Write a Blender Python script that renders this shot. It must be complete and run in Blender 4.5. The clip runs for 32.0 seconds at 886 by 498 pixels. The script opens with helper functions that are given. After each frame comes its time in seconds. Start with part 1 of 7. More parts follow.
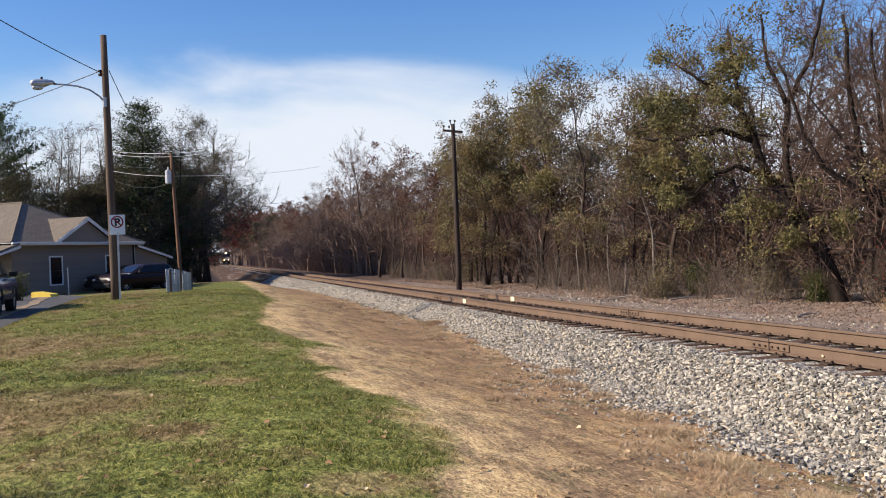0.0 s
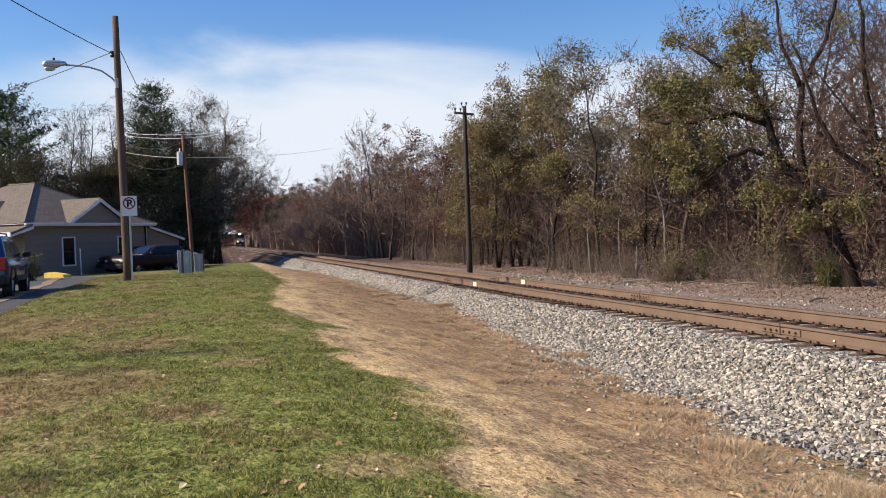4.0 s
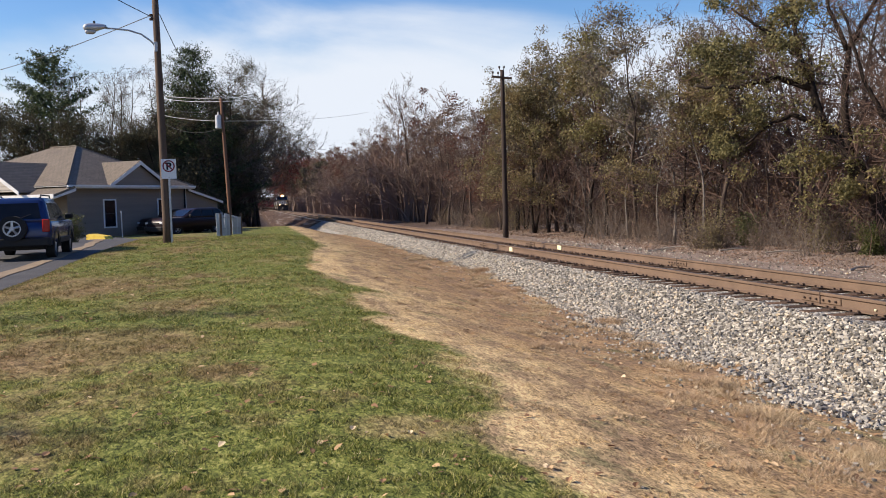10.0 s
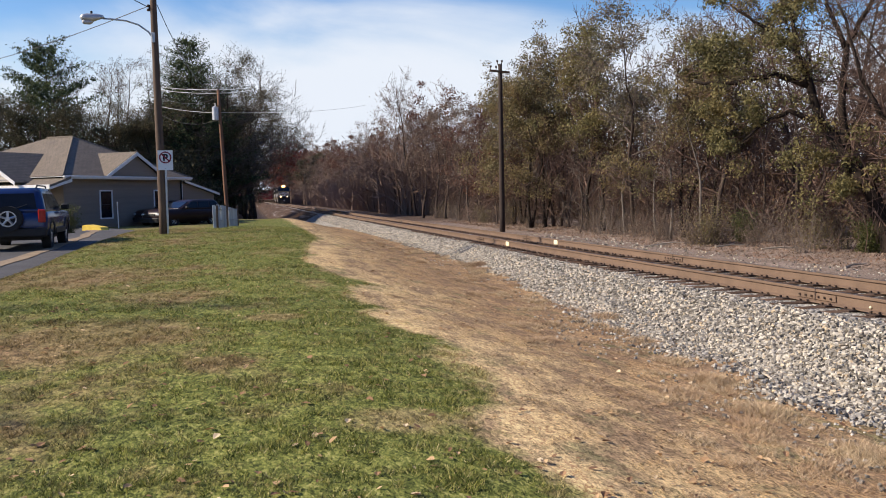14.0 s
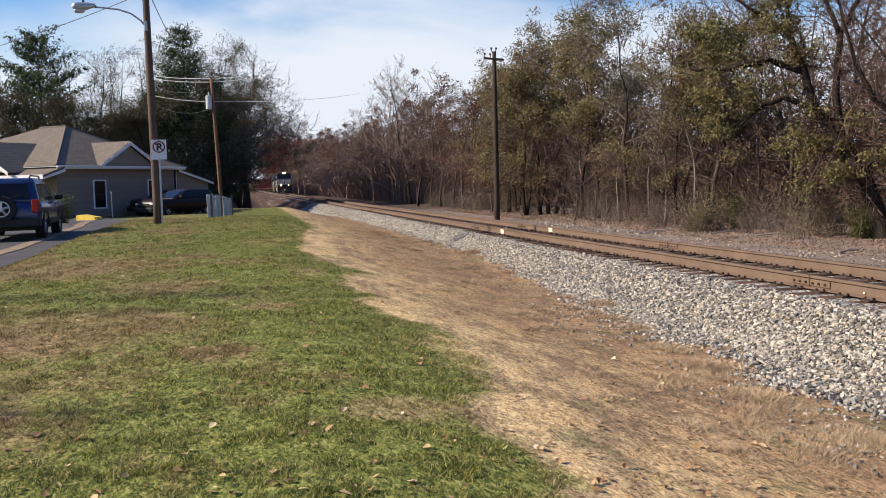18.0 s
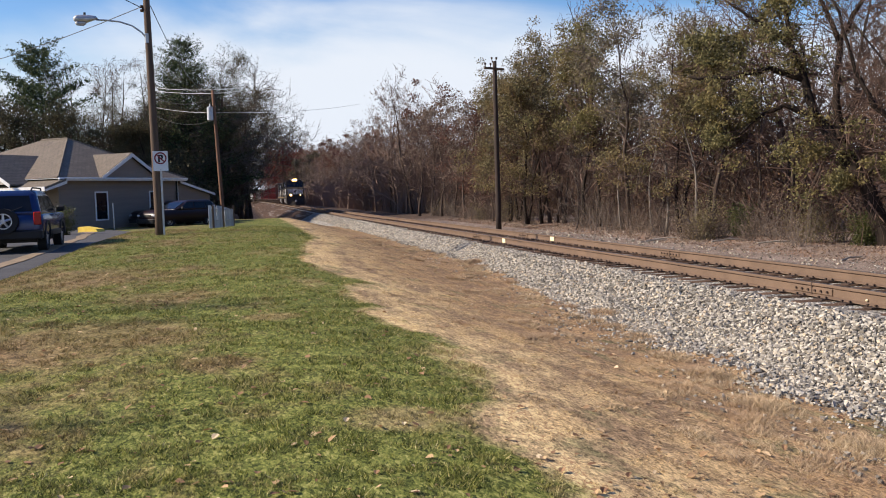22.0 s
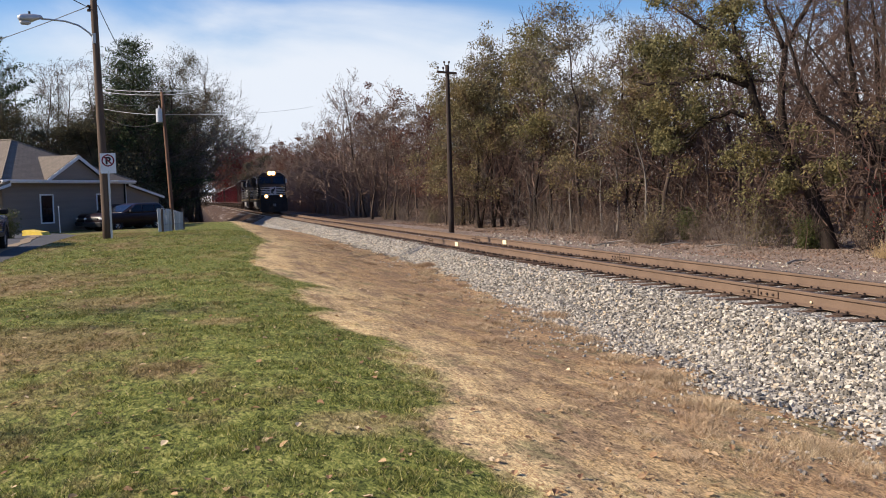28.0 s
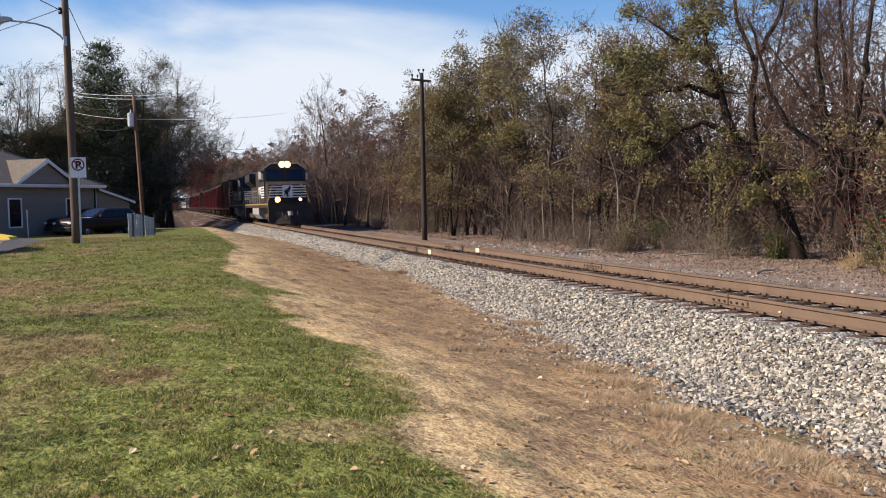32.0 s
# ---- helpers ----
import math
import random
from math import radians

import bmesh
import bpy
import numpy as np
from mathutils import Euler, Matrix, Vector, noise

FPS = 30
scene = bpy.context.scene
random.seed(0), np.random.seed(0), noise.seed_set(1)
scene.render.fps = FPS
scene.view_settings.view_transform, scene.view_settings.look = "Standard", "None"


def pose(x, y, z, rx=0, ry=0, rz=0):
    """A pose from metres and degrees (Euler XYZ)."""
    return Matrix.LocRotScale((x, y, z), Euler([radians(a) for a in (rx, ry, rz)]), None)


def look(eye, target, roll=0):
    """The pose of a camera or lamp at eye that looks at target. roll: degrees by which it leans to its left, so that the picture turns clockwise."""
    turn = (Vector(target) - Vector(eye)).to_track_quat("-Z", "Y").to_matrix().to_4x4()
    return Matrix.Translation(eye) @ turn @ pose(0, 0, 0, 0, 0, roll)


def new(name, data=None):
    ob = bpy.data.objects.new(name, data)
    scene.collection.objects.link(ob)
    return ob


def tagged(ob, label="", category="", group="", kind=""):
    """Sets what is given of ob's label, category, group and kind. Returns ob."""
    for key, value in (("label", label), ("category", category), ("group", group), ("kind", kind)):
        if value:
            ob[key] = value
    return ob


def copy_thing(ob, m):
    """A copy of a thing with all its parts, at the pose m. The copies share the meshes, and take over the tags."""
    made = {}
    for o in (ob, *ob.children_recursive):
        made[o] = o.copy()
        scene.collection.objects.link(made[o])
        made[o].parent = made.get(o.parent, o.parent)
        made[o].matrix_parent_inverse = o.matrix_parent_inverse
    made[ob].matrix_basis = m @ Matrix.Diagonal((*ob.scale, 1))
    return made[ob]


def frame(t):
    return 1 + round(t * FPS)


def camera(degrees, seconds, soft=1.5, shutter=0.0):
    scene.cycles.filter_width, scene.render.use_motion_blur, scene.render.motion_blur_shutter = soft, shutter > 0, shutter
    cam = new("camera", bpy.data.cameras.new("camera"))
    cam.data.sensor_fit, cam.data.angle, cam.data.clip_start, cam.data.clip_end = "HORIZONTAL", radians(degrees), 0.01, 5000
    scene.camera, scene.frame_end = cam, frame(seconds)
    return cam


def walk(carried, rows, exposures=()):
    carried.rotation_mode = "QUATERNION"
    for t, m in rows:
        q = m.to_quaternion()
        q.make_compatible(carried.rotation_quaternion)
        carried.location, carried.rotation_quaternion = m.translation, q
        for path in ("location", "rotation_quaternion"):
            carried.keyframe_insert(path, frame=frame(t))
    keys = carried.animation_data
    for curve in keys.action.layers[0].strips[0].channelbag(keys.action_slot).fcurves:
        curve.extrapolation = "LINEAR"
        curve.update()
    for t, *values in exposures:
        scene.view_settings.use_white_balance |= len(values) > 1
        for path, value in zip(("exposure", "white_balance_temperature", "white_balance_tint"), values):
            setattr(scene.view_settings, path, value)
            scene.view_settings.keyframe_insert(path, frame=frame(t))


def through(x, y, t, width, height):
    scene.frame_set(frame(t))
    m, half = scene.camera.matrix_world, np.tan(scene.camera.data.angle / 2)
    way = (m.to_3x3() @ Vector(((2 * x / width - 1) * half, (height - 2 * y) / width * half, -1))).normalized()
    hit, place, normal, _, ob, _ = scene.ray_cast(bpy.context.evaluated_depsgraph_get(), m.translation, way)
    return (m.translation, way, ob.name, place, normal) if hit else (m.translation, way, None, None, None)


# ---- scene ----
cam = camera(51.42, 32.0, soft=1.0)
EYE = (0.0, 0.0, 1.6)
# seconds, tilt from straight down, lean, turn
WALK = (
    (0.0, 90.26, 2.39, -14.57),
    (0.5, 90.48, 2.36, -14.14),
    (1.0, 90.66, 2.11, -13.44),
    (1.5, 90.11, 1.68, -13.10),
    (2.0, 89.47, 1.47, -13.06),
    (2.5, 89.21, 1.54, -13.05),
    (4.5, 89.21, 2.07, -14.22),
    (5.0, 88.18, 1.30, -14.92),
    (5.5, 88.73, 2.37, -16.83),
    (6.0, 89.03, 3.13, -15.42),
    (6.5, 88.45, 2.78, -14.17),
    (7.0, 88.38, 2.24, -13.92),
    (7.5, 87.99, 2.09, -12.47),
    (8.0, 87.79, 1.77, -11.77),
    (8.5, 87.47, 1.69, -11.89),
    (9.0, 87.06, 1.67, -12.03),
    (9.5, 87.17, 1.76, -11.99),
    (10.0, 87.09, 1.71, -11.64),
    (10.5, 87.26, 1.31, -12.15),
    (11.0, 87.34, 1.16, -12.06),
    (11.5, 87.25, 0.89, -12.55),
    (12.0, 86.11, 1.07, -13.70),
    (12.5, 87.25, 0.74, -14.20),
    (13.0, 86.89, 1.41, -12.26),
    (13.5, 86.71, 1.16, -11.78),
    (15.5, 86.65, 1.79, -12.38),
    (16.0, 85.85, 1.78, -12.69),
    (16.5, 85.83, 1.68, -13.27),
    (17.0, 86.11, 1.77, -13.59),
    (17.5, 86.18, 1.64, -12.69),
    (18.0, 85.95, 1.51, -12.17),
    (18.5, 85.92, 1.36, -12.07),
    (19.0, 85.93, 1.49, -12.05),
    (19.5, 86.13, 1.47, -12.29),
    (20.0, 85.81, 1.70, -12.10),
    (20.5, 85.75, 1.83, -12.24),
    (21.0, 85.91, 1.84, -12.57),
    (21.5, 86.43, 2.00, -11.82),
    (22.0, 86.55, 1.86, -12.09),
    (22.5, 86.71, 2.15, -14.00),
    (23.0, 86.91, 1.65, -14.59),
    (23.5, 87.17, 1.41, -15.23),
    (24.0, 87.32, 1.00, -14.67),
    (24.5, 87.42, 1.22, -14.43),
    (25.0, 86.82, 1.16, -15.08),
    (25.5, 86.30, 1.64, -14.85),
    (26.0, 86.42, 1.99, -15.27),
    (26.5, 86.58, 1.89, -14.72),
    (28.5, 86.69, 1.70, -15.09),
    (29.0, 86.35, 2.12, -14.99),
    (29.5, 85.78, 1.57, -16.71),
    (30.0, 86.72, 1.25, -16.65),
    (30.5, 86.44, 2.19, -15.42),
    (31.0, 87.27, 2.26, -15.35),
    (31.5, 86.57, 1.52, -15.95),
    (32.0, 87.11, 1.22, -16.68),
)
walk(cam, [(t, pose(*EYE, a, b, c)) for t, a, b, c in WALK], exposures=[(0.0, 0.75), (32.0, 0.75)])

# ---- world and sun ----
SUN_AZ, SUN_EL = radians(-84.0), radians(33.0)
world = bpy.data.worlds.new("sky")
scene.world = world
world.use_nodes = True


def build_sky():
    nt = world.node_tree
    nt.nodes.clear()
    N, L = nt.nodes.new, nt.links.new
    out, bg, sky = N("ShaderNodeOutputWorld"), N("ShaderNodeBackground"), N("ShaderNodeTexSky")
    sky.sky_type, sky.sun_disc = "NISHITA", False
    sky.sun_elevation, sky.sun_rotation = SUN_EL, SUN_AZ
    sky.air_density, sky.dust_density, sky.ozone_density = 1.15, 0.25, 2.6
    tc, mp, n1, n2 = N("ShaderNodeTexCoord"), N("ShaderNodeMapping"), N("ShaderNodeTexNoise"), N("ShaderNodeTexNoise")
    mp.inputs["Scale"].default_value = (1.0, 1.0, 2.6)
    mp.inputs["Rotation"].default_value = (0.0, radians(28), 0.0)
    n1.inputs["Scale"].default_value, n1.inputs["Detail"].default_value, n1.inputs["Roughness"].default_value = 2.6, 8, 0.52
    n1.inputs["Distortion"].default_value = 0.5
    n2.inputs["Scale"].default_value, n2.inputs["Detail"].default_value = 9.0, 6
    L(tc.outputs["Generated"], mp.inputs["Vector"])
    L(mp.outputs["Vector"], n1.inputs["Vector"])
    L(mp.outputs["Vector"], n2.inputs["Vector"])
    sep = N("ShaderNodeSeparateXYZ")
    L(tc.outputs["Generated"], sep.inputs[0])
    # thin cloud thickens towards the horizon
    low = N("ShaderNodeMapRange")
    low.inputs["From Min"].default_value, low.inputs["From Max"].default_value = 0.245, 0.115
    low.inputs["To Min"].default_value, low.inputs["To Max"].default_value = -0.33, 0.27
    L(sep.outputs["Z"], low.inputs["Value"])
    # a broad bank of white cloud over the end of the line
    dot = N("ShaderNodeVectorMath")
    dot.operation = "DOT_PRODUCT"
    dot.inputs[1].default_value = Vector((0.10, 0.98, 0.15)).normalized()
    L(tc.outputs["Generated"], dot.inputs[0])
    bank = N("ShaderNodeMapRange")
    bank.interpolation_type = "SMOOTHSTEP"
    bank.inputs["From Min"].default_value, bank.inputs["From Max"].default_value = 0.955, 0.999
    bank.inputs["To Min"].default_value, bank.inputs["To Max"].default_value = 0.0, 0.20
    L(dot.outputs["Value"], bank.inputs["Value"])
    a0 = N("ShaderNodeMath")
    L(n1.outputs["Fac"], a0.inputs[0])
    L(bank.outputs["Result"], a0.inputs[1])
    a = N("ShaderNodeMath")
    L(a0.outputs[0], a.inputs[0])
    # unseen thin cloud overhead, added to whiten the sky's fill light
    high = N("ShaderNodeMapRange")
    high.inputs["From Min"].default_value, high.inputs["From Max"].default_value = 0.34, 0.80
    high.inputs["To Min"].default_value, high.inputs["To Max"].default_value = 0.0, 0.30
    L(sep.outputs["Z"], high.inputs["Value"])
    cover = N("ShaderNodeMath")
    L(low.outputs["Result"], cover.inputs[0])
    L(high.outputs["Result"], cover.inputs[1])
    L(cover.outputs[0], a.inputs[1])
    b = N("ShaderNodeMath")
    b.operation = "MULTIPLY_ADD"
    L(n2.outputs["Fac"], b.inputs[0])
    b.inputs[1].default_value = 0.16
    L(a.outputs[0], b.inputs[2])
    ramp = N("ShaderNodeValToRGB")
    ramp.color_ramp.elements[0].position, ramp.color_ramp.elements[1].position = 0.50, 0.92
    ramp.color_ramp.interpolation = "EASE"
    L(b.outputs[0], ramp.inputs["Fac"])
    mix = N("ShaderNodeMix")
    mix.data_type = "RGBA"
    L(ramp.outputs["Color"], mix.inputs["Factor"])
    hue = N("ShaderNodeHueSaturation")
    hue.inputs["Hue"].default_value = 0.518
    hue.inputs["Saturation"].default_value, hue.inputs["Value"].default_value = 1.36, SKY_VALUE
    L(sky.outputs["Color"], hue.inputs["Color"])
    L(hue.outputs["Color"], mix.inputs["A"])
    mix.inputs["B"].default_value = CLOUD
    L(mix.outputs["Result"], bg.inputs["Color"])
    bg.inputs["Strength"].default_value = SKY
    L(bg.outputs[0], out.inputs["Surface"])


CLOUD = (8.9, 9.5, 10.5, 1.0)
SKY_VALUE = 1.65
SKY = 0.055
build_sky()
sun = new("sun", bpy.data.lights.new("sun", "SUN"))
sun.data.energy, sun.data.angle, sun.data.color = 5.0, radians(0.53), (1.0, 0.868, 0.715)
sun.matrix_world = look((math.sin(SUN_AZ) * 300, math.cos(SUN_AZ) * 300, math.tan(SUN_EL) * 300), (0, 0, 0))

# ---- helpers for meshes and materials ----
TAU = 2 * math.pi
rng = random.Random(7)


def lerp(a, b, t):
    return a + (b - a) * t


def smooth(a, b, x):
    t = min(1.0, max(0.0, (x - a) / (b - a)))
    return t * t * (3 - 2 * t)


def piece(points, y):
    if y <= points[0][0]:
        return points[0][1]
    for (a, u), (b, v) in zip(points, points[1:]):
        if y <= b:
            return lerp(u, v, (y - a) / (b - a))
    return points[-1][1]


class Nodes:
    def __init__(self, name, rough=0.8, metal=0.0, spec=0.3):
        self.m = bpy.data.materials.new(name)
        self.m.use_nodes = True
        self.t = self.m.node_tree
        self.bsdf = self.t.nodes["Principled BSDF"]
        self.bsdf.inputs["Roughness"].default_value = rough
        self.bsdf.inputs["Metallic"].default_value = metal
        self.bsdf.inputs["Specular IOR Level"].default_value = spec
        self.co = self.t.nodes.new("ShaderNodeTexCoord").outputs["Object"]

    def node(self, kind, **values):
        n = self.t.nodes.new(kind)
        for k, v in values.items():
            n.inputs[k.replace("_", " ")].default_value = v
        return n

    def link(self, a, b):
        self.t.links.new(a, b)

    def noise(self, scale, detail=4, rough=0.55, stretch=None, distort=0.0):
        n = self.node("ShaderNodeTexNoise", Scale=scale, Detail=detail, Roughness=rough, Distortion=distort)
        co = self.co
        if stretch:
            mp = self.node("ShaderNodeMapping", Scale=stretch)
            self.link(co, mp.inputs["Vector"])
            co = mp.outputs["Vector"]
        self.link(co, n.inputs["Vector"])
        return n.outputs["Fac"]

    def cells(self, scale, stretch=(1.0, 1.0, 1.0)):
        """A random value for each of many small cells."""
        n = self.node("ShaderNodeTexVoronoi", Scale=scale)
        mp = self.node("ShaderNodeMapping", Scale=stretch)
        self.link(self.co, mp.inputs["Vector"])
        self.link(mp.outputs["Vector"], n.inputs["Vector"])
        sep = self.t.nodes.new("ShaderNodeSeparateColor")
        self.link(n.outputs["Color"], sep.inputs[0])
        return sep.outputs[0]

    def ramp(self, fac, stops):
        r = self.t.nodes.new("ShaderNodeValToRGB")
        e = r.color_ramp.elements
        while len(e) < len(stops):
            e.new(0.5)
        for el, (p, c) in zip(e, stops):
            el.position, el.color = p, (*c, 1.0) if len(c) == 3 else c
        self.link(fac, r.inputs["Fac"])
        return r.outputs["Color"]

    def mix(self, fac, a, b, blend="MIX"):
        n = self.t.nodes.new("ShaderNodeMix")
        n.data_type, n.blend_type = "RGBA", blend
        for sock, v in ((n.inputs["Factor"], fac), (n.inputs["A"], a), (n.inputs["B"], b)):
            if isinstance(v, (int, float)):
                sock.default_value = v
            elif isinstance(v, tuple):
                sock.default_value = (*v[:3], 1.0)
            else:
                self.link(v, sock)
        return n.outputs["Result"]

    def maths(self, op, a, b=0.0, c=0.0):
        n = self.t.nodes.new("ShaderNodeMath")
        n.operation = op
        for sock, v in zip(n.inputs, (a, b, c)):
            if isinstance(v, (int, float)):
                sock.default_value = v
            else:
                self.link(v, sock)
        return n.outputs[0]

    def rand(self, island=False):
        if island:
            return self.t.nodes.new("ShaderNodeNewGeometry").outputs["Random Per Island"]
        return self.t.nodes.new("ShaderNodeObjectInfo").outputs["Random"]

    def color(self, c):
        if isinstance(c, tuple):
            self.bsdf.inputs["Base Color"].default_value = (*c[:3], 1.0)
        else:
            self.link(c, self.bsdf.inputs["Base Color"])
        return self

    def bump(self, fac, strength=0.3, distance=0.02):
        b = self.node("ShaderNodeBump", Strength=strength, Distance=distance)
        self.link(fac, b.inputs["Height"])
        self.link(b.outputs["Normal"], self.bsdf.inputs["Normal"])
        return self


def plain(name, c, c2=None, scale=6.0, rough=0.7, metal=0.0, spec=0.3, bump=0.15, fine=60.0, stretch=None, rand=0.0):
    """Two-scale material: a slow drift between two colours and a fine grain."""
    k = Nodes(name, rough, metal, spec)
    c2 = c2 or tuple(v * 0.72 for v in c)
    base = k.ramp(k.noise(scale, 5, stretch=stretch), [(0.3, c2), (0.7, c)])
    fine_f = k.noise(fine, 3, stretch=stretch)
    col = k.mix(0.22, base, k.ramp(fine_f, [(0.3, tuple(v * 0.6 for v in c)), (0.7, tuple(min(1, v * 1.3) for v in c))]))
    if rand:
        lum = k.maths("MULTIPLY_ADD", k.rand(), rand * 2, 1 - rand)
        comb = k.t.nodes.new("ShaderNodeCombineColor")
        for s in comb.inputs:
            k.link(lum, s)
        col = k.mix(1.0, col, comb.outputs[0], "MULTIPLY")
    k.color(col)
    if bump:
        k.bump(fine_f, bump, 0.01)
    return k.m


def leafy(name, stops, rough=0.6, through=0.35, island=True, drift=0.55):
    """Leaves: colour from leaf to leaf, some light passing through."""
    k = Nodes(name, rough, 0.0, 0.25)
    col = k.ramp(k.rand(island), stops)
    # boughs differ: some drier, some fresher
    dry = k.node("ShaderNodeMapRange", From_Min=0.46, From_Max=0.62, To_Min=0.0, To_Max=drift)
    k.link(k.noise(0.9, 3, 0.6), dry.inputs["Value"])
    mean = tuple(sum(c[i] for _, c in stops) / len(stops) for i in range(3))
    col = k.mix(dry.outputs["Result"], col, (mean[0] * 1.25, mean[1] * 0.95, mean[2] * 0.8))
    k.color(col)
    tr = k.t.nodes.new("ShaderNodeBsdfTranslucent")
    k.link(col, tr.inputs["Color"])
    mx = k.t.nodes.new("ShaderNodeMixShader")
    mx.inputs["Fac"].default_value = through
    k.link(k.bsdf.outputs[0], mx.inputs[1])
    k.link(tr.outputs[0], mx.inputs[2])
    k.link(mx.outputs[0], k.t.nodes["Material Output"].inputs["Surface"])
    return k.m


def glow(name, c, strength):
    k = Nodes(name, 0.2)
    k.color(c)
    k.bsdf.inputs["Emission Color"].default_value = (*c, 1.0)
    k.bsdf.inputs["Emission Strength"].default_value = strength
    return k.m


class Mesh:
    """Collects plain geometry."""

    def __init__(self):
        self.v, self.f = [], []

    def add(self, verts, faces):
        o = len(self.v)
        self.v += [tuple(p) for p in verts]
        self.f += [tuple(i + o for i in f) for f in faces]
        return self

    def box(self, x0, y0, z0, x1, y1, z1, m=None, bevel=0.0):
        b = min(bevel, (x1 - x0) / 2.2, (y1 - y0) / 2.2, (z1 - z0) / 2.2)
        if b <= 0:
            vs = [(x, y, z) for x in (x0, x1) for y in (y0, y1) for z in (z0, z1)]
            fs = [(0, 1, 3, 2), (4, 6, 7, 5), (0, 4, 5, 1), (2, 3, 7, 6), (0, 2, 6, 4), (1, 5, 7, 3)]
        else:
            bm = bmesh.new()
            bmesh.ops.create_cube(bm, size=1, matrix=Matrix.Translation(((x0 + x1) / 2, (y0 + y1) / 2, (z0 + z1) / 2)) @ Matrix.Diagonal((x1 - x0, y1 - y0, z1 - z0, 1)))
            bmesh.ops.bevel(bm, geom=bm.edges[:], offset=b, segments=1, affect="EDGES", profile=0.5)
            bm.verts.index_update()
            vs, fs = [v.co[:] for v in bm.verts], [tuple(v.index for v in f.verts) for f in bm.faces]
            bm.free()
        if m is not None:
            vs = [m @ Vector(p) for p in vs]
        return self.add(vs, fs)

    def tube(self, points, radii, sides=6, cap=True):
        """A tapering tube through points."""
        pts = [Vector(p) for p in points]
        if isinstance(radii, (int, float)):
            radii = [radii] * len(pts)
        vs, fs = [], []
        d0 = (pts[1] - pts[0]).normalized()
        u = d0.orthogonal().normalized()
        for i, p in enumerate(pts):
            d = (pts[min(i + 1, len(pts) - 1)] - pts[max(i - 1, 0)])
            if d.length < 1e-9:
                d = d0
            d.normalize()
            u = (u - d * u.dot(d))
            u = u.normalized() if u.length > 1e-6 else d.orthogonal().normalized()
            w = d.cross(u)
            for k in range(sides):
                a = TAU * k / sides
                vs.append(p + (u * math.cos(a) + w * math.sin(a)) * radii[i])
        for i in range(len(pts) - 1):
            for k in range(sides):
                a, b = i * sides + k, i * sides + (k + 1) % sides
                fs.append((a, b, b + sides, a + sides))
        if cap:
            fs.append(tuple(range(sides - 1, -1, -1)))
            fs.append(tuple(range(len(vs) - sides, len(vs))))
        return self.add(vs, fs)

    def disc(self, c, axis, r, depth, sides=16, inner=0.0):
        c, axis = Vector(c), Vector(axis).normalized()
        if not inner:
            return self.tube([c - axis * depth / 2, c + axis * depth / 2], r, sides)
        u = axis.orthogonal().normalized()
        w = axis.cross(u)
        vs, fs = [], []
        for rr, h in ((r, -0.5), (r, 0.5), (inner, 0.5), (inner, -0.5)):
            for k in range(sides):
                a = TAU * k / sides
                vs.append(c + axis * depth * h + (u * math.cos(a) + w * math.sin(a)) * rr)
        for q in range(4):
            for k in range(sides):
                a, b = q * sides + k, q * sides + (k + 1) % sides
                n = ((q + 1) % 4 - q) * sides
                fs.append((a, b, b + n, a + n))
        return self.add(vs, fs)

    def prism(self, outline, axis, a, b):
        """Extrudes an outline of (u, v) pairs along an axis from a to b."""
        n = len(outline)
        put = {"x": lambda u, v, s: (s, u, v), "y": lambda u, v, s: (u, s, v), "z": lambda u, v, s: (u, v, s)}[axis]
        vs = [put(u, v, s) for s in (a, b) for u, v in outline]
        fs = [tuple(range(n - 1, -1, -1)), tuple(range(n, 2 * n))] + [(i, (i + 1) % n, n + (i + 1) % n, n + i) for i in range(n)]
        return self.add(vs, fs)

    def quad(self, *p):
        return self.add(p, [tuple(range(len(p)))])

    def data(self, name, material=None, soft=False):
        me = bpy.data.meshes.new(name)
        me.from_pydata(self.v, [], self.f)
        if material:
            me.materials.append(material)
        bm = bmesh.new()
        bm.from_mesh(me)
        if len(bm.verts) < 60000:
            bmesh.ops.recalc_face_normals(bm, faces=bm.faces[:])
        bm.to_mesh(me)
        bm.free()
        if soft:
            me.shade_smooth()
        return me


def part(name, mesh, material, parent=None, label="", soft=False, at=None):
    """One mesh object under a thing or a part."""
    ob = new(name, mesh.data(name, material, soft) if isinstance(mesh, Mesh) else mesh)
    ob.parent = parent
    if at is not None:
        ob.matrix_basis = at
    if label:
        tagged(ob, label)
    return ob


def thing(name, label, category, m=None, group="", kind=""):
    ob = new(name)
    ob.empty_display_size = 0.2
    if m is not None:
        ob.matrix_basis = m
    return tagged(ob, label, category, group, kind)


def soup(name, verts, faces, material, soft=False):
    """Large joined geometry straight from arrays (all faces with the same count of corners)."""
    me = bpy.data.meshes.new(name)
    verts, faces = np.asarray(verts, dtype=np.float32), np.asarray(faces, dtype=np.int32)
    n, k = faces.shape
    me.vertices.add(len(verts))
    me.vertices.foreach_set("co", verts.ravel())
    me.loops.add(n * k)
    me.loops.foreach_set("vertex_index", faces.ravel())
    me.polygons.add(n)
    me.polygons.foreach_set("loop_start", np.arange(n, dtype=np.int32) * k)
    me.update(calc_edges=True)
    me.materials.append(material)
    if soft:
        me.shade_smooth()
    else:
        me.shade_flat()
    return me

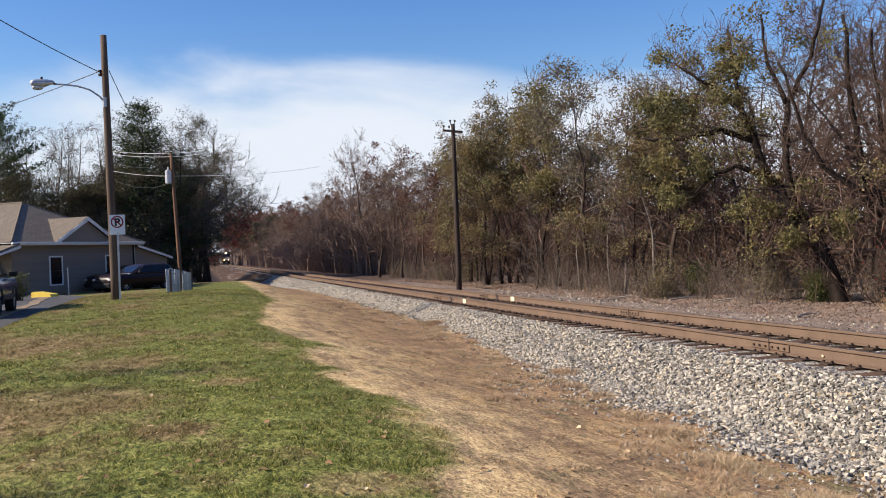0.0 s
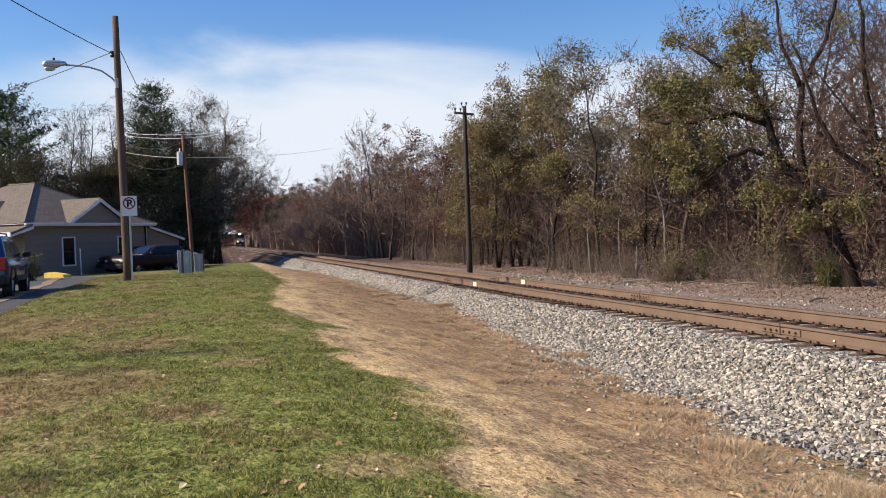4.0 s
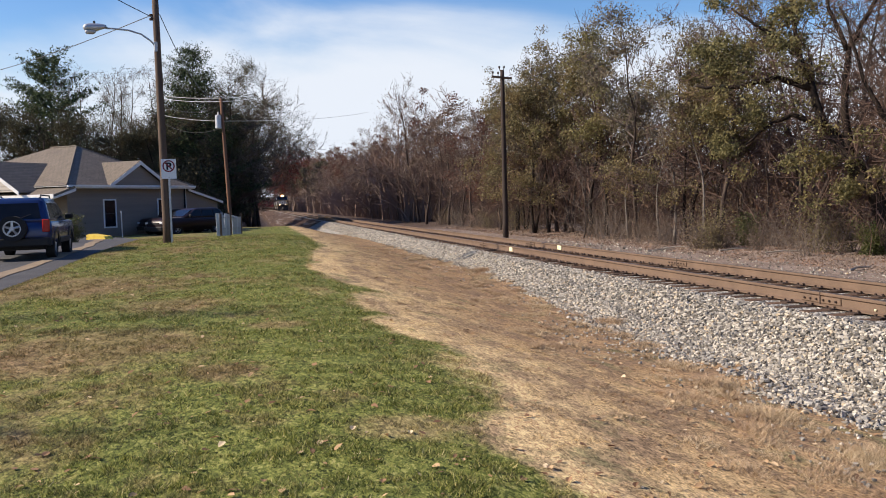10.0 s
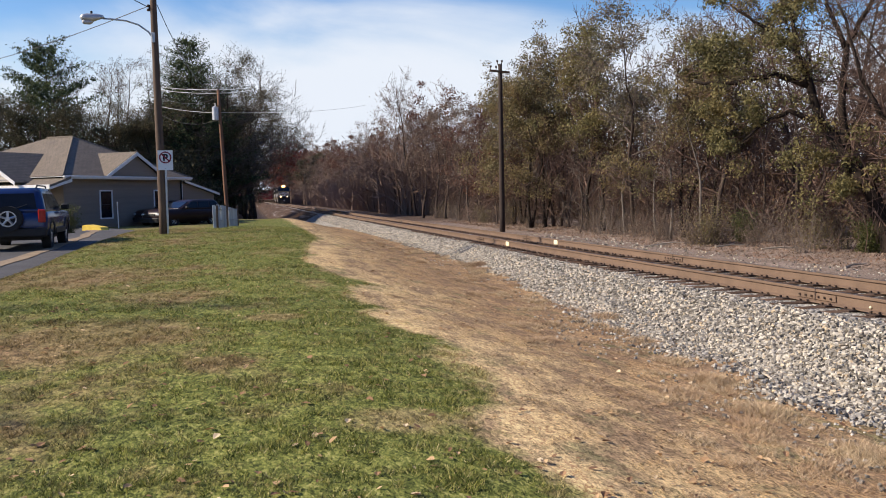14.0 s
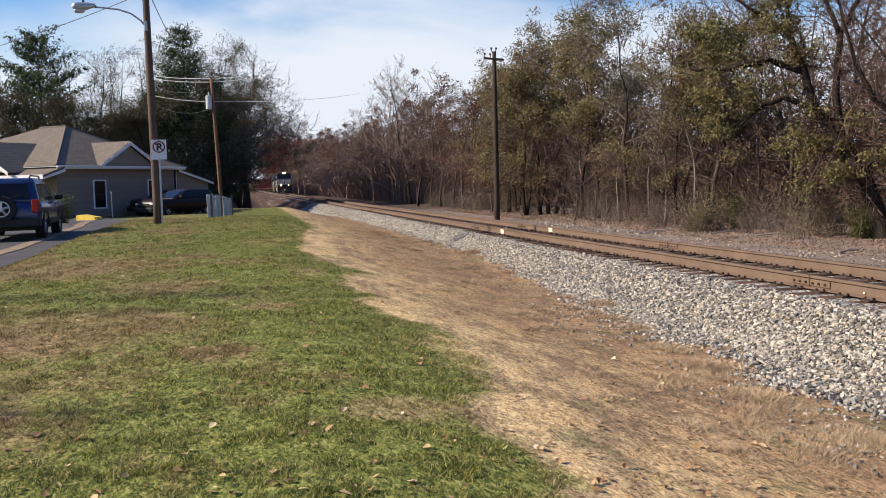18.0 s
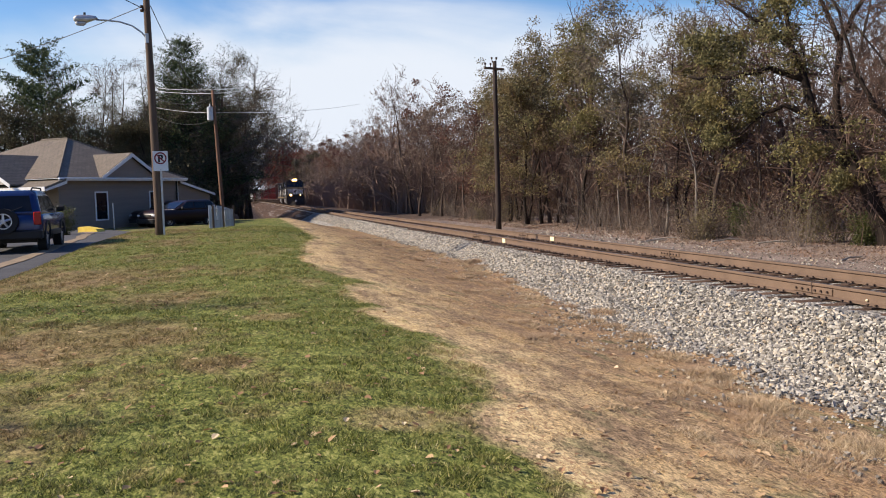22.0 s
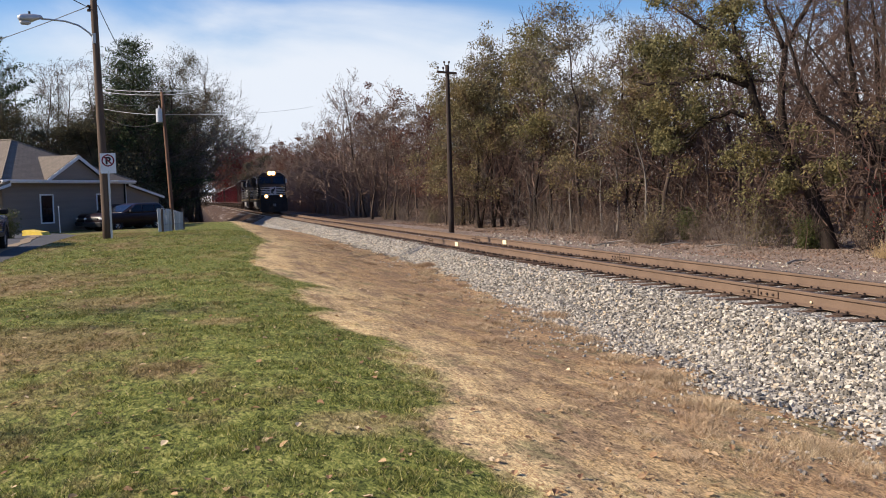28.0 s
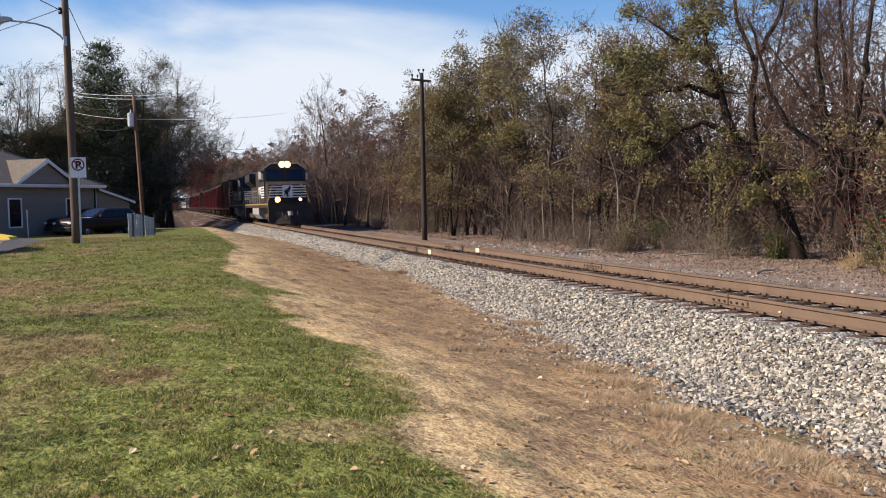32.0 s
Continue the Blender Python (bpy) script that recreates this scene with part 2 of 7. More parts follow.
# ---- the lie of the land ----
TRACK_X, GAUGE, RAIL_TOP = 8.47, 1.505, 0.193
LOT = [(-40, -0.05), (4, -0.02), (14, 0.10), (20, 0.20), (27, 0.36), (36, 0.42), (44, 0.33), (60, 0.28), (200, 0.2)]
TOE = [(-40, -0.52), (12, -0.52), (22, -0.41), (30, -0.34), (42, -0.30), (52, -0.36), (66, -0.48), (90, -0.6)]
LAWN = [(-40, 0.0), (0, 0.0), (8, 0.12), (20, 0.42), (30, 0.62), (36, 0.55), (44, 0.36), (60, 0.30), (70, 0.25), (200, 0.2)]


def track_x(y):
    return TRACK_X - (max(0.0, y - 380.0) ** 2) / 1700.0


def track_z(y):
    return RAIL_TOP + 0.00124 * max(0.0, y - 60.0)


def ground_z(x, y):
    cx, rise = track_x(y), track_z(y) - RAIL_TOP
    u = x - cx
    left = piece(LAWN, y)
    left = lerp(left, piece(LOT, y) - 0.03, smooth(-3.9, -4.9, x))
    toe = piece(TOE, y)
    # the bank behind the lawn, beside the line
    bank = lerp(toe, -1.9, smooth(66, 98, y))
    if u < 0:
        z = lerp(left, bank, smooth(-8.2 + 2.0 * smooth(30, 60, y), -2.7 + 0.4 * smooth(12, 24, y), u))
        if y > 72:
            z = lerp(z, lerp(-1.9, left - 0.3, smooth(-5.5, -11.0, u)), smooth(72, 96, y))
        z = lerp(z, rise - 0.16, smooth(-2.75, -1.5, u)) if y < 66 else min(z, rise - 0.16)
        if u > -2.7 and y < 75:
            z = min(z, rise - 0.15 + (min(u, -1.62) + 1.62) * 0.45 + max(0.0, -2.25 - u) * 2.0)
    else:
        z = lerp(rise - 0.16, rise - 0.37, smooth(1.5, 2.2, u))
        z = lerp(z, -0.30, smooth(5.8, 8.5, u))
        z = lerp(z, -1.0, smooth(9, 40, u))
        z += 6.0 * smooth(34, 100, u) * smooth(-200, 40, y) + 5.0 * smooth(14, 60, u) * smooth(370, 450, y)
    z += 6.0 * smooth(-24, -80, u) * smooth(95, 170, y)
    n = noise.noise(Vector((x * 0.35, y * 0.35, 0.3))) * 0.035 + noise.noise(Vector((x * 1.7, y * 1.7, 3.1))) * 0.014
    return z + n * smooth(1.6, 2.6, abs(u)) * (1 - 0.8 * smooth(-13.0, -13.4, u) * (1 - smooth(60, 75, y)))


def lawn_edge(k):
    """How green the ground is, from its place: a wavering edge, then patches."""
    sep = k.t.nodes.new("ShaderNodeSeparateXYZ")
    k.link(k.co, sep.inputs[0])
    along = k.maths("DIVIDE", sep.outputs["Y"], 44.0)
    edge = k.ramp(along, [(y / 44.0, ((x + 5) / 10,) * 3) for y, x in EDGE])
    edge = k.maths("MULTIPLY_ADD", edge, 10.0, -5.0)
    wav = k.maths("MULTIPLY_ADD", k.noise(1.9, 8, 0.72, stretch=(1.0, 0.7, 1.0)), 1.5, -0.75)
    gap = k.maths("SUBTRACT", k.maths("ADD", edge, wav), sep.outputs["X"])
    green = k.node("ShaderNodeMapRange", From_Min=-0.14, From_Max=0.16)
    k.link(gap, green.inputs["Value"])
    # dry patches further in, more of them towards the drive
    inn = k.node("ShaderNodeMapRange", From_Min=0.5, From_Max=6.5, To_Min=0.02, To_Max=0.135)
    k.link(gap, inn.inputs["Value"])
    pat = k.maths("ADD", k.noise(0.62, 8, 0.68, stretch=(1.15, 0.62, 1.0), distort=0.3), inn.outputs["Result"])
    dry = k.node("ShaderNodeMapRange", From_Min=0.56, From_Max=0.70, To_Min=0.0, To_Max=0.75)
    k.link(pat, dry.inputs["Value"])
    far = k.node("ShaderNodeMapRange", From_Min=62.0, From_Max=72.0, To_Min=1.0, To_Max=0.0)
    k.link(sep.outputs["Y"], far.inputs["Value"])
    fade = k.maths("SUBTRACT", 1.0, dry.outputs["Result"])
    # worn places of their own
    ragged = k.maths("MULTIPLY_ADD", k.noise(2.6, 7, 0.72), 1.7, -0.85)
    for px, py, rx, ry, much in WORN:
        mp = k.node("ShaderNodeMapping", Location=(-px / rx, -py / ry, 0.0), Scale=(1 / rx, 1 / ry, 0.0))
        k.link(k.co, mp.inputs["Vector"])
        far_off = k.t.nodes.new("ShaderNodeVectorMath")
        far_off.operation = "LENGTH"
        k.link(mp.outputs["Vector"], far_off.inputs[0])
        spot = k.node("ShaderNodeMapRange", From_Min=0.55, From_Max=1.15, To_Min=1.0 - much, To_Max=1.0)
        k.link(k.maths("ADD", far_off.outputs["Value"], ragged), spot.inputs["Value"])
        fade = k.maths("MULTIPLY", fade, spot.outputs["Result"])
    g = k.maths("MULTIPLY", k.maths("MULTIPLY", green.outputs["Result"], fade), far.outputs["Result"])
    return g, gap, sep


# worn brown places in the lawn: x, y, half widths, strength
WORN = [(-1.8, 10.2, 1.4, 1.5, 0.62), (-1.2, 13.6, 0.9, 0.8, 0.6), (1.0, 6.2, 0.42, 0.38, 0.5), (-0.35, 8.5, 0.45, 0.5, 0.7), (-3.2, 8.4, 1.0, 0.9, 0.6), (-2.6, 17.0, 1.2, 1.6, 0.55), (0.2, 11.2, 0.4, 0.35, 0.6)]
EDGE = [(0, 1.5), (4.3, 1.55), (4.95, 1.70), (5.25, 1.58), (5.6, 1.42), (6.2, 1.48), (6.9, 1.86), (7.8, 2.02), (9.1, 2.06), (9.9, 2.03), (10.6, 1.62), (11.7, 1.36), (12.3, 1.80), (13.2, 1.35), (14.5, 1.5), (15.3, 2.05), (16.7, 1.45), (18.7, 1.1), (22.6, 1.38), (24.8, 1.5), (27.7, 2.0), (43, 2.2)]


def straw(k, gap):
    """Dry ground: pale straw beside the green, redder and barer towards the stones."""
    t = k.node("ShaderNodeMapRange", From_Min=-0.2, From_Max=-3.2)
    k.link(k.maths("MULTIPLY_ADD", k.noise(1.3, 5, 0.6), 2.2, k.maths("ADD", gap, -1.1)), t.inputs["Value"])
    col = k.ramp(t.outputs["Result"], [(0.0, (0.58, 0.44, 0.235)), (0.35, (0.49, 0.352, 0.182)), (0.7, (0.385, 0.258, 0.136)), (1.0, (0.33, 0.222, 0.122))])
    patch = k.node("ShaderNodeMapRange", From_Min=0.46, From_Max=0.60, To_Min=0.0, To_Max=0.75)
    k.link(k.noise(2.3, 7, 0.7, stretch=(1.0, 0.34, 1.0)), patch.inputs["Value"])
    col = k.mix(patch.outputs["Result"], col, (0.20, 0.135, 0.09))
    faint = k.node("ShaderNodeMapRange", From_Min=0.56, From_Max=0.66, To_Min=0.0, To_Max=0.75)
    k.link(k.noise(1.2, 6, 0.66, stretch=(1.3, 0.7, 1.0), distort=0.4), faint.inputs["Value"])
    col = k.mix(faint.outputs["Result"], col, (0.17, 0.165, 0.08))
    # brown worn places inside the lawn
    worn = k.node("ShaderNodeMapRange", From_Min=0.3, From_Max=1.2, To_Min=0.0, To_Max=0.85)
    k.link(gap, worn.inputs["Value"])
    return k.mix(worn.outputs["Result"], col, k.ramp(k.noise(4.0, 5, 0.65), [(0.35, (0.10, 0.064, 0.036)), (0.5, (0.18, 0.118, 0.064)), (0.68, (0.30, 0.215, 0.12))]))


def ground_material():
    k = Nodes("ground", 0.95, 0.0, 0.1)
    g, gap, sep = lawn_edge(k)
    blade = k.cells(95, (1.0, 0.42, 1.0))
    tuft = k.cells(38, (1.0, 0.42, 1.0))
    fine = k.maths("MULTIPLY_ADD", blade, 0.55, k.maths("MULTIPLY", tuft, 0.45))
    coarse = k.noise(7, 7, 0.72)
    turf = k.ramp(k.maths("MULTIPLY_ADD", fine, 0.65, k.maths("MULTIPLY", coarse, 0.35)), [(0.25, (0.026, 0.034, 0.009)), (0.5, (0.118, 0.135, 0.031)), (0.68, (0.24, 0.245, 0.063)), (0.8, (0.34, 0.315, 0.115))])
    dirt = k.mix(0.75, straw(k, gap), k.ramp(fine, [(0.12, (0.10, 0.09, 0.085)), (0.5, (0.46, 0.44, 0.42)), (0.85, (0.84, 0.80, 0.74))]), "OVERLAY")
    col = k.mix(g, dirt, turf)
    # beyond the line: leaf litter and bare clay
    litter = k.ramp(k.maths("MULTIPLY_ADD", fine, 0.5, k.maths("MULTIPLY", k.noise(0.8, 6, 0.7), 0.5)), [(0.28, (0.085, 0.064, 0.052)), (0.5, (0.21, 0.16, 0.128)), (0.72, (0.36, 0.29, 0.24))])
    side = k.node("ShaderNodeMapRange", From_Min=9.6, From_Max=10.2)
    k.link(sep.outputs["X"], side.inputs["Value"])
    col = k.mix(side.outputs["Result"], col, litter)
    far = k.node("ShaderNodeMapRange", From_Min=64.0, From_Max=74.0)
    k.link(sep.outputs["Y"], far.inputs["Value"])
    # past the lawn the litter colour is darkened for tree shade
    shaded_litter = k.mix(1.0, litter, (0.42, 0.38, 0.36), "MULTIPLY")
    col = k.mix(far.outputs["Result"], col, shaded_litter)
    k.color(col).bump(fine, 0.5, 0.03)
    return k.m


def build_ground():
    near_x = [-12 + 0.25 * i for i in range(121)]
    xs = [-3000, -1200, -500, -260, -150, -100, -70, -50, -38, -30, -25, -21, -18, -15, -13] + near_x + [19, 20.5, 22.5, 25, 28, 32, 37, 44, 52, 65, 85, 120, 200, 500, 1200, 3000]
    ys = [-3000, -800, -200, -60, -25, -12, -6, -3] + [-1 + 0.3 * i for i in range(140)] + [41 + i for i in range(40)] + [82 + 4 * i for i in range(20)] + [165 + 15 * i for i in range(50)] + [950, 1100, 1400, 2000, 3000]
    verts = [(x, y, ground_z(x, y)) for y in ys for x in xs]
    w = len(xs)
    faces = [(j * w + i, j * w + i + 1, (j + 1) * w + i + 1, (j + 1) * w + i) for j in range(len(ys) - 1) for i in range(w - 1)]
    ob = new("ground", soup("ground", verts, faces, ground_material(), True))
    tagged(ob, "lawn turning to dry straw and leaf litter beside the line", "ground", kind="structure")


build_ground()

# ---- materials ----
STEEL_RUST = plain("rusty_rail", (0.165, 0.11, 0.075), (0.115, 0.077, 0.053), 2.0, 0.75, 0.15, 0.3, 0.2, 40)
STEEL_TOP = plain("polished_railhead", (0.20, 0.17, 0.145), (0.13, 0.10, 0.08), 3.0, 0.42, 0.7, 0.4, 0.05, 50, stretch=(1, 0.1, 1))
DARK_IRON = plain("dark_iron", (0.075, 0.05, 0.038), (0.04, 0.03, 0.025), 12, 0.85, 0.2, 0.2, 0.2)
TIE_WOOD = plain("creosoted_timber", (0.115, 0.070, 0.045), (0.05, 0.032, 0.022), 5, 0.9, 0, 0.15, 0.5, 30, stretch=(0.4, 6, 6), rand=0.35)
PALE_PAINT = plain("pale_paint", (0.80, 0.72, 0.48), (0.62, 0.52, 0.30), 20, 0.7)


def stone_material():
    k = Nodes("ballast_stone", 0.9, 0.0, 0.2)
    col = k.ramp(k.rand(True), [(0.0, (0.09, 0.080, 0.066)), (0.25, (0.19, 0.174, 0.149)), (0.6, (0.33, 0.304, 0.258)), (0.86, (0.53, 0.49, 0.415)), (0.97, (0.46, 0.37, 0.25)), (1.0, (0.26, 0.20, 0.14))])
    sp = k.noise(40, 4, 0.7)
    k.color(k.mix(0.35, col, k.ramp(sp, [(0.3, (0.15, 0.15, 0.15)), (0.7, (0.75, 0.73, 0.7))]), "OVERLAY")).bump(sp, 0.4, 0.01)
    return k.m


STONE = stone_material()


def bed_material():
    """Crushed stone too far or too deep to be built: cells with shade painted into the gaps."""
    k = Nodes("ballast_bed", 0.95, 0, 0.1)
    cell = k.node("ShaderNodeTexVoronoi", Scale=17.0)
    gap = k.node("ShaderNodeTexVoronoi", Scale=17.0)
    gap.feature = "DISTANCE_TO_EDGE"
    for n in (cell, gap):
        k.link(k.co, n.inputs["Vector"])
    sep = k.t.nodes.new("ShaderNodeSeparateColor")
    k.link(cell.outputs["Color"], sep.inputs[0])
    col = k.ramp(sep.outputs[0], [(0.0, (0.12, 0.112, 0.098)), (0.4, (0.32, 0.298, 0.26)), (0.8, (0.50, 0.465, 0.405)), (1.0, (0.61, 0.565, 0.49))])
    # cell edges darkened for the shade between stones
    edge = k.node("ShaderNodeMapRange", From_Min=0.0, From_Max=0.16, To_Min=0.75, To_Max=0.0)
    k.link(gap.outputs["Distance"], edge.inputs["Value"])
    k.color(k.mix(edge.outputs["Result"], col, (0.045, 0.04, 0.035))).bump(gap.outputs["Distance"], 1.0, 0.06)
    return k.m


BED = bed_material()


def bank_material():
    k = Nodes("leafy_bank", 0.95, 0, 0.1)
    # leaf litter coloured extra dark to carry the trees' shade
    base = k.ramp(k.maths("MULTIPLY_ADD", k.cells(9.0), 0.5, k.maths("MULTIPLY", k.noise(0.7, 6, 0.7), 0.5)), [(0.25, (0.022, 0.015, 0.011)), (0.5, (0.060, 0.037, 0.026)), (0.75, (0.12, 0.075, 0.052))])
    pale = k.node("ShaderNodeMapRange", From_Min=0.56, From_Max=0.66, To_Min=0.0, To_Max=0.7)
    k.link(k.noise(1.5, 4, 0.6, stretch=(1.0, 0.035, 0.4)), pale.inputs["Value"])
    k.color(k.mix(pale.outputs["Result"], base, (0.24, 0.22, 0.20))).bump(k.cells(9.0), 0.6, 0.05)
    return k.m


def rail_profile():
    return [(-0.076, 0), (0.076, 0), (0.076, 0.012), (0.012, 0.032), (0.009, 0.135), (0.036, 0.148), (0.037, 0.178), (0.030, 0.186), (-0.030, 0.186), (-0.037, 0.178), (-0.036, 0.148), (-0.009, 0.135), (-0.012, 0.032), (-0.076, 0.012)]


def build_track():
    track = thing("railway_track", "single rusty railway line on dark timber ties in grey ballast", "railway track", kind="structure")
    ys = [-30 + 10 * i for i in range(42)] + [400 + 12 * i for i in range(46)]
    prof = rail_profile()
    n = len(prof)
    for name, off in (("rail", -GAUGE / 2), ("rail", GAUGE / 2)):
        v = [(track_x(y) + off + px, y, track_z(y) - 0.186 + pz) for y in ys for px, pz in prof]
        f = [(i * n + k, i * n + (k + 1) % n, (i + 1) * n + (k + 1) % n, (i + 1) * n + k) for i in range(len(ys) - 1) for k in range(n)]
        r = part(name, Mesh().add(v, f), STEEL_RUST, track, "brown rusty steel rail")
        v = [(track_x(y) + off + px, y, track_z(y) + 0.0025) for y in ys for px in (-0.026, 0.026)]
        f = [(2 * i, 2 * i + 1, 2 * i + 3, 2 * i + 2) for i in range(len(ys) - 1)]
        part("running_surface", Mesh().add(v, f), STEEL_TOP, r, "worn shiny top of the rail")
    # bed of stone under the ties
    cross = [(-3.05, -0.66), (-2.62, -0.50), (-1.62, -0.05), (-1.25, -0.018), (0.0, -0.035), (1.25, -0.022), (1.62, -0.05), (2.5, -0.13), (3.2, -0.27), (3.7, -0.55)]
    m = len(cross)
    def spread(a, y):
        return -2.3 * smooth(72, 98, y) if a < -3.0 else (-1.2 * smooth(72, 98, y) if a < -2.5 else 0.0)

    ys = sorted(set(ys + [32 + 2 * i for i in range(40)]))
    v = [(track_x(y) + a + spread(a, y), y, track_z(y) - RAIL_TOP + b + spread(a, y) * 0.52 + 0.012 * math.sin(y * 1.7 + a * 3)) for y in ys for a, b in cross]
    f = [(i * m + k, i * m + k + 1, (i + 1) * m + k + 1, (i + 1) * m + k) for i in range(len(ys) - 1) for k in range(m - 1)]
    low = [q for n_, q in enumerate(f) if ys[n_ // (m - 1)] >= 96 and n_ % (m - 1) < 2]
    f = [q for n_, q in enumerate(f) if not (ys[n_ // (m - 1)] >= 96 and n_ % (m - 1) < 2)]
    tagged(new("railway_bank", soup("railway_bank", v, low, bank_material(), True)), "leaf-strewn bank with pale gravel streaks below the line", "bank", kind="structure")
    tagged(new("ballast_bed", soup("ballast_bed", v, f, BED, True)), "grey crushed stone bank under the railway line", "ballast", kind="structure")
    # ties
    shapes = []
    for s in range(5):
        r = random.Random(50 + s)
        shapes.append(Mesh().box(-1.3 + r.uniform(-0.06, 0.05), -0.112, -0.17, 1.3 + r.uniform(-0.05, 0.06), 0.112, 0.0, bevel=0.014).data("tie", TIE_WOOD))
    plate = Mesh().box(-0.19, -0.095, 0.0, 0.19, 0.095, 0.016)
    for sx in (-0.13, 0.13, -0.10, 0.10):
        sy = 0.06 if sx in (-0.13, 0.10) else -0.06
        plate.box(sx - 0.009, sy - 0.009, 0.01, sx + 0.009, sy + 0.009, 0.035).box(sx - 0.014, sy - 0.013, 0.032, sx + 0.014, sy + 0.013, 0.046)
    plate.box(-0.10, 0.11, -0.02, -0.06, 0.14, 0.03).box(0.06, 0.11, -0.02, 0.10, 0.14, 0.03)
    plate_me = plate.data("tie_plate", DARK_IRON)
    r = random.Random(3)
    y, far_ties = 1.0, Mesh()
    count = 0
    while y < 420:
        if y < 122:
            t = part("tie", shapes[count % 5], None, track, at=pose(track_x(y) + r.uniform(-0.04, 0.04), y + r.uniform(-0.03, 0.03), track_z(y) - 0.2 + r.uniform(-0.008, 0.008), r.uniform(-1.5, 1.5), 0, r.uniform(-1.2, 1.2)))
            if y < 62:
                for off in (-GAUGE / 2, GAUGE / 2):
                    part("tie_plate", plate_me, None, track, at=pose(track_x(y) + off, y, track_z(y) - 0.2))
        else:
            far_ties.box(track_x(y) - 1.3, y - 0.11, track_z(y) - 0.3, track_x(y) + 1.3, y + 0.11, track_z(y) - 0.2)
        count += 1
        y += 0.505
    tagged(part("far_ties", far_ties, TIE_WOOD, track, "far run of dark ties"), kind="stuff")
    # joints and paint marks
    for off, y in ((-1, 11.46), (-1, 30.65), (1, 30.1), (1, 19.0)):
        x = TRACK_X + off * GAUGE / 2
        bar = Mesh().box(x - 0.032, y - 0.45, 0.045, x + 0.032, y + 0.45, 0.135, bevel=0.006)
        j = part("joint_bar", bar, STEEL_RUST, track, "bolted joint bar")
        for dy in (-0.36, -0.22, -0.08, 0.08, 0.22, 0.36):
            part("bolt", Mesh().disc((x - 0.04, y + dy, 0.09), (1, 0, 0), 0.017, 0.03, 6), DARK_IRON, j)
        part("joint_gap", Mesh().box(x - 0.0385, y - 0.012, 0.012, x + 0.0385, y + 0.012, 0.197), DARK_IRON, j, "dark gap between rail ends")
    for off, y, s, z0, z1 in ((-1, 27.2, 0.16, 0.03, 0.165), (1, 27.05, 0.17, 0.03, 0.165), (-1, 10.3, 0.018, 0.05, 0.08)):
        x = TRACK_X + off * GAUGE / 2
        part("paint_mark", Mesh().box(x - 0.041, y - s, z0, x - 0.012, y + s, z1, bevel=0.01), PALE_PAINT, track, "pale yellow paint mark on the rail")


def rock(seed):
    r = random.Random(seed)
    bm = bmesh.new()
    box = [Vector((a, b, c)) * 0.7 for a in (-1, 1) for b in (-1, 1) for c in (-1, 1)]
    pts = [p + Vector((r.uniform(-0.36, 0.36), r.uniform(-0.36, 0.36), r.uniform(-0.36, 0.36))) for p in r.sample(box, 7)] + [Vector((0, 0, 0.95))][:r.randint(0, 1)]
    for p in pts:
        bm.verts.new((p.x, p.y * 0.8, p.z * 0.65))
    bmesh.ops.convex_hull(bm, input=bm.verts[:])
    bmesh.ops.delete(bm, geom=[v for v in bm.verts if not v.link_faces], context="VERTS")
    bm.verts.index_update()
    bmesh.ops.triangulate(bm, faces=bm.faces[:])
    v = np.array([q.co[:] for q in bm.verts])
    f = np.array([[q.index for q in g.verts] for g in bm.faces])
    bm.free()
    return v, f


def scatter(kinds, places, sizes, seed):
    """Joins many turned copies of a few triangle meshes into one."""
    g = np.random.RandomState(seed)
    V, F, o = [], [], 0
    for (x, y, z), s in zip(places, sizes):
        v, f = kinds[g.randint(len(kinds))]
        a, b = g.uniform(0, TAU), g.uniform(-1.3, 1.3)
        ca, sa, cb, sb = math.cos(a), math.sin(a), math.cos(b), math.sin(b)
        m = np.array([[ca, -sa * cb, sa * sb], [sa, ca * cb, -ca * sb], [0, sb, cb]])
        V.append(v @ m.T * s + (x, y, z))
        F.append(f + o)
        o += len(v)
    return np.concatenate(V), np.concatenate(F)


def bed_z(u, y):
    return piece([(-3.0, -0.62), (-2.62, -0.50), (-1.62, -0.05), (-1.25, -0.018), (0.0, -0.035), (1.25, -0.022), (1.62, -0.05), (2.5, -0.13), (3.2, -0.27), (3.45, -0.345), (6.2, -0.34)], u) + track_z(y) - RAIL_TOP


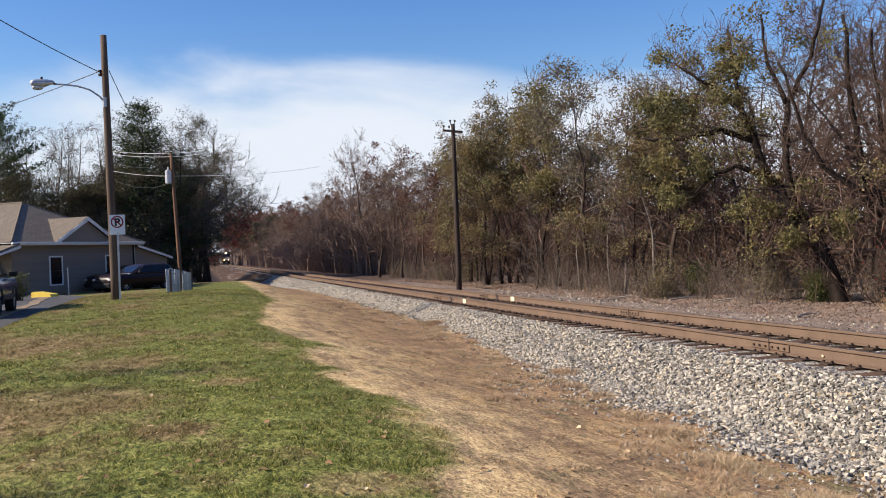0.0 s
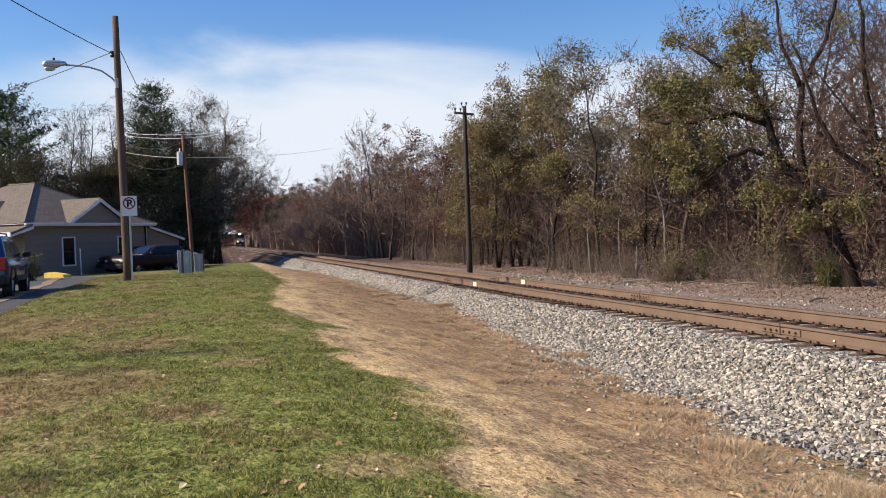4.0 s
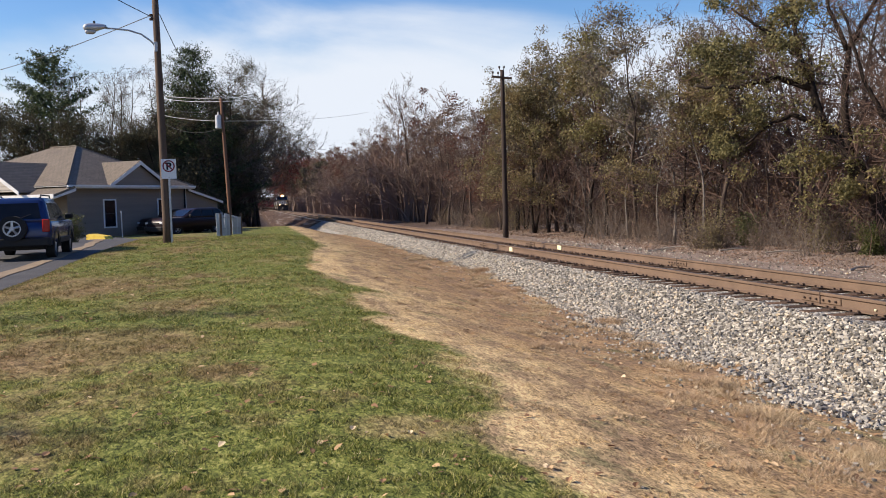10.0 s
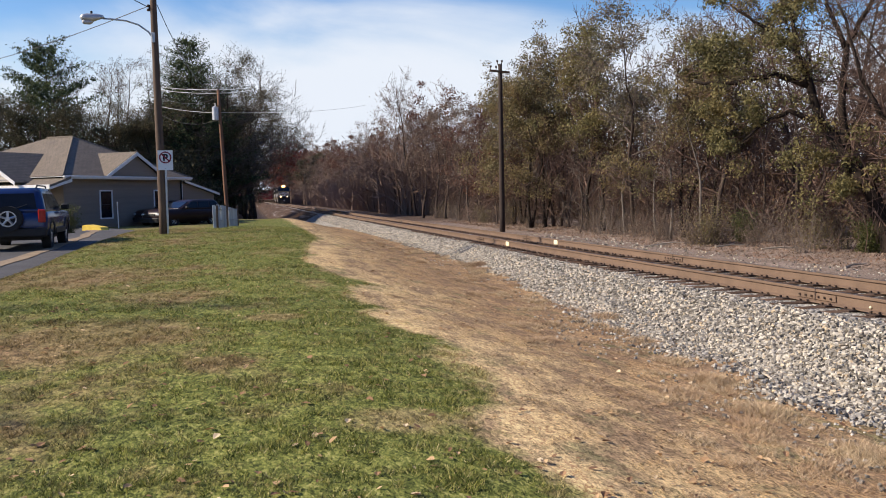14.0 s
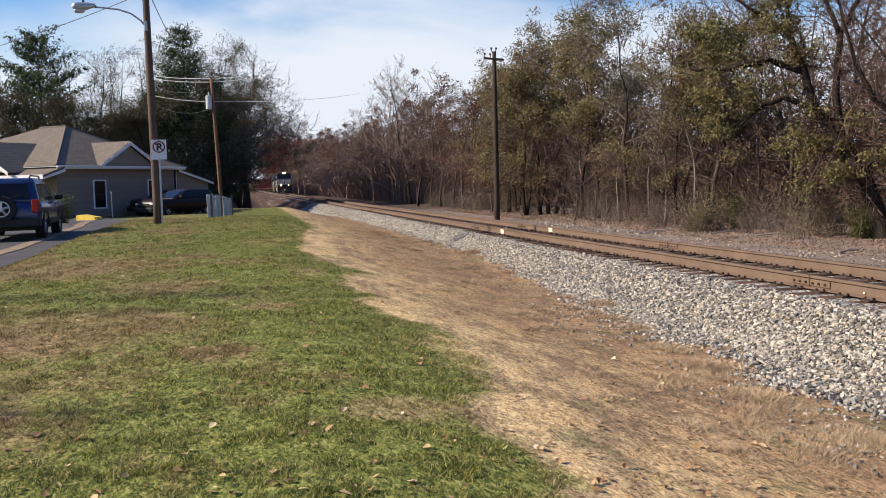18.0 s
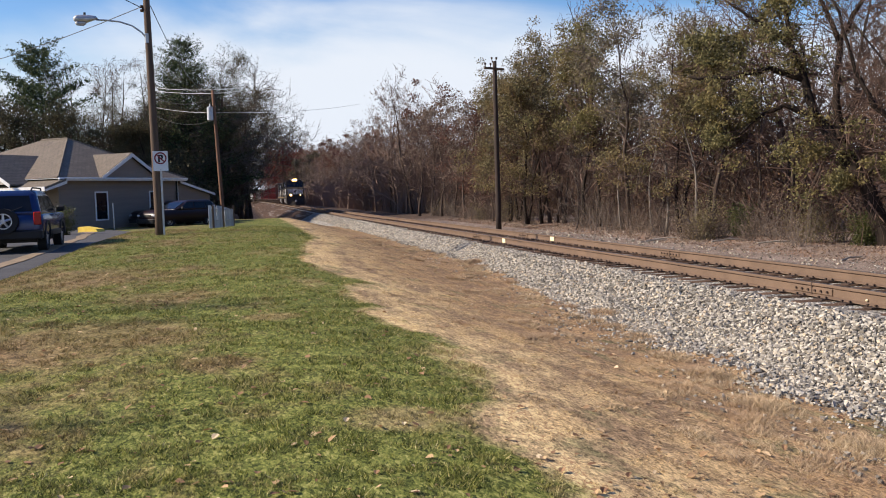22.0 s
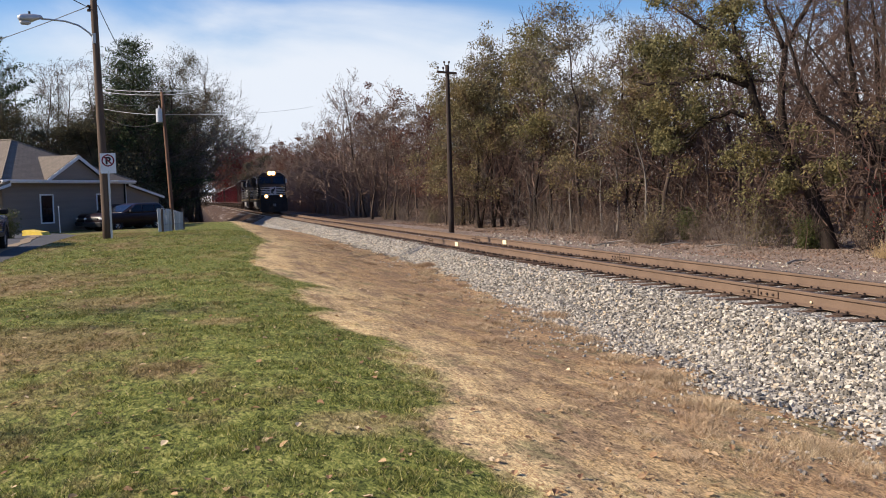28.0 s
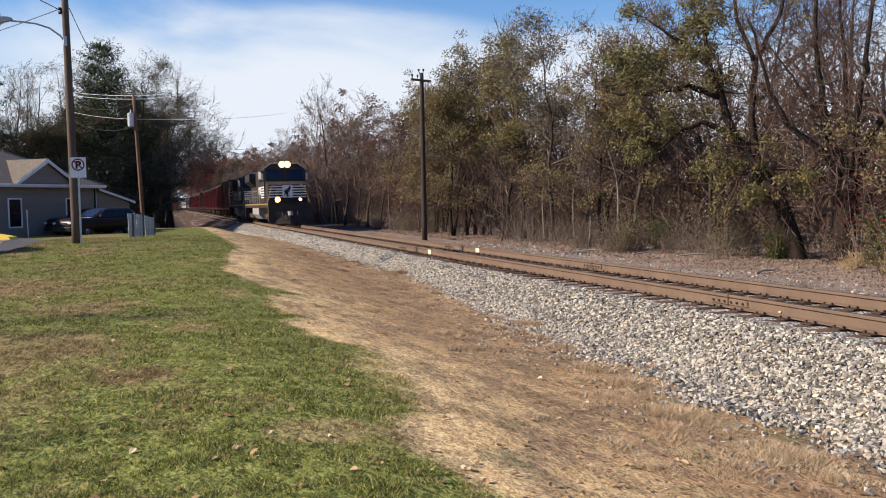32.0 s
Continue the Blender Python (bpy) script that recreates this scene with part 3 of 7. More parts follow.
def build_ballast():
    kinds = [rock(i) for i in range(10)]
    r = random.Random(11)
    places, sizes = [], []
    for _ in range(90000):
        y = 4.5 + 39 * r.random() ** 1.6
        pick = r.random()
        if pick < 0.60:
            toe = lerp(1.72, 1.18, smooth(12, 24, y)) + lerp(0.62, 0.25, smooth(12, 24, y)) * noise.noise(Vector((y * 0.55, 2.0, 0))) + 0.3 * noise.noise(Vector((y * 1.9, 5.0, 0)))
            u = -1.2 - toe * r.random() ** 0.85 - (0.55 * r.random() ** 3 if y < 16 else 0.2 * r.random() ** 3)
        elif pick < 0.74:
            u = r.uniform(-1.25, 1.25)
        else:
            u = 1.15 + (2.3 if r.random() < 0.86 else 4.6) * r.random()
        if abs(abs(u) - GAUGE / 2) < 0.11:
            continue
        ph = ((y - 1.0) / 0.505) % 1.0
        on_tie = abs(u) < 1.28 and (ph < 0.24 or ph > 0.76)
        if on_tie and r.random() < 0.9:
            continue
        s = (0.013 + 0.024 * r.random() ** 1.5) * (1.0 if y < 30 else 1.3)
        x = track_x(y) + u
        z = max(bed_z(u, y), ground_z(x, y) if u < -2.3 else -9)
        places.append((x, y, z + s * 0.35 - (0.03 if abs(u) < 1.28 else 0)))
        sizes.append(s)
    for _ in range(11000):
        y = 42 + 46 * r.random() ** 1.3
        u = -1.2 - 1.15 * r.random() ** 0.85
        x, s = track_x(y) + u, r.uniform(0.035, 0.065)
        places.append((x, y, bed_z(u, y) + s * 0.2))
        sizes.append(s)
    # stones strewn into the grass
    for _ in range(1700):
        y = 5 + 30 * r.random() ** 1.6
        if noise.noise(Vector((y * 1.1, 3.3, 0.0))) < 0.35 * (2 * r.random() - 1):
            continue
        x = lerp(5.3, 6.3, smooth(8, 22, y)) - 1.5 * r.random() ** 1.7
        places.append((x, y, ground_z(x, y) + 0.012))
        sizes.append(r.uniform(0.010, 0.026))
    v, f = scatter(kinds, places, sizes, 5)
    tagged(new("ballast_stones", soup("ballast_stones", v, f, STONE)), "loose angular grey and white crushed stones", "ballast", kind="stuff")


build_track()
build_ballast()

# ---- trees ----
BARK_GREY = plain("grey_bark", (0.085, 0.064, 0.052), (0.038, 0.029, 0.024), 3, 0.95, 0, 0.1, 0.6, 22, stretch=(4, 4, 0.6))
BARK_DARK = plain("dark_bark", (0.038, 0.029, 0.023), (0.017, 0.013, 0.011), 3, 0.95, 0, 0.1, 0.7, 18, stretch=(4, 4, 0.6))
BARK_PALE = plain("pale_bark", (0.36, 0.32, 0.27), (0.22, 0.19, 0.16), 4, 0.95, 0, 0.1, 0.4, 30, stretch=(4, 4, 0.7))
TWIG = plain("twigs", (0.135, 0.090, 0.070), (0.070, 0.047, 0.038), 1.2, 0.95, 0, 0.1, 0.0)
TWIG_GREY = plain("grey_twigs", (0.155, 0.126, 0.106), (0.088, 0.070, 0.059), 1.2, 0.95, 0, 0.1, 0.0)
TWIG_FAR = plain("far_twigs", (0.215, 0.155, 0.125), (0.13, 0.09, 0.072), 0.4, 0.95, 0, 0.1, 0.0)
LEAF_OLIVE = leafy("olive_leaves", [(0.0, (0.070, 0.060, 0.030)), (0.5, (0.160, 0.138, 0.068)), (1.0, (0.27, 0.225, 0.118))], 0.8, 0.35)
LEAF_FRESH = leafy("yellow_green_leaves", [(0.0, (0.068, 0.064, 0.029)), (0.5, (0.165, 0.152, 0.066)), (1.0, (0.28, 0.245, 0.112))], 0.8, 0.38, drift=0.4)
LEAF_GREY = leafy("greyish_leaves", [(0.0, (0.07, 0.062, 0.042)), (0.5, (0.15, 0.135, 0.09)), (1.0, (0.27, 0.24, 0.165))], 0.8, 0.3)
LEAF_TAN = leafy("tan_leaves", [(0.0, (0.085, 0.062, 0.048)), (0.5, (0.165, 0.122, 0.092)), (1.0, (0.28, 0.215, 0.16))], 0.85, 0.25, drift=0.15)
LEAF_RUST = leafy("rust_leaves", [(0.0, (0.055, 0.027, 0.020)), (0.5, (0.12, 0.058, 0.040)), (1.0, (0.20, 0.105, 0.072))], 0.85, 0.25, drift=0.2)
LEAF_RED = leafy("red_leaves", [(0.0, (0.06, 0.012, 0.011)), (0.6, (0.13, 0.024, 0.018)), (1.0, (0.20, 0.05, 0.03))])
NEEDLE = leafy("dark_needles", [(0.0, (0.012, 0.024, 0.010)), (0.6, (0.036, 0.060, 0.022)), (1.0, (0.11, 0.135, 0.048))], 0.6, 0.2, drift=0.1)
LEAF_DARK = leafy("evergreen_leaves", [(0.0, (0.026, 0.027, 0.015)), (0.6, (0.068, 0.064, 0.034)), (1.0, (0.135, 0.118, 0.064))], 0.9, 0.1)
LEAF_GREEN = leafy("bush_leaves", [(0.0, (0.028, 0.04, 0.011)), (0.6, (0.07, 0.082, 0.024)), (1.0, (0.15, 0.15, 0.055))])


def tubes(P, R, sides=3):
    """Many tubes at once: P is n x k x 3, R is n x k."""
    P, R = np.asarray(P, float), np.asarray(R, float)
    n, k, _ = P.shape
    d = P[:, -1] - P[:, 0]
    d /= np.linalg.norm(d, axis=1, keepdims=True) + 1e-9
    ref = np.where(np.abs(d[:, 2:3]) < 0.9, np.array([[0, 0, 1.0]]), np.array([[1.0, 0, 0]]))
    u = np.cross(d, ref)
    u /= np.linalg.norm(u, axis=1, keepdims=True)
    w = np.cross(d, u)
    a = np.arange(sides) * TAU / sides
    ring = u[:, None, None] * np.cos(a)[None, None, :, None] + w[:, None, None] * np.sin(a)[None, None, :, None]
    V = P[:, :, None] + ring * R[:, :, None, None]
    base = (np.arange(n) * k * sides)[:, None, None]
    i, s = np.arange(k - 1)[None, :, None] * sides, np.arange(sides)[None, None, :]
    s2 = (s + 1) % sides
    F = np.stack([base + i + s, base + i + s2, base + i + sides + s2, base + i + sides + s], -1)
    return V.reshape(-1, 3), F.reshape(-1, 4)


def cards(g, centres, size, flat=0.0, slim=0.62):
    """Small leaves turned every way: one bent quad each."""
    n = len(centres)
    a = g.normal(size=(n, 3))
    a[:, 2] *= 1 - flat
    a /= np.linalg.norm(a, axis=1, keepdims=True)
    b = np.cross(a, g.normal(size=(n, 3)))
    b /= np.linalg.norm(b, axis=1, keepdims=True)
    s = size * g.uniform(0.6, 1.35, (n, 1))
    c = np.asarray(centres)
    V = np.stack([c - a * s, c + b * s * slim, c + a * s, c - b * s * slim], 1).reshape(-1, 3)
    F = np.arange(n * 4).reshape(n, 4)
    return V, F


def clustered(g, tips, leaves, clumps, blob):
    """Leaf places gathered into separate bunches round some of the twig ends."""
    c = tips[g.randint(0, len(tips), clumps)]
    r = blob * g.uniform(0.45, 1.35, clumps)
    pick = g.choice(clumps, leaves, p=r ** 2 / (r ** 2).sum())
    off = g.normal(size=(leaves, 3))
    off *= (g.uniform(size=leaves) ** 0.45 / np.linalg.norm(off, axis=1))[:, None]
    return c[pick] + off * r[pick][:, None] * (1.15, 1.15, 0.8) + g.normal(size=(leaves, 3)) * 0.06


def bend(g, start, way, length, k, wob, up):
    """A wavering line of k points."""
    pts = [np.array(start, float)]
    d = np.array(way, float)
    d /= np.linalg.norm(d)
    for _ in range(k - 1):
        d = d + g.normal(size=3) * wob + np.array([0, 0, up])
        d /= np.linalg.norm(d)
        pts.append(pts[-1] + d * length / (k - 1))
    return np.array(pts)


def grow(seed, H=11.0, r0=0.16, first=0.28, limbs=9, reach=0.42, rise=0.75, lean=(0, 0), sub=6, twigs=4, fine=3, stems=1, wob=0.10, leaves=0, leaf=0.09, blob=0.35, part_of=1.0, sides=7, thick=1.0, leaf_from=0.0, clumps=0):
    """A tree: its stems as a Mesh, its branches and leaves as arrays."""
    g = np.random.RandomState(seed)
    trunk = Mesh()
    B4, R4, B3, R3, tips = [], [], [], [], []
    for st in range(stems):
        way = np.array([lean[0], lean[1], 1.0])
        base = np.array([0, 0, -0.25])
        h, r = H, r0
        if stems > 1:
            way = way + g.normal(size=3) * (0.22, 0.22, 0)
            base = base + g.normal(size=3) * (0.12, 0.12, 0)
            h, r = H * g.uniform(0.75, 1.0), r0 * g.uniform(0.6, 1.0)
        k = 11
        line = bend(g, base, way, h, k, wob * 0.75, 0.03 if lean == (0, 0) else 0.09)
        rad = [r * ((1 - i / (k - 1)) ** 0.8 * 0.94 + 0.05) * (1.35 if i == 0 else 1) for i in range(k)]
        trunk.tube([tuple(p) for p in line], rad, sides)
        nl = max(3, limbs // stems)
        for j in range(nl):
            f = first + (1 - first) * (j + g.uniform(0.1, 0.9)) / nl
            q = f * (k - 1)
            i = min(int(q), k - 2)
            p = line[i] + (line[i + 1] - line[i]) * (q - i)
            az = g.uniform(0, TAU)
            L = h * reach * (1.15 - 0.75 * f) * g.uniform(0.75, 1.25)
            d = np.array([math.cos(az), math.sin(az), rise * g.uniform(0.5, 1.3)])
            limb = bend(g, p, d, L, 4, wob * 1.6, 0.06)
            rl = rad[i] * g.uniform(0.42, 0.62)
            B4.append(limb)
            R4.append([rl, rl * 0.78, rl * 0.55, rl * 0.3])
            for a in range(sub):
                ff = g.uniform(0.25, 1.0)
                q2 = min(ff * 3, 2.999)
                i2 = int(q2)
                p2 = limb[i2] + (limb[i2 + 1] - limb[i2]) * (q2 - i2)
                d2 = (limb[i2 + 1] - limb[i2])
                d2 = d2 / np.linalg.norm(d2) + g.normal(size=3) * 0.62 + np.array([0, 0, 0.18])
                L2 = L * g.uniform(0.28, 0.55)
                s2 = bend(g, p2, d2, L2, 4, wob * 2, 0.05)
                r2 = max(rl * 0.36 * (1.1 - 0.5 * ff), 0.008)
                B4.append(s2)
                R4.append([r2, r2 * 0.8, r2 * 0.6, r2 * 0.35])
                for b in range(twigs):
                    i3 = g.randint(1, 4)
                    d3 = (s2[i3] - s2[i3 - 1])
                    d3 = d3 / np.linalg.norm(d3) + g.normal(size=3) * 0.7 + np.array([0, 0, 0.15])
                    s3 = bend(g, s2[i3], d3, L2 * g.uniform(0.35, 0.7), 3, wob * 2, 0.05)
                    B3.append(s3)
                    R3.append([(r2 * 0.5 + 0.003) * thick, (r2 * 0.35 + 0.002) * thick, 0.003 * thick])
                    tips.append(s3[2])
                    tips.append(s3[1])
                    for c in range(fine):
                        d4 = (s3[2] - s3[0]) + g.normal(size=3) * 0.55 * L2 * 0.5
                        s4 = bend(g, s3[g.randint(0, 3)], d4, L2 * g.uniform(0.2, 0.45), 3, wob * 2, 0.04)
                        B3.append(s4)
                        R3.append([0.0055 * thick, 0.004 * thick, 0.002 * thick])
                        tips.append(s4[2])
    v4, f4 = tubes(B4, R4, 4)
    wood = [(v4, f4)]
    if B3:
        v3, f3 = tubes(B3, R3, 3)
        wood.append((v3, f3 + len(v4)))
    V, F = np.concatenate([a for a, _ in wood]), np.concatenate([b for _, b in wood])
    LV = None
    if leaves:
        tips = np.array(tips)
        tips = tips[tips[:, 2] > leaf_from * H]
        keep = tips[g.uniform(size=len(tips)) < part_of]
        if clumps:
            c = clustered(g, keep, leaves, clumps, blob)
        else:
            c = keep[g.randint(0, len(keep), leaves)] + np.clip(g.normal(size=(leaves, 3)), -1.5, 1.5) * blob
        LV = cards(g, c, leaf)
    return trunk, (V, F), LV


TREES = {}


def framed(key, label, seed, lines, bark, twig, leaf_mat=None, sub=9, twigs=5, fine=2, leaves=0, leaf=0.04, blob=0.2, part_of=0.5, length=1.3, name="tree", tangle=()):
    """A tree with its heavy limbs laid out one by one; the branches on them are grown."""
    g = np.random.RandomState(seed)
    trunk, B4, R4, B3, R3, tips = Mesh(), [], [], [], [], []
    for pts, ra, rb, bare in lines:
        pts = np.array(pts, float)
        n = len(pts)
        # finer, wavering line through the laid-out points
        q = np.linspace(0, n - 1, (n - 1) * 4 + 1)
        line = np.stack([np.interp(q, range(n), pts[:, c]) for c in range(3)], -1) + g.normal(size=(len(q), 3)) * 0.045 * (q / n)[:, None]
        trunk.tube([tuple(p) for p in line], [lerp(ra, rb, (i / (len(q) - 1)) ** 0.8) for i in range(len(q))], 8)
        span = np.linalg.norm(pts[-1] - pts[0])
        for _ in range(int(sub * span)):
            f = bare + (1 - bare) * g.uniform() ** 0.8
            i = min(int(f * (len(line) - 1)), len(line) - 2)
            r = lerp(ra, rb, f) * g.uniform(0.16, 0.34)
            d = (line[i + 1] - line[i]) / np.linalg.norm(line[i + 1] - line[i]) * 0.5 + g.normal(size=3) * 0.75 + (0, 0, 0.12)
            L = length * g.uniform(0.5, 1.5)
            s = bend(g, line[i], d, L, 4, 0.22, 0.05)
            B4.append(s)
            R4.append([r, r * 0.75, r * 0.5, r * 0.28])
            for _ in range(twigs):
                j = g.randint(1, 4)
                s3 = bend(g, s[j], s[j] - s[j - 1] + g.normal(size=3) * 0.3 * L, L * g.uniform(0.3, 0.7), 3, 0.22, 0.03)
                B3.append(s3)
                R3.append([r * 0.35 + 0.003, r * 0.22 + 0.003, 0.003])
                tips += [s3[1], s3[2]]
                for _ in range(fine):
                    s4 = bend(g, s3[g.randint(0, 3)], s3[2] - s3[0] + g.normal(size=3) * 0.25 * L, L * g.uniform(0.2, 0.45), 3, 0.2, 0.03)
                    B3.append(s4)
                    R3.append([0.006, 0.0045, 0.0025])
                    tips.append(s4[2])
    v4, f4 = tubes(B4, R4, 4)
    v3, f3 = tubes(B3, R3, 3)
    tree = thing(name, label, "tree")
    part("trunk", trunk, bark, tree, soft=True)
    part("crown", soup("crown", np.concatenate([v4, v3]), np.concatenate([f4, f3 + len(v4)]), twig), None, tree)
    if leaves:
        tips = np.array(tips)
        keep = tips[g.uniform(size=len(tips)) < part_of]
        c = clustered(g, keep, leaves, 75, blob)
        extra = [clustered(g, np.array(p) + g.normal(size=(9, 3)) * s * 0.8, m, 9, s * 0.7) for p, s, m in tangle]
        lv, lf = cards(g, np.concatenate([c] + extra), leaf)
        part("foliage", soup("foliage", lv, lf, leaf_mat), None, tree)
    TREES[key] = [tree, True]


def tree_kind(key, label, name="tree", bark=BARK_GREY, twig=TWIG, leaf_mat=None, category="tree", **spec):
    """A tree of its kind, kept for copying; the first one stands where it is first placed."""
    trunk, (V, F), LV = grow(**spec)
    tree = thing(name, label, category)
    part("trunk", trunk, bark, tree, soft=True)
    part("crown", soup("crown", V, F, twig), None, tree)
    if LV:
        part("foliage", soup("foliage", LV[0], LV[1], leaf_mat), None, tree)
    TREES[key] = [tree, True]
    return tree


def plant(key, x, y, turn=0.0, size=1.0, tall=1.0, sink=0.0, group="", z=None, tilt=0.0):
    tree, fresh = TREES[key]
    zz = ground_z(x, y) if z is None else z
    m = Matrix.Translation((x, y, zz - sink)) @ Matrix.Rotation(tilt, 4, "X") @ Matrix.Rotation(turn, 4, "Z") @ Matrix.Diagonal((size, size, size * tall, 1))
    if fresh:
        TREES[key][1] = False
        tree.matrix_basis = m
        ob = tree
    else:
        keep = tree.matrix_basis.copy()
        tree.matrix_basis = Matrix.Identity(4)
        ob = copy_thing(tree, m)
        tree.matrix_basis = keep
    return tagged(ob, group=group) if group else ob


def conifer(key, label, seed, H, r0, width, rows, per, leaf_mat, top=0.0, clump=26, leaf=0.16, droop=-0.1, bare=0.15):
    """Whorls of boughs with needle clumps, shorter towards the top."""
    g = np.random.RandomState(seed)
    tree = thing("conifer", label, "tree")
    line = bend(g, (0, 0, -0.2), (0, 0, 1), H, 8, 0.02, 0.02)
    part("trunk", Mesh().tube([tuple(p) for p in line], [r0 * (1 - i / 7.6) for i in range(8)], 7), BARK_DARK, tree, soft=True)
    P, R, C = [], [], []
    for i in range(rows):
        f = bare + (1 - bare) * (i + g.uniform(0, 0.7)) / rows
        for j in range(per):
            az = g.uniform(0, TAU)
            L = width * ((1 - f) ** 0.75 + top) * g.uniform(0.55, 1.25)
            d = np.array([math.cos(az), math.sin(az), droop + 0.5 * f])
            p = line[min(int(f * 7), 6)] * 1.0
            p[2] = f * H
            b = bend(g, p, d, L, 4, 0.08, 0.05)
            P.append(b)
            R.append([0.045 * (1.2 - f), 0.035 * (1.2 - f), 0.022, 0.008])
            n = int(clump * max(0.35, L / width))
            q = g.uniform(0.25, 1.05, n)
            # needles sit in pads along the bough
            q = np.round(q * 6 + g.normal(size=n) * 0.22) / 6
            side = g.normal(size=(6, 3)) * (0.14, 0.14, 0.07) * (1 + L * 0.22)
            c = b[0] + (b[3] - b[0]) * q[:, None] + side[g.randint(0, 6, n)] + g.normal(size=(n, 3)) * (0.11, 0.11, 0.08) * np.array([1 + L * 0.15, 1 + L * 0.15, 1.0])
            C.append(c)
    V, F = tubes(P, R, 3)
    part("crown", soup("crown", V, F, BARK_DARK), None, tree)
    lv, lf = cards(g, np.concatenate(C), leaf, 0.0, 0.3)
    part("foliage", soup("foliage", lv, lf, leaf_mat), None, tree)
    TREES[key] = [tree, True]
    return tree


tree_kind("bare_a", "tall bare grey tree with fine upright twigs", seed=1, thick=1.7, H=9.2, r0=0.10, wob=0.15, first=0.12, limbs=15, sub=6, twigs=4, fine=2, rise=1.1, reach=0.34)
tree_kind("bare_b", "bare forked grey-brown tree with spreading limbs", seed=2, thick=1.7, H=8.6, r0=0.11, first=0.16, limbs=12, sub=6, twigs=4, fine=2, rise=0.8, stems=2, reach=0.4)
tree_kind("bare_c", "slender bare sapling with a leaning stem", bark=BARK_GREY, twig=TWIG_GREY, seed=3, thick=1.7, H=7.6, r0=0.06, wob=0.16, first=0.1, limbs=12, sub=5, twigs=3, fine=2, lean=(0.12, 0.05), reach=0.3, rise=1.0)
framed("bare_d", "dark many-limbed bare tree with a thick forked trunk", 4, [
    ([(0, 0, -0.3), (0.02, 0, 1.0), (0.1, 0, 2.2)], 0.30, 0.26, 0.6),
    ([(0.1, 0, 2.1), (-0.45, 0.2, 3.4), (-0.6, 0.3, 5.0), (-0.75, 0.2, 7.6)], 0.15, 0.04, 0.2),
    ([(0.1, 0, 2.2), (0.2, -0.2, 3.0), (0.32, -0.3, 4.1), (0.5, -0.2, 5.2), (0.85, 0, 7.8)], 0.15, 0.04, 0.2),
    ([(0.15, 0, 2.3), (0.85, 0.3, 3.6), (1.45, 0.4, 4.2), (2.7, 0.6, 5.6)], 0.13, 0.03, 0.15),
    ([(0.05, 0, 2.1), (-0.55, -0.3, 2.9), (-1.4, -0.5, 3.6), (-1.75, -0.6, 4.5), (-2.3, -0.5, 6.4)], 0.12, 0.03, 0.15),
    ([(0.1, 0, 2.4), (0.05, 0.4, 4.4), (-0.1, 0.6, 7.2)], 0.11, 0.03, 0.2)], BARK_DARK, TWIG, sub=7, twigs=4, fine=2, length=1.2)
tree_kind("pole", "thin pale dead tree stem with few branches", bark=plain("weathered_bark", (0.20, 0.175, 0.15), (0.10, 0.086, 0.072), 3, 0.95, 0, 0.1, 0.5, 22, stretch=(4, 4, 0.6)), twig=TWIG_GREY, seed=5, H=5.6, r0=0.075, first=0.4, limbs=5, sub=2, twigs=2, fine=1, lean=(0.13, 0), reach=0.16, wob=0.13)
tree_kind("tan", "grey tree holding sparse tan dead leaves", leaf_mat=LEAF_TAN, seed=6, thick=1.7, H=9.2, r0=0.12, first=0.2, limbs=14, sub=6, twigs=4, fine=1, leaves=5200, leaf=0.055, blob=0.42, clumps=150, rise=0.9)
tree_kind("olive_a", "oak with thinning olive and yellowish leaves", bark=BARK_DARK, leaf_mat=LEAF_OLIVE, seed=5, thick=1.5, H=9.0, r0=0.12, wob=0.17, stems=2, first=0.14, limbs=20, sub=6, twigs=4, fine=2, leaves=17000, leaf=0.05, blob=0.5, clumps=105, rise=0.75, reach=0.36, leaf_from=0.20)
tree_kind("olive_b", "slender tree with olive green leaves in loose clumps", bark=BARK_DARK, leaf_mat=LEAF_FRESH, seed=8, thick=1.5, H=9.0, r0=0.10, wob=0.17, first=0.15, limbs=18, sub=6, twigs=4, fine=2, leaves=13000, leaf=0.05, blob=0.46, clumps=80, rise=0.9, reach=0.32, leaf_from=0.46, lean=(0.06, 0))
tree_kind("olive_c", "twiggy grey tree holding thin greyish leaves", bark=BARK_GREY, twig=TWIG_GREY, leaf_mat=LEAF_GREY, seed=10, thick=1.6, H=9.0, r0=0.09, wob=0.17, first=0.12, limbs=18, sub=7, twigs=4, fine=2, leaves=6500, leaf=0.044, blob=0.5, clumps=80, rise=0.95, reach=0.30, leaf_from=0.40)
tree_kind("rust", "tree with rusty brown autumn leaves", leaf_mat=LEAF_RUST, seed=9, H=7.6, r0=0.09, first=0.12, limbs=13, sub=5, twigs=3, fine=1, leaves=5200, leaf=0.07, blob=0.5, clumps=90)
tree_kind("inner_a", "bare brown tree standing inside the wood", seed=15, H=8.5, r0=0.075, wob=0.2, stems=2, first=0.06, limbs=13, sub=5, twigs=2, fine=1, thick=1.5, rise=0.9, sides=5)
tree_kind("inner_b", "thin tree inside the wood with scraps of dead leaf", leaf_mat=LEAF_TAN, seed=16, H=7.5, r0=0.07, wob=0.2, first=0.06, limbs=11, sub=4, twigs=2, fine=1, thick=1.5, stems=2, leaves=1000, leaf=0.05, blob=0.25, sides=5)
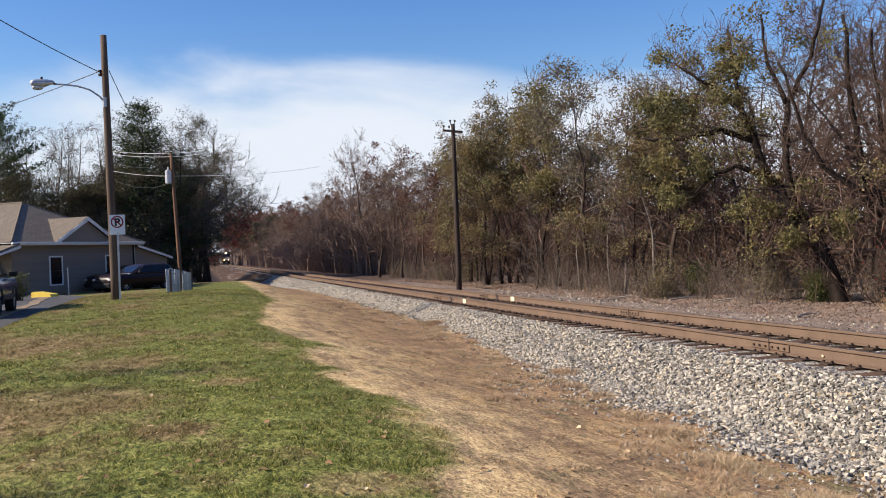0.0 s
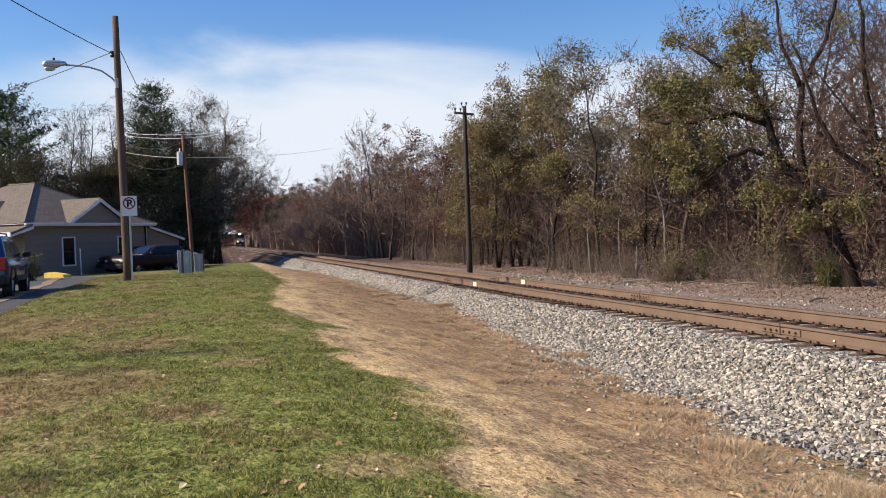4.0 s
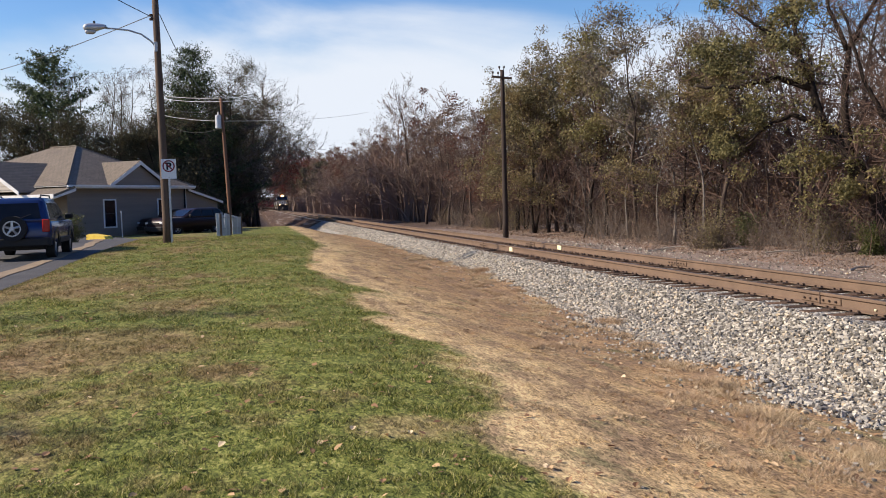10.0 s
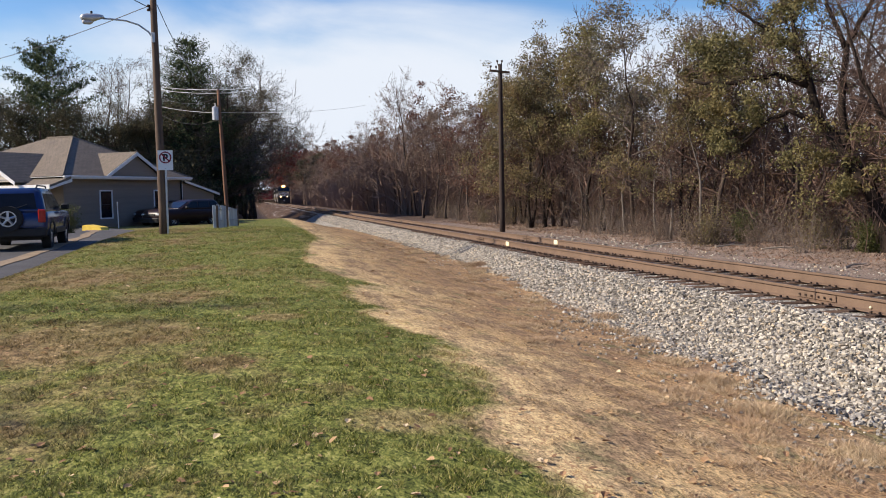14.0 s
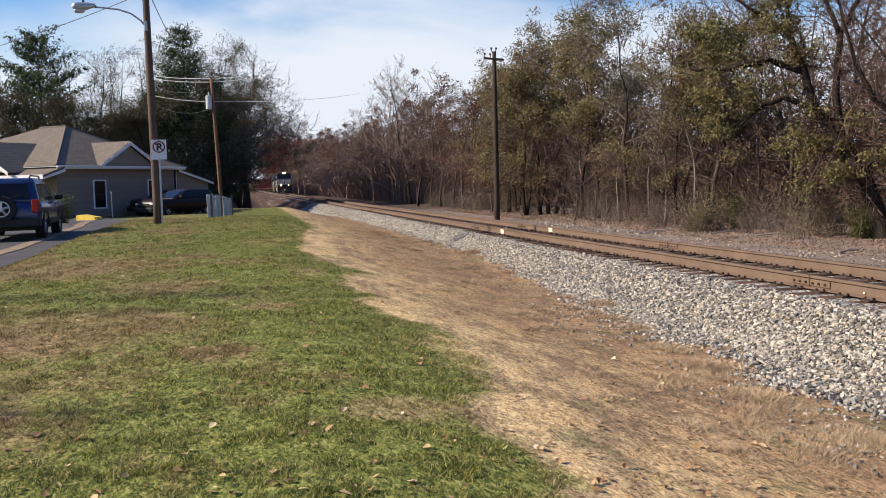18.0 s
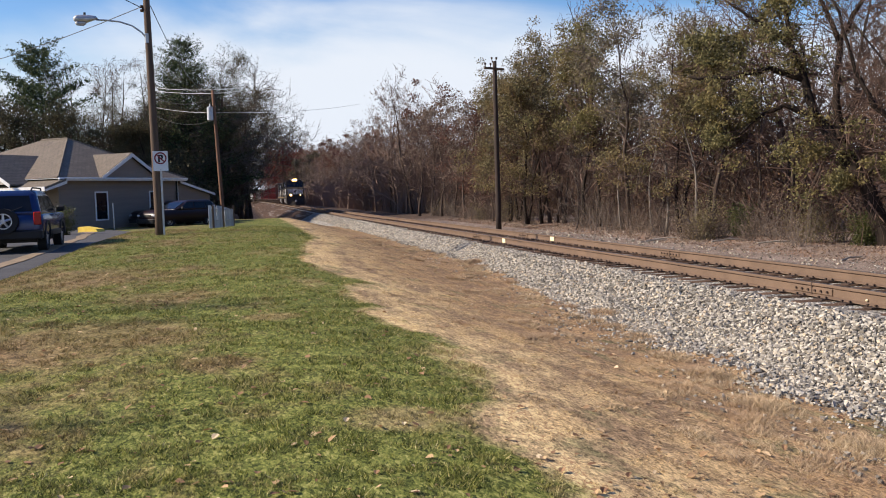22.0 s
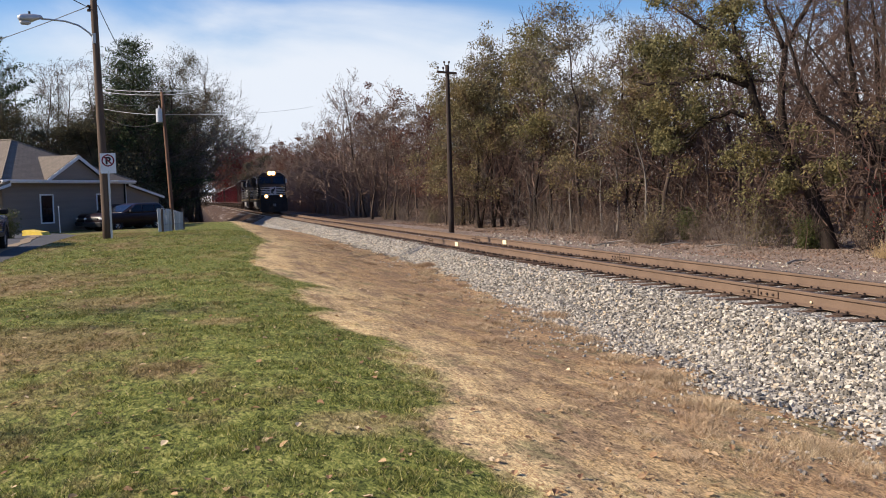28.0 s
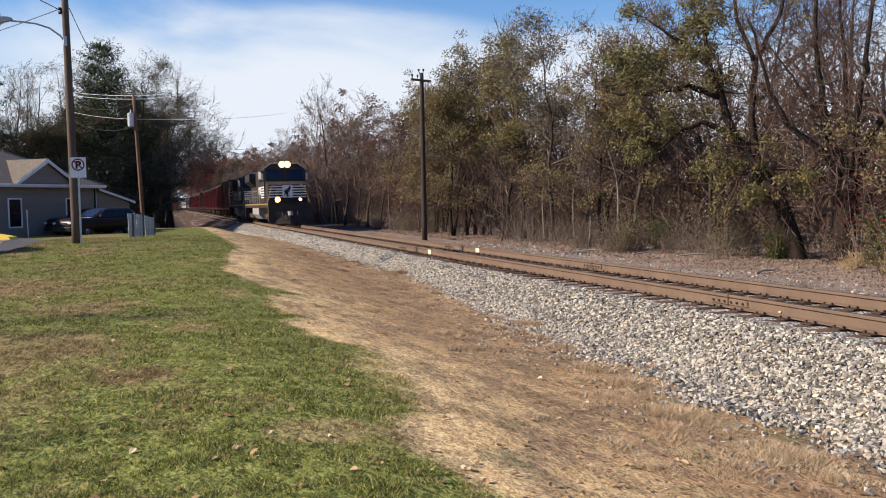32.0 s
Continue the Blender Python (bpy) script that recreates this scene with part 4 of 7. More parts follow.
tree_kind("inner_c", "thin tree inside the wood with rusty leaves", leaf_mat=LEAF_RUST, seed=17, H=7.0, r0=0.06, wob=0.2, first=0.05, limbs=11, sub=4, twigs=2, fine=1, thick=1.5, leaves=2400, leaf=0.055, blob=0.3, sides=5)
tree_kind("dark_a", "dense dark evergreen tree with shaded foliage", bark=BARK_DARK, leaf_mat=LEAF_DARK, seed=26, H=7.4, r0=0.15, first=0.04, limbs=20, sub=4, twigs=2, fine=1, leaves=24000, leaf=0.042, blob=0.5, clumps=240, reach=0.42, rise=0.5, sides=5)
tree_kind("dark_high", "dark tree with a high spreading twiggy crown", bark=BARK_GREY, twig=TWIG_GREY, leaf_mat=LEAF_DARK, seed=37, H=8.6, r0=0.17, first=0.42, limbs=14, sub=7, twigs=5, fine=3, thick=1.7, leaves=14000, leaf=0.028, blob=0.42, clumps=220, reach=0.66, rise=0.35)
tree_kind("dark_b", "dark spreading tree with small brown-green leaves", bark=BARK_GREY, twig=TWIG_GREY, leaf_mat=LEAF_DARK, seed=27, H=8.0, r0=0.16, first=0.12, limbs=17, sub=6, twigs=3, fine=2, thick=1.8, leaves=16000, leaf=0.03, blob=0.4, clumps=200, reach=0.5, rise=0.5)
tree_kind("dark_low", "low dark evergreen filling the ground under the trees", "shrub", bark=BARK_DARK, leaf_mat=LEAF_DARK, seed=28, H=3.4, r0=0.07, first=0.02, limbs=14, sub=4, twigs=2, fine=0, leaves=2600, leaf=0.085, blob=0.3, reach=0.5, rise=0.4, sides=5)
tree_kind("tall_grey", "tall bare grey tree behind the house", bark=BARK_GREY, twig=TWIG_GREY, seed=29, H=16.0, r0=0.15, first=0.3, limbs=15, sub=6, twigs=4, fine=2, rise=1.3, reach=0.27, sides=5, thick=1.8, wob=0.14)
conifer("pine", "tall white pine with layered dark green boughs", 31, 17.4, 0.28, 6.4, 16, 8, NEEDLE, 0.26, 330, 0.15, 0.10, 0.2)
conifer("spruce", "tall irregular dark green conifer", 32, 13.5, 0.2, 4.4, 26, 12, NEEDLE, 0.20, 190, 0.09, 0.05, 0.05)


FAR = {}


def far_kind(key, seed, H, leaves, leaf, blob, **spec):
    base = dict(seed=seed, H=H, r0=0.15, limbs=10, sub=3, twigs=2, fine=0, thick=4.0, leaves=leaves, leaf=leaf, blob=blob, sides=4)
    base.update(spec)
    trunk, (V, F), LV = grow(**base)
    q = [f for f in trunk.f if len(f) == 4]
    tv = np.array(trunk.v)
    FAR[key] = ((np.concatenate([V, tv]), np.concatenate([F, np.array(q) + len(V)])), LV)


def far_wood(name, label, leaf_mat, places):
    """Trees far off, joined: one object for a stand of one colour."""
    V, F, I, o = [], [], [], 0
    for key, x, y, turn, size in places:
        c, s = math.cos(turn) * size, math.sin(turn) * size
        m = np.array([[c, -s, 0], [s, c, 0], [0, 0, size]])
        at = np.array([x, y, ground_z(x, y) - 0.2])
        for slot, (v, f) in enumerate(FAR[key]):
            V.append(v @ m.T + at)
            F.append(f + o)
            I.append(np.full(len(f), slot, dtype=np.int32))
            o += len(v)
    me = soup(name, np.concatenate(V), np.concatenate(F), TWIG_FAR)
    me.materials.append(leaf_mat)
    me.polygons.foreach_set("material_index", np.concatenate(I))
    tagged(new(name, me), label, "woodland", kind="stuff")


far_kind("f_tan", 21, 11, 3000, 0.075, 0.6, clumps=70, limbs=13, sub=4)
far_kind("f_grey", 22, 11, 300, 0.06, 0.5, limbs=16, sub=5, twigs=3, rise=1.1, first=0.12)
far_kind("f_rust", 23, 11, 2900, 0.095, 0.7, clumps=60)
far_kind("f_red", 24, 10, 2200, 0.16, 0.65)
far_kind("f_olive", 25, 10, 2600, 0.13, 0.7, clumps=60)


def shrub_kind(key, label, leaf_mat, seed, H, stems, leaves, leaf, spread=0.35, twig=TWIG_GREY, name="bush"):
    """A bush: many thin stems from the ground, each with side shoots."""
    g = np.random.RandomState(seed)
    P, R, C = [], [], []
    for _ in range(stems):
        d = np.array([g.normal() * spread, g.normal() * spread, 1.0])
        L = H * g.uniform(0.45, 1.05)
        b = bend(g, (g.normal() * 0.22 * H * spread * 2, g.normal() * 0.22 * H * spread * 2, -0.05), d, L, 4, 0.12, 0.0)
        P.append(b)
        R.append([0.011, 0.009, 0.006, 0.003])
        for k in range(5):
            i = g.randint(1, 4)
            s = bend(g, b[i - 1] + (b[i] - b[i - 1]) * g.uniform(), d + g.normal(size=3) * 0.7, L * g.uniform(0.15, 0.4), 4, 0.15, 0.02)
            P.append(s)
            R.append([0.006, 0.005, 0.003, 0.002])
            C.append(s[3])
            C.append(s[2])
        C.append(b[3])
    bush = thing(name, label, "bush")
    V, F = tubes(P, R, 3)
    part("tangle", soup("tangle", V, F, twig), None, bush)
    if leaves:
        C = np.array(C)
        c = C[g.randint(0, len(C), leaves)] + g.normal(size=(leaves, 3)) * 0.09 * H
        c[:, 2] = np.abs(c[:, 2])
        lv, lf = cards(g, c, leaf)
        part("foliage", soup("foliage", lv, lf, leaf_mat), None, bush)
    TREES[key] = [bush, True]


shrub_kind("brush_grey", "tangled bare grey brush", LEAF_TAN, 41, 2.4, 22, 300, 0.03, 0.28)
shrub_kind("brush_tan", "dry brown brush with dead leaves", LEAF_TAN, 42, 1.7, 22, 1300, 0.03)
shrub_kind("brush_olive", "scrubby olive bush at the wood's edge", LEAF_OLIVE, 43, 1.8, 20, 2000, 0.032)
shrub_kind("bush_green", "small rounded green cedar bush", LEAF_GREEN, 44, 1.5, 34, 5200, 0.04, 0.25)
shrub_kind("brush_red", "thin sapling with dark red leaves", LEAF_RED, 45, 2.6, 9, 260, 0.04, 0.2)
shrub_kind("weeds", "pale dry weeds standing in a tuft", LEAF_TAN, 46, 0.85, 34, 100, 0.025, 0.3, plain("dry_stalk", (0.42, 0.31, 0.17), (0.28, 0.19, 0.10), 3, 0.95, 0, 0.1, 0), "weed_tuft")


def woods_right():
    r = random.Random(5)
    # the trees along the edge of the wood: bearing (degrees), distance across, kind, height
    edge = [
        (37.95, 18.0, "oak_lean", 1.0), (40.2, 18.6, "bare_d", 1.1), (36.0, 23, "bare_a", 1.2), (33.0, 21, "bare_b", 1.15),
        (30.6, 19.5, "bare_c", 1.1), (28.2, 17.6, "bare_a", 1.05), (25.6, 15.6, "pole", 0.95), (20.2, 14.2, "bare_c", 0.62),
        (24.9, 16.0, "pole", 0.8), (23.0, 15.8, "pole", 0.75), (27.3, 16.2, "pole", 0.9),
        (19.4, 16.8, "bare_b", 0.9), (15.2, 14.6, "rust", 0.7), (14.2, 15.4, "tan", 0.85), (13.4, 14.8, "rust", 1.0), (12.7, 14.8, "bare_b", 0.9),
        (12.0, 15.0, "tan", 0.98), (11.3, 14.6, "bare_b", 1.16), (10.6, 14.0, "tan", 0.98), (10.2, 14.8, "bare_a", 1.38), (9.6, 14.8, "bare_b", 1.25),
        (8.9, 14.4, "bare_a", 1.34), (8.3, 14.8, "bare_b", 1.1), (7.7, 15.0, "bare_c", 1.2), (7.1, 14.4, "tan", 0.98),
        (45.5, 19.0, "bare_b", 1.1), (47.5, 19.2, "olive_a", 1.0), (23.1, 19.0, "bare_a", 1.12), (18.8, 19.0, "bare_b", 1.0), (29.4, 22.5, "bare_b", 1.05),
        (20.9, 18.5, "bare_b", 0.98), (18.0, 18.0, "inner_c", 1.05), (19.2, 17.6, "inner_a", 0.95),
    ]
    # the leafy crowns, from the line pole to the oak
    edge += [(17.3, 14.6, "olive_a", 1.16), (16.2, 15.2, "olive_a", 1.0), (16.8, 16.0, "olive_a", 1.08), (18.1, 15.2, "olive_a", 1.02), (18.7, 16.4, "olive_c", 1.12), (20.6, 15.4, "olive_b", 1.1), (21.6, 16.4, "olive_a", 0.98),
             (23.6, 17.0, "olive_c", 1.14), (26.4, 17.0, "olive_a", 0.90), (25.0, 18.2, "olive_c", 1.04), (28.2, 18.8, "olive_b", 0.84)]
    edge += [(16 + 2.1 * i, 20.5 + (i * 7 % 5), ("bare_a", "bare_b", "bare_a")[i % 3], 1.1 + 0.06 * (i % 4)) for i in range(15) if i not in (7, 9, 10, 12)]
    # bare trees further in, behind the oak
    edge += [(30.5 + 1.35 * i, 23.5 + (i * 5 % 7), ("bare_a", "bare_b", "bare_a", "inner_a")[i % 4], 1.12 + 0.07 * (i % 3)) for i in range(13)]
    for b, x, kind, s in edge:
        x = x + 1.2 * (1 - smooth(15.0, 18.0, x))
        plant(kind, x, x / math.tan(radians(b)), -radians(b) if kind in ("oak_lean", "bare_d") else r.uniform(0, TAU), s, group="trees at the wood's edge", tilt=0.0 if kind in ("oak_lean", "bare_d") else r.uniform(-0.09, 0.09))
    kinds = ["inner_a", "inner_b", "inner_c", "inner_a", "inner_c", "inner_b"]
    for _ in range(120):
        y = 8 + 100 * r.random() ** 1.15
        x = 17.5 + 22 * r.random() ** 1.3 + (0 if y > 34 else 4)
        plant(r.choice(kinds), x, y, r.uniform(0, TAU), r.uniform(0.65, 1.05), tilt=r.uniform(-0.2, 0.2))
    # brush under the edge
    for i in range(90):
        y = 11 + 95 * r.random() ** 1.3
        x = 15.8 + 4.0 * r.random() ** 1.6 + (2.2 if y < 27 else 0)
        k = r.choice(["brush_grey", "brush_tan", "brush_tan", "brush_tan", "brush_olive"])
        plant(k, x, y, r.uniform(0, TAU), r.uniform(0.4, 0.95), r.uniform(0.8, 1.2), group="brush under the trees")
    for b, x, k, s in [(30.0, 17.6, "bush_green", 0.7), (36.7, 17.6, "bush_green", 0.62), (42.2, 18.0, "bush_green", 0.8), (41.0, 17.4, "brush_red", 0.9), (43.0, 17.0, "brush_red", 1.0), (34.0, 17.2, "brush_olive", 0.8), (33.0, 16.0, "brush_grey", 0.7), (43.5, 16.4, "brush_olive", 1.0)]:
        plant(k, x, x / math.tan(radians(b)), r.uniform(0, TAU), s)
    for i in range(22):
        y = 12 + 8 * r.random()
        plant("weeds", 16.4 + 1.6 * r.random(), y, r.uniform(0, TAU), r.uniform(0.4, 0.75), group="weeds by the wood")


def thicket():
    """The tangle of twigs and dead leaves deep in the wood."""
    g = np.random.RandomState(77)

    def twigs_of(n, x0, width, zmax, name, mat, label, lo, hi):
        y = 9 + 150 * g.uniform(size=n) ** 1.5
        x = x0 + width * g.uniform(size=n) ** 1.2 + np.where(y < 20, 2.0, 0)
        z = np.array([ground_z(a, b) for a, b in zip(x, y)]) + zmax * g.uniform(size=n) ** 1.6 - 0.1
        d = g.normal(size=(n, 3)) * (0.6, 0.6, 0.45) + (0, 0, 0.75)
        d *= (g.uniform(lo, hi, n) / np.linalg.norm(d, axis=1))[:, None]
        p0 = np.stack([x, y, z], -1)
        p1 = p0 + d * 0.5 + g.normal(size=(n, 3)) * 0.09
        p2 = p0 + d
        r = 0.004 + 0.010 * g.uniform(size=n) ** 2 + 0.00008 * y
        V, F = tubes(np.stack([p0, p1, p2], 1), np.stack([r, r * 0.8, r * 0.4], 1), 3)
        tagged(new(name, soup(name, V, F, mat)), label, "undergrowth", kind="stuff")

    twigs_of(17000, 17.5, 24, 7.5, "thicket_twigs", TWIG, "tangle of brown twigs and saplings inside the wood", 0.7, 2.4)
    g2 = 9000
    y = 90 + 250 * g.uniform(size=g2)
    x = 15.4 + 14 * g.uniform(size=g2) ** 1.5
    z = np.array([ground_z(a, b) for a, b in zip(x, y)])
    top = np.stack([x, y, z + g.uniform(1.0, 6.0, g2)], -1) + g.normal(size=(g2, 3)) * (0.6, 0.6, 0)
    V, F = tubes(np.stack([np.stack([x, y, z - 0.1], -1), top], 1), np.stack([np.full(g2, 0.05), np.full(g2, 0.02)], 1), 3)
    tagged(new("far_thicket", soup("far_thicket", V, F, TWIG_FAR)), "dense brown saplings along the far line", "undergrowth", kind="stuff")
    twigs_of(3000, 16.6, 5, 2.2, "edge_brush_twigs", TWIG, "fine grey brush along the wood's edge", 0.4, 1.5)
    # low dead leaf held in the brush behind the edge
    m = 40000
    y = 10 + 110 * g.uniform(size=m) ** 1.4
    x = 17.6 + 7 * g.uniform(size=m) + np.where(y < 27, 1.8, 0)
    zz = np.array([ground_z(a, b) for a, b in zip(x, y)]) + 3.2 * g.uniform(size=m) ** 1.5
    low = clustered(g, np.stack([x, y, zz], -1), m, 2600, 0.45)
    low[:, 2] = np.maximum(low[:, 2], -0.5)
    V, F = cards(g, low, 0.05)
    tagged(new("brush_leaves", soup("brush_leaves", V, F, leafy("brush_leaf", [(0.0, (0.045, 0.028, 0.02)), (0.5, (0.10, 0.062, 0.042)), (0.8, (0.15, 0.098, 0.055)), (1.0, (0.13, 0.13, 0.055))], 0.9, 0.2))), "brown and olive leaves hanging low in the brush", "undergrowth", kind="stuff")
    m = 95000
    y = 8 + 215 * g.uniform(size=m) ** 1.9
    x = 24 + 34 * g.uniform(size=m) ** 0.9
    zz = np.array([ground_z(a, b) for a, b in zip(x, y)]) + 7.0 * g.uniform(size=m) ** 1.35
    V, F = cards(g, np.stack([x, y, zz], -1), (0.10 + 0.0009 * y)[:, None])
    # dead-leaf browns taken darker to paint the shade inside the wood
    k = leafy("thicket_leaf", [(0.0, (0.035, 0.022, 0.017)), (0.5, (0.08, 0.046, 0.033)), (0.85, (0.13, 0.066, 0.040)), (1.0, (0.17, 0.12, 0.07))], 0.9, 0.2)
    tagged(new("thicket_leaves", soup("thicket_leaves", V, F, k)), "dead brown leaves hanging in the undergrowth", "undergrowth", kind="stuff")


def woods_far():
    r = random.Random(9)
    stands = {"f_tan": [], "f_grey": [], "f_rust": [], "f_red": [], "f_olive": []}

    def put(kinds, x, y, size):
        k = r.choice(kinds)
        stands[k].append((k, x, y, r.uniform(0, TAU), size))

    # along the line, right side
    for _ in range(120):
        y = 92 + 245 * r.random() ** 1.1
        put(["f_rust", "f_tan", "f_grey", "f_rust"] if y > 190 else ["f_grey", "f_tan", "f_grey", "f_tan", "f_grey", "f_grey", "f_rust"], track_x(y) + 6.5 + 26 * r.random() ** 1.8, y, r.uniform(0.75, 1.12))
    # the end of the straight, where the line bends away
    for _ in range(100):
        y = 335 + 130 * r.random()
        put(["f_rust", "f_rust", "f_red", "f_grey", "f_tan", "f_rust"], track_x(y) + 6.5 + 42 * r.random() ** 1.3, y, r.uniform(1.45, 2.1))
    for b, y, s in ((1.62, 430, 2.0), (1.95, 445, 2.1), (1.3, 460, 1.8)):
        stands["f_red"].append(("f_red", y * math.tan(radians(b)), y, b, s))
    # a dark stand beside the line
    for x, y, s in ((14.2, 236, 1.05), (15.8, 246, 1.2), (14.8, 258, 1.15), (17.5, 250, 1.3)):
        stands["f_olive"].append(("f_olive", x, y, x, s))
    # left of the line
    for _ in range(40):
        y = 98 + 235 * r.random()
        put(["f_grey", "f_olive", "f_tan"], track_x(y) - 8.5 - 36 * r.random() ** 1.5, y, r.uniform(0.75, 1.1))
    for key, mat, label in (("f_tan", LEAF_TAN, "distant grey-brown wood with thin dead foliage"), ("f_grey", LEAF_TAN, "distant bare grey trees along the line"), ("f_rust", LEAF_RUST, "distant trees with rusty autumn foliage"), ("f_red", LEAF_RED, "distant maples with dark red foliage"), ("f_olive", LEAF_DARK, "distant dark trees left of the line")):
        far_wood("far_woods", label, mat, stands[key])
    back = [(-0.4, 80, "dark_high", 1.2), (-1.6, 75, "dark_b", 1.1), (-2.6, 72, "dark_a", 1.0), (0.0, 90, "dark_high", 1.3), (-1.6, 86, "dark_b", 1.15), (-2.2, 96, "dark_b", 1.3), (-1.1, 73, "dark_high", 1.0), (-4.1, 71.5, "spruce", 0.97), (-4.8, 83, "dark_a", 1.35), (-2.4, 84, "dark_b", 1.4), (-5.6, 80, "dark_a", 1.1), (0.2, 90, "tall_grey", 0.9), (-1.8, 92, "tall_grey", 0.95), (-2.8, 79, "dark_a", 1.15),
                       (-18.5, 94, "pine", 0.95), (-21.5, 90, "dark_a", 1.45), (-24.5, 92, "dark_b", 1.45), (-15.2, 86, "dark_a", 1.3), (-13.2, 90, "dark_b", 1.25), (-12.0, 87, "dark_a", 1.2), (-9.6, 84, "dark_a", 1.15), (-8.2, 90, "dark_b", 1.2), (-7.0, 86, "dark_a", 1.2), (-18.3, 88, "dark_a", 1.35), (-29, 88, "dark_a", 1.5),
                       (-15.9, 98, "tall_grey", 1.02), (-14.6, 100, "tall_grey", 1.05), (-13.4, 96, "tall_grey", 0.98), (-12.2, 99, "tall_grey", 1.04), (-11.2, 97, "tall_grey", 1.0), (-10.0, 96, "tall_grey", 1.02), (-8.9, 98, "tall_grey", 0.98), (-7.8, 94, "tall_grey", 0.95), (-6.5, 97, "tall_grey", 0.95), (-22, 99, "tall_grey", 0.95), (-5.2, 100, "tall_grey", 0.9), (-19.8, 100, "tall_grey", 0.95)]
    back += [(-2.3, 74, "dark_b", 1.4), (-3.4, 70.5, "dark_a", 1.1), (0.4, 80, "dark_high", 1.05), (-0.6, 92, "dark_b", 1.1), (-1.0, 100, "dark_b", 1.2), (-3.0, 104, "dark_a", 1.3)]
    for x, y, k, s in back:
        far = 1.3 if x > -6 else 1.0
        x, y, s = x * far, y * far, s * far
        plant(k, x, y, r.uniform(0, TAU), s, group="trees behind the house")
    for _ in range(40):
        y = 78 + 24 * r.random()
        plant("dark_low", lerp(-40, -3.4, r.random()), y, r.uniform(0, TAU), r.uniform(0.8, 1.35), r.uniform(0.9, 1.3), group="evergreen understorey")
    for _ in range(26):
        y = 96 + 40 * r.random()
        plant("dark_low", lerp(-10.0, -3.6, r.random()), y, r.uniform(0, TAU), r.uniform(1.0, 1.6), r.uniform(1.0, 1.5), group="evergreen understorey")


def leaning_oak():
    framed("oak_lean", "big leaning oak with heavy dark limbs and olive leaves", 14, [
        ([(0, 0, -0.3), (-0.25, 0, 0.7), (-0.65, 0, 1.8), (-1.3, 0, 2.9), (-2.0, 0.1, 3.8)], 0.25, 0.17, 0.45),
        ([(-1.95, 0.1, 3.75), (-2.35, 0.2, 5.1), (-2.65, 0.2, 6.2), (-2.9, 0.3, 8.4)], 0.15, 0.04, 0.2),
        ([(-1.25, 0, 2.85), (-1.4, -0.2, 4.2), (-1.28, -0.3, 6.0), (-0.55, -0.3, 7.2), (-0.2, -0.2, 8.8)], 0.14, 0.04, 0.3),
        ([(-1.3, -0.3, 5.9), (-1.75, -0.4, 7.1), (-1.9, -0.3, 8.6)], 0.08, 0.03, 0.2),
        ([(-2.0, 0.1, 3.8), (-2.8, 0, 4.2), (-3.4, -0.2, 3.95), (-4.1, -0.3, 3.4)], 0.10, 0.03, 0.3),
        ([(-2.3, 0.2, 4.95), (-3.2, 0, 5.3), (-4.3, -0.2, 5.15), (-5.6, -0.4, 5.2)], 0.12, 0.04, 0.3),
        ([(-2.6, 0.2, 6.0), (-3.6, 0.5, 6.8), (-4.6, 0.6, 7.6)], 0.09, 0.03, 0.2),
        ([(-1.9, 0.1, 3.7), (-2.2, 1.2, 4.6), (-2.5, 2.2, 6.2)], 0.09, 0.03, 0.3),
        ([(-0.7, 0, 1.9), (-0.2, -0.5, 2.5), (0.4, -0.7, 2.7)], 0.05, 0.02, 0.3)],
        BARK_DARK, TWIG, LEAF_FRESH, sub=6, twigs=4, fine=2, leaves=6500, leaf=0.046, blob=0.36, part_of=0.3, length=1.15,
        tangle=[((-1.2, -0.5, 2.55), 0.42, 1430), ((-2.2, -0.4, 2.6), 0.42, 1320), ((-0.2, -0.5, 2.3), 0.4, 1210), ((-5.0, -0.4, 4.5), 0.5, 1650), ((-4.2, -0.3, 4.4), 0.45, 1320), ((-4.5, -0.3, 3.5), 0.42, 990),
                ((-4.9, -0.2, 6.2), 0.6, 1980), ((-4.0, 0.0, 6.9), 0.6, 1980), ((-3.2, 0.1, 7.0), 0.55, 1650), ((-3.9, -0.2, 5.7), 0.5, 1430), ((-2.6, 0.2, 7.6), 0.5, 1100)])


leaning_oak()
woods_right()
thicket()
woods_far()

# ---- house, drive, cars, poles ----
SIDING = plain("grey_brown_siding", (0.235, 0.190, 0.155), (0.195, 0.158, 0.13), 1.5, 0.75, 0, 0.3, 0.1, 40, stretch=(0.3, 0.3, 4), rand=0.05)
# lighter siding colour stands for sunlight on the front gable
SIDING_SUNLIT = plain("sunlit_siding", (0.52, 0.47, 0.41), (0.44, 0.40, 0.35), 1.5, 0.75, 0, 0.3, 0.1, 40)
TRIM = plain("white_trim", (0.74, 0.73, 0.71), (0.62, 0.61, 0.59), 4, 0.55)
GLASS_DARK = plain("dark_window_glass", (0.012, 0.013, 0.016), (0.006, 0.007, 0.009), 2, 0.12, 0, 0.25, 0)
ASPHALT = plain("asphalt", (0.085, 0.083, 0.085), (0.055, 0.054, 0.056), 1.2, 0.9, 0, 0.2, 0.5, 90)
CONCRETE = plain("concrete", (0.42, 0.40, 0.37), (0.32, 0.30, 0.27), 3, 0.9, 0, 0.2, 0.3)
KERB_DIRT = plain("leafy_dirt", (0.29, 0.225, 0.155), (0.17, 0.128, 0.09), 5, 0.95, 0, 0.1, 0.9, 40)
YELLOW = plain("yellow_paint", (0.80, 0.58, 0.09), (0.66, 0.45, 0.06), 6, 0.6)
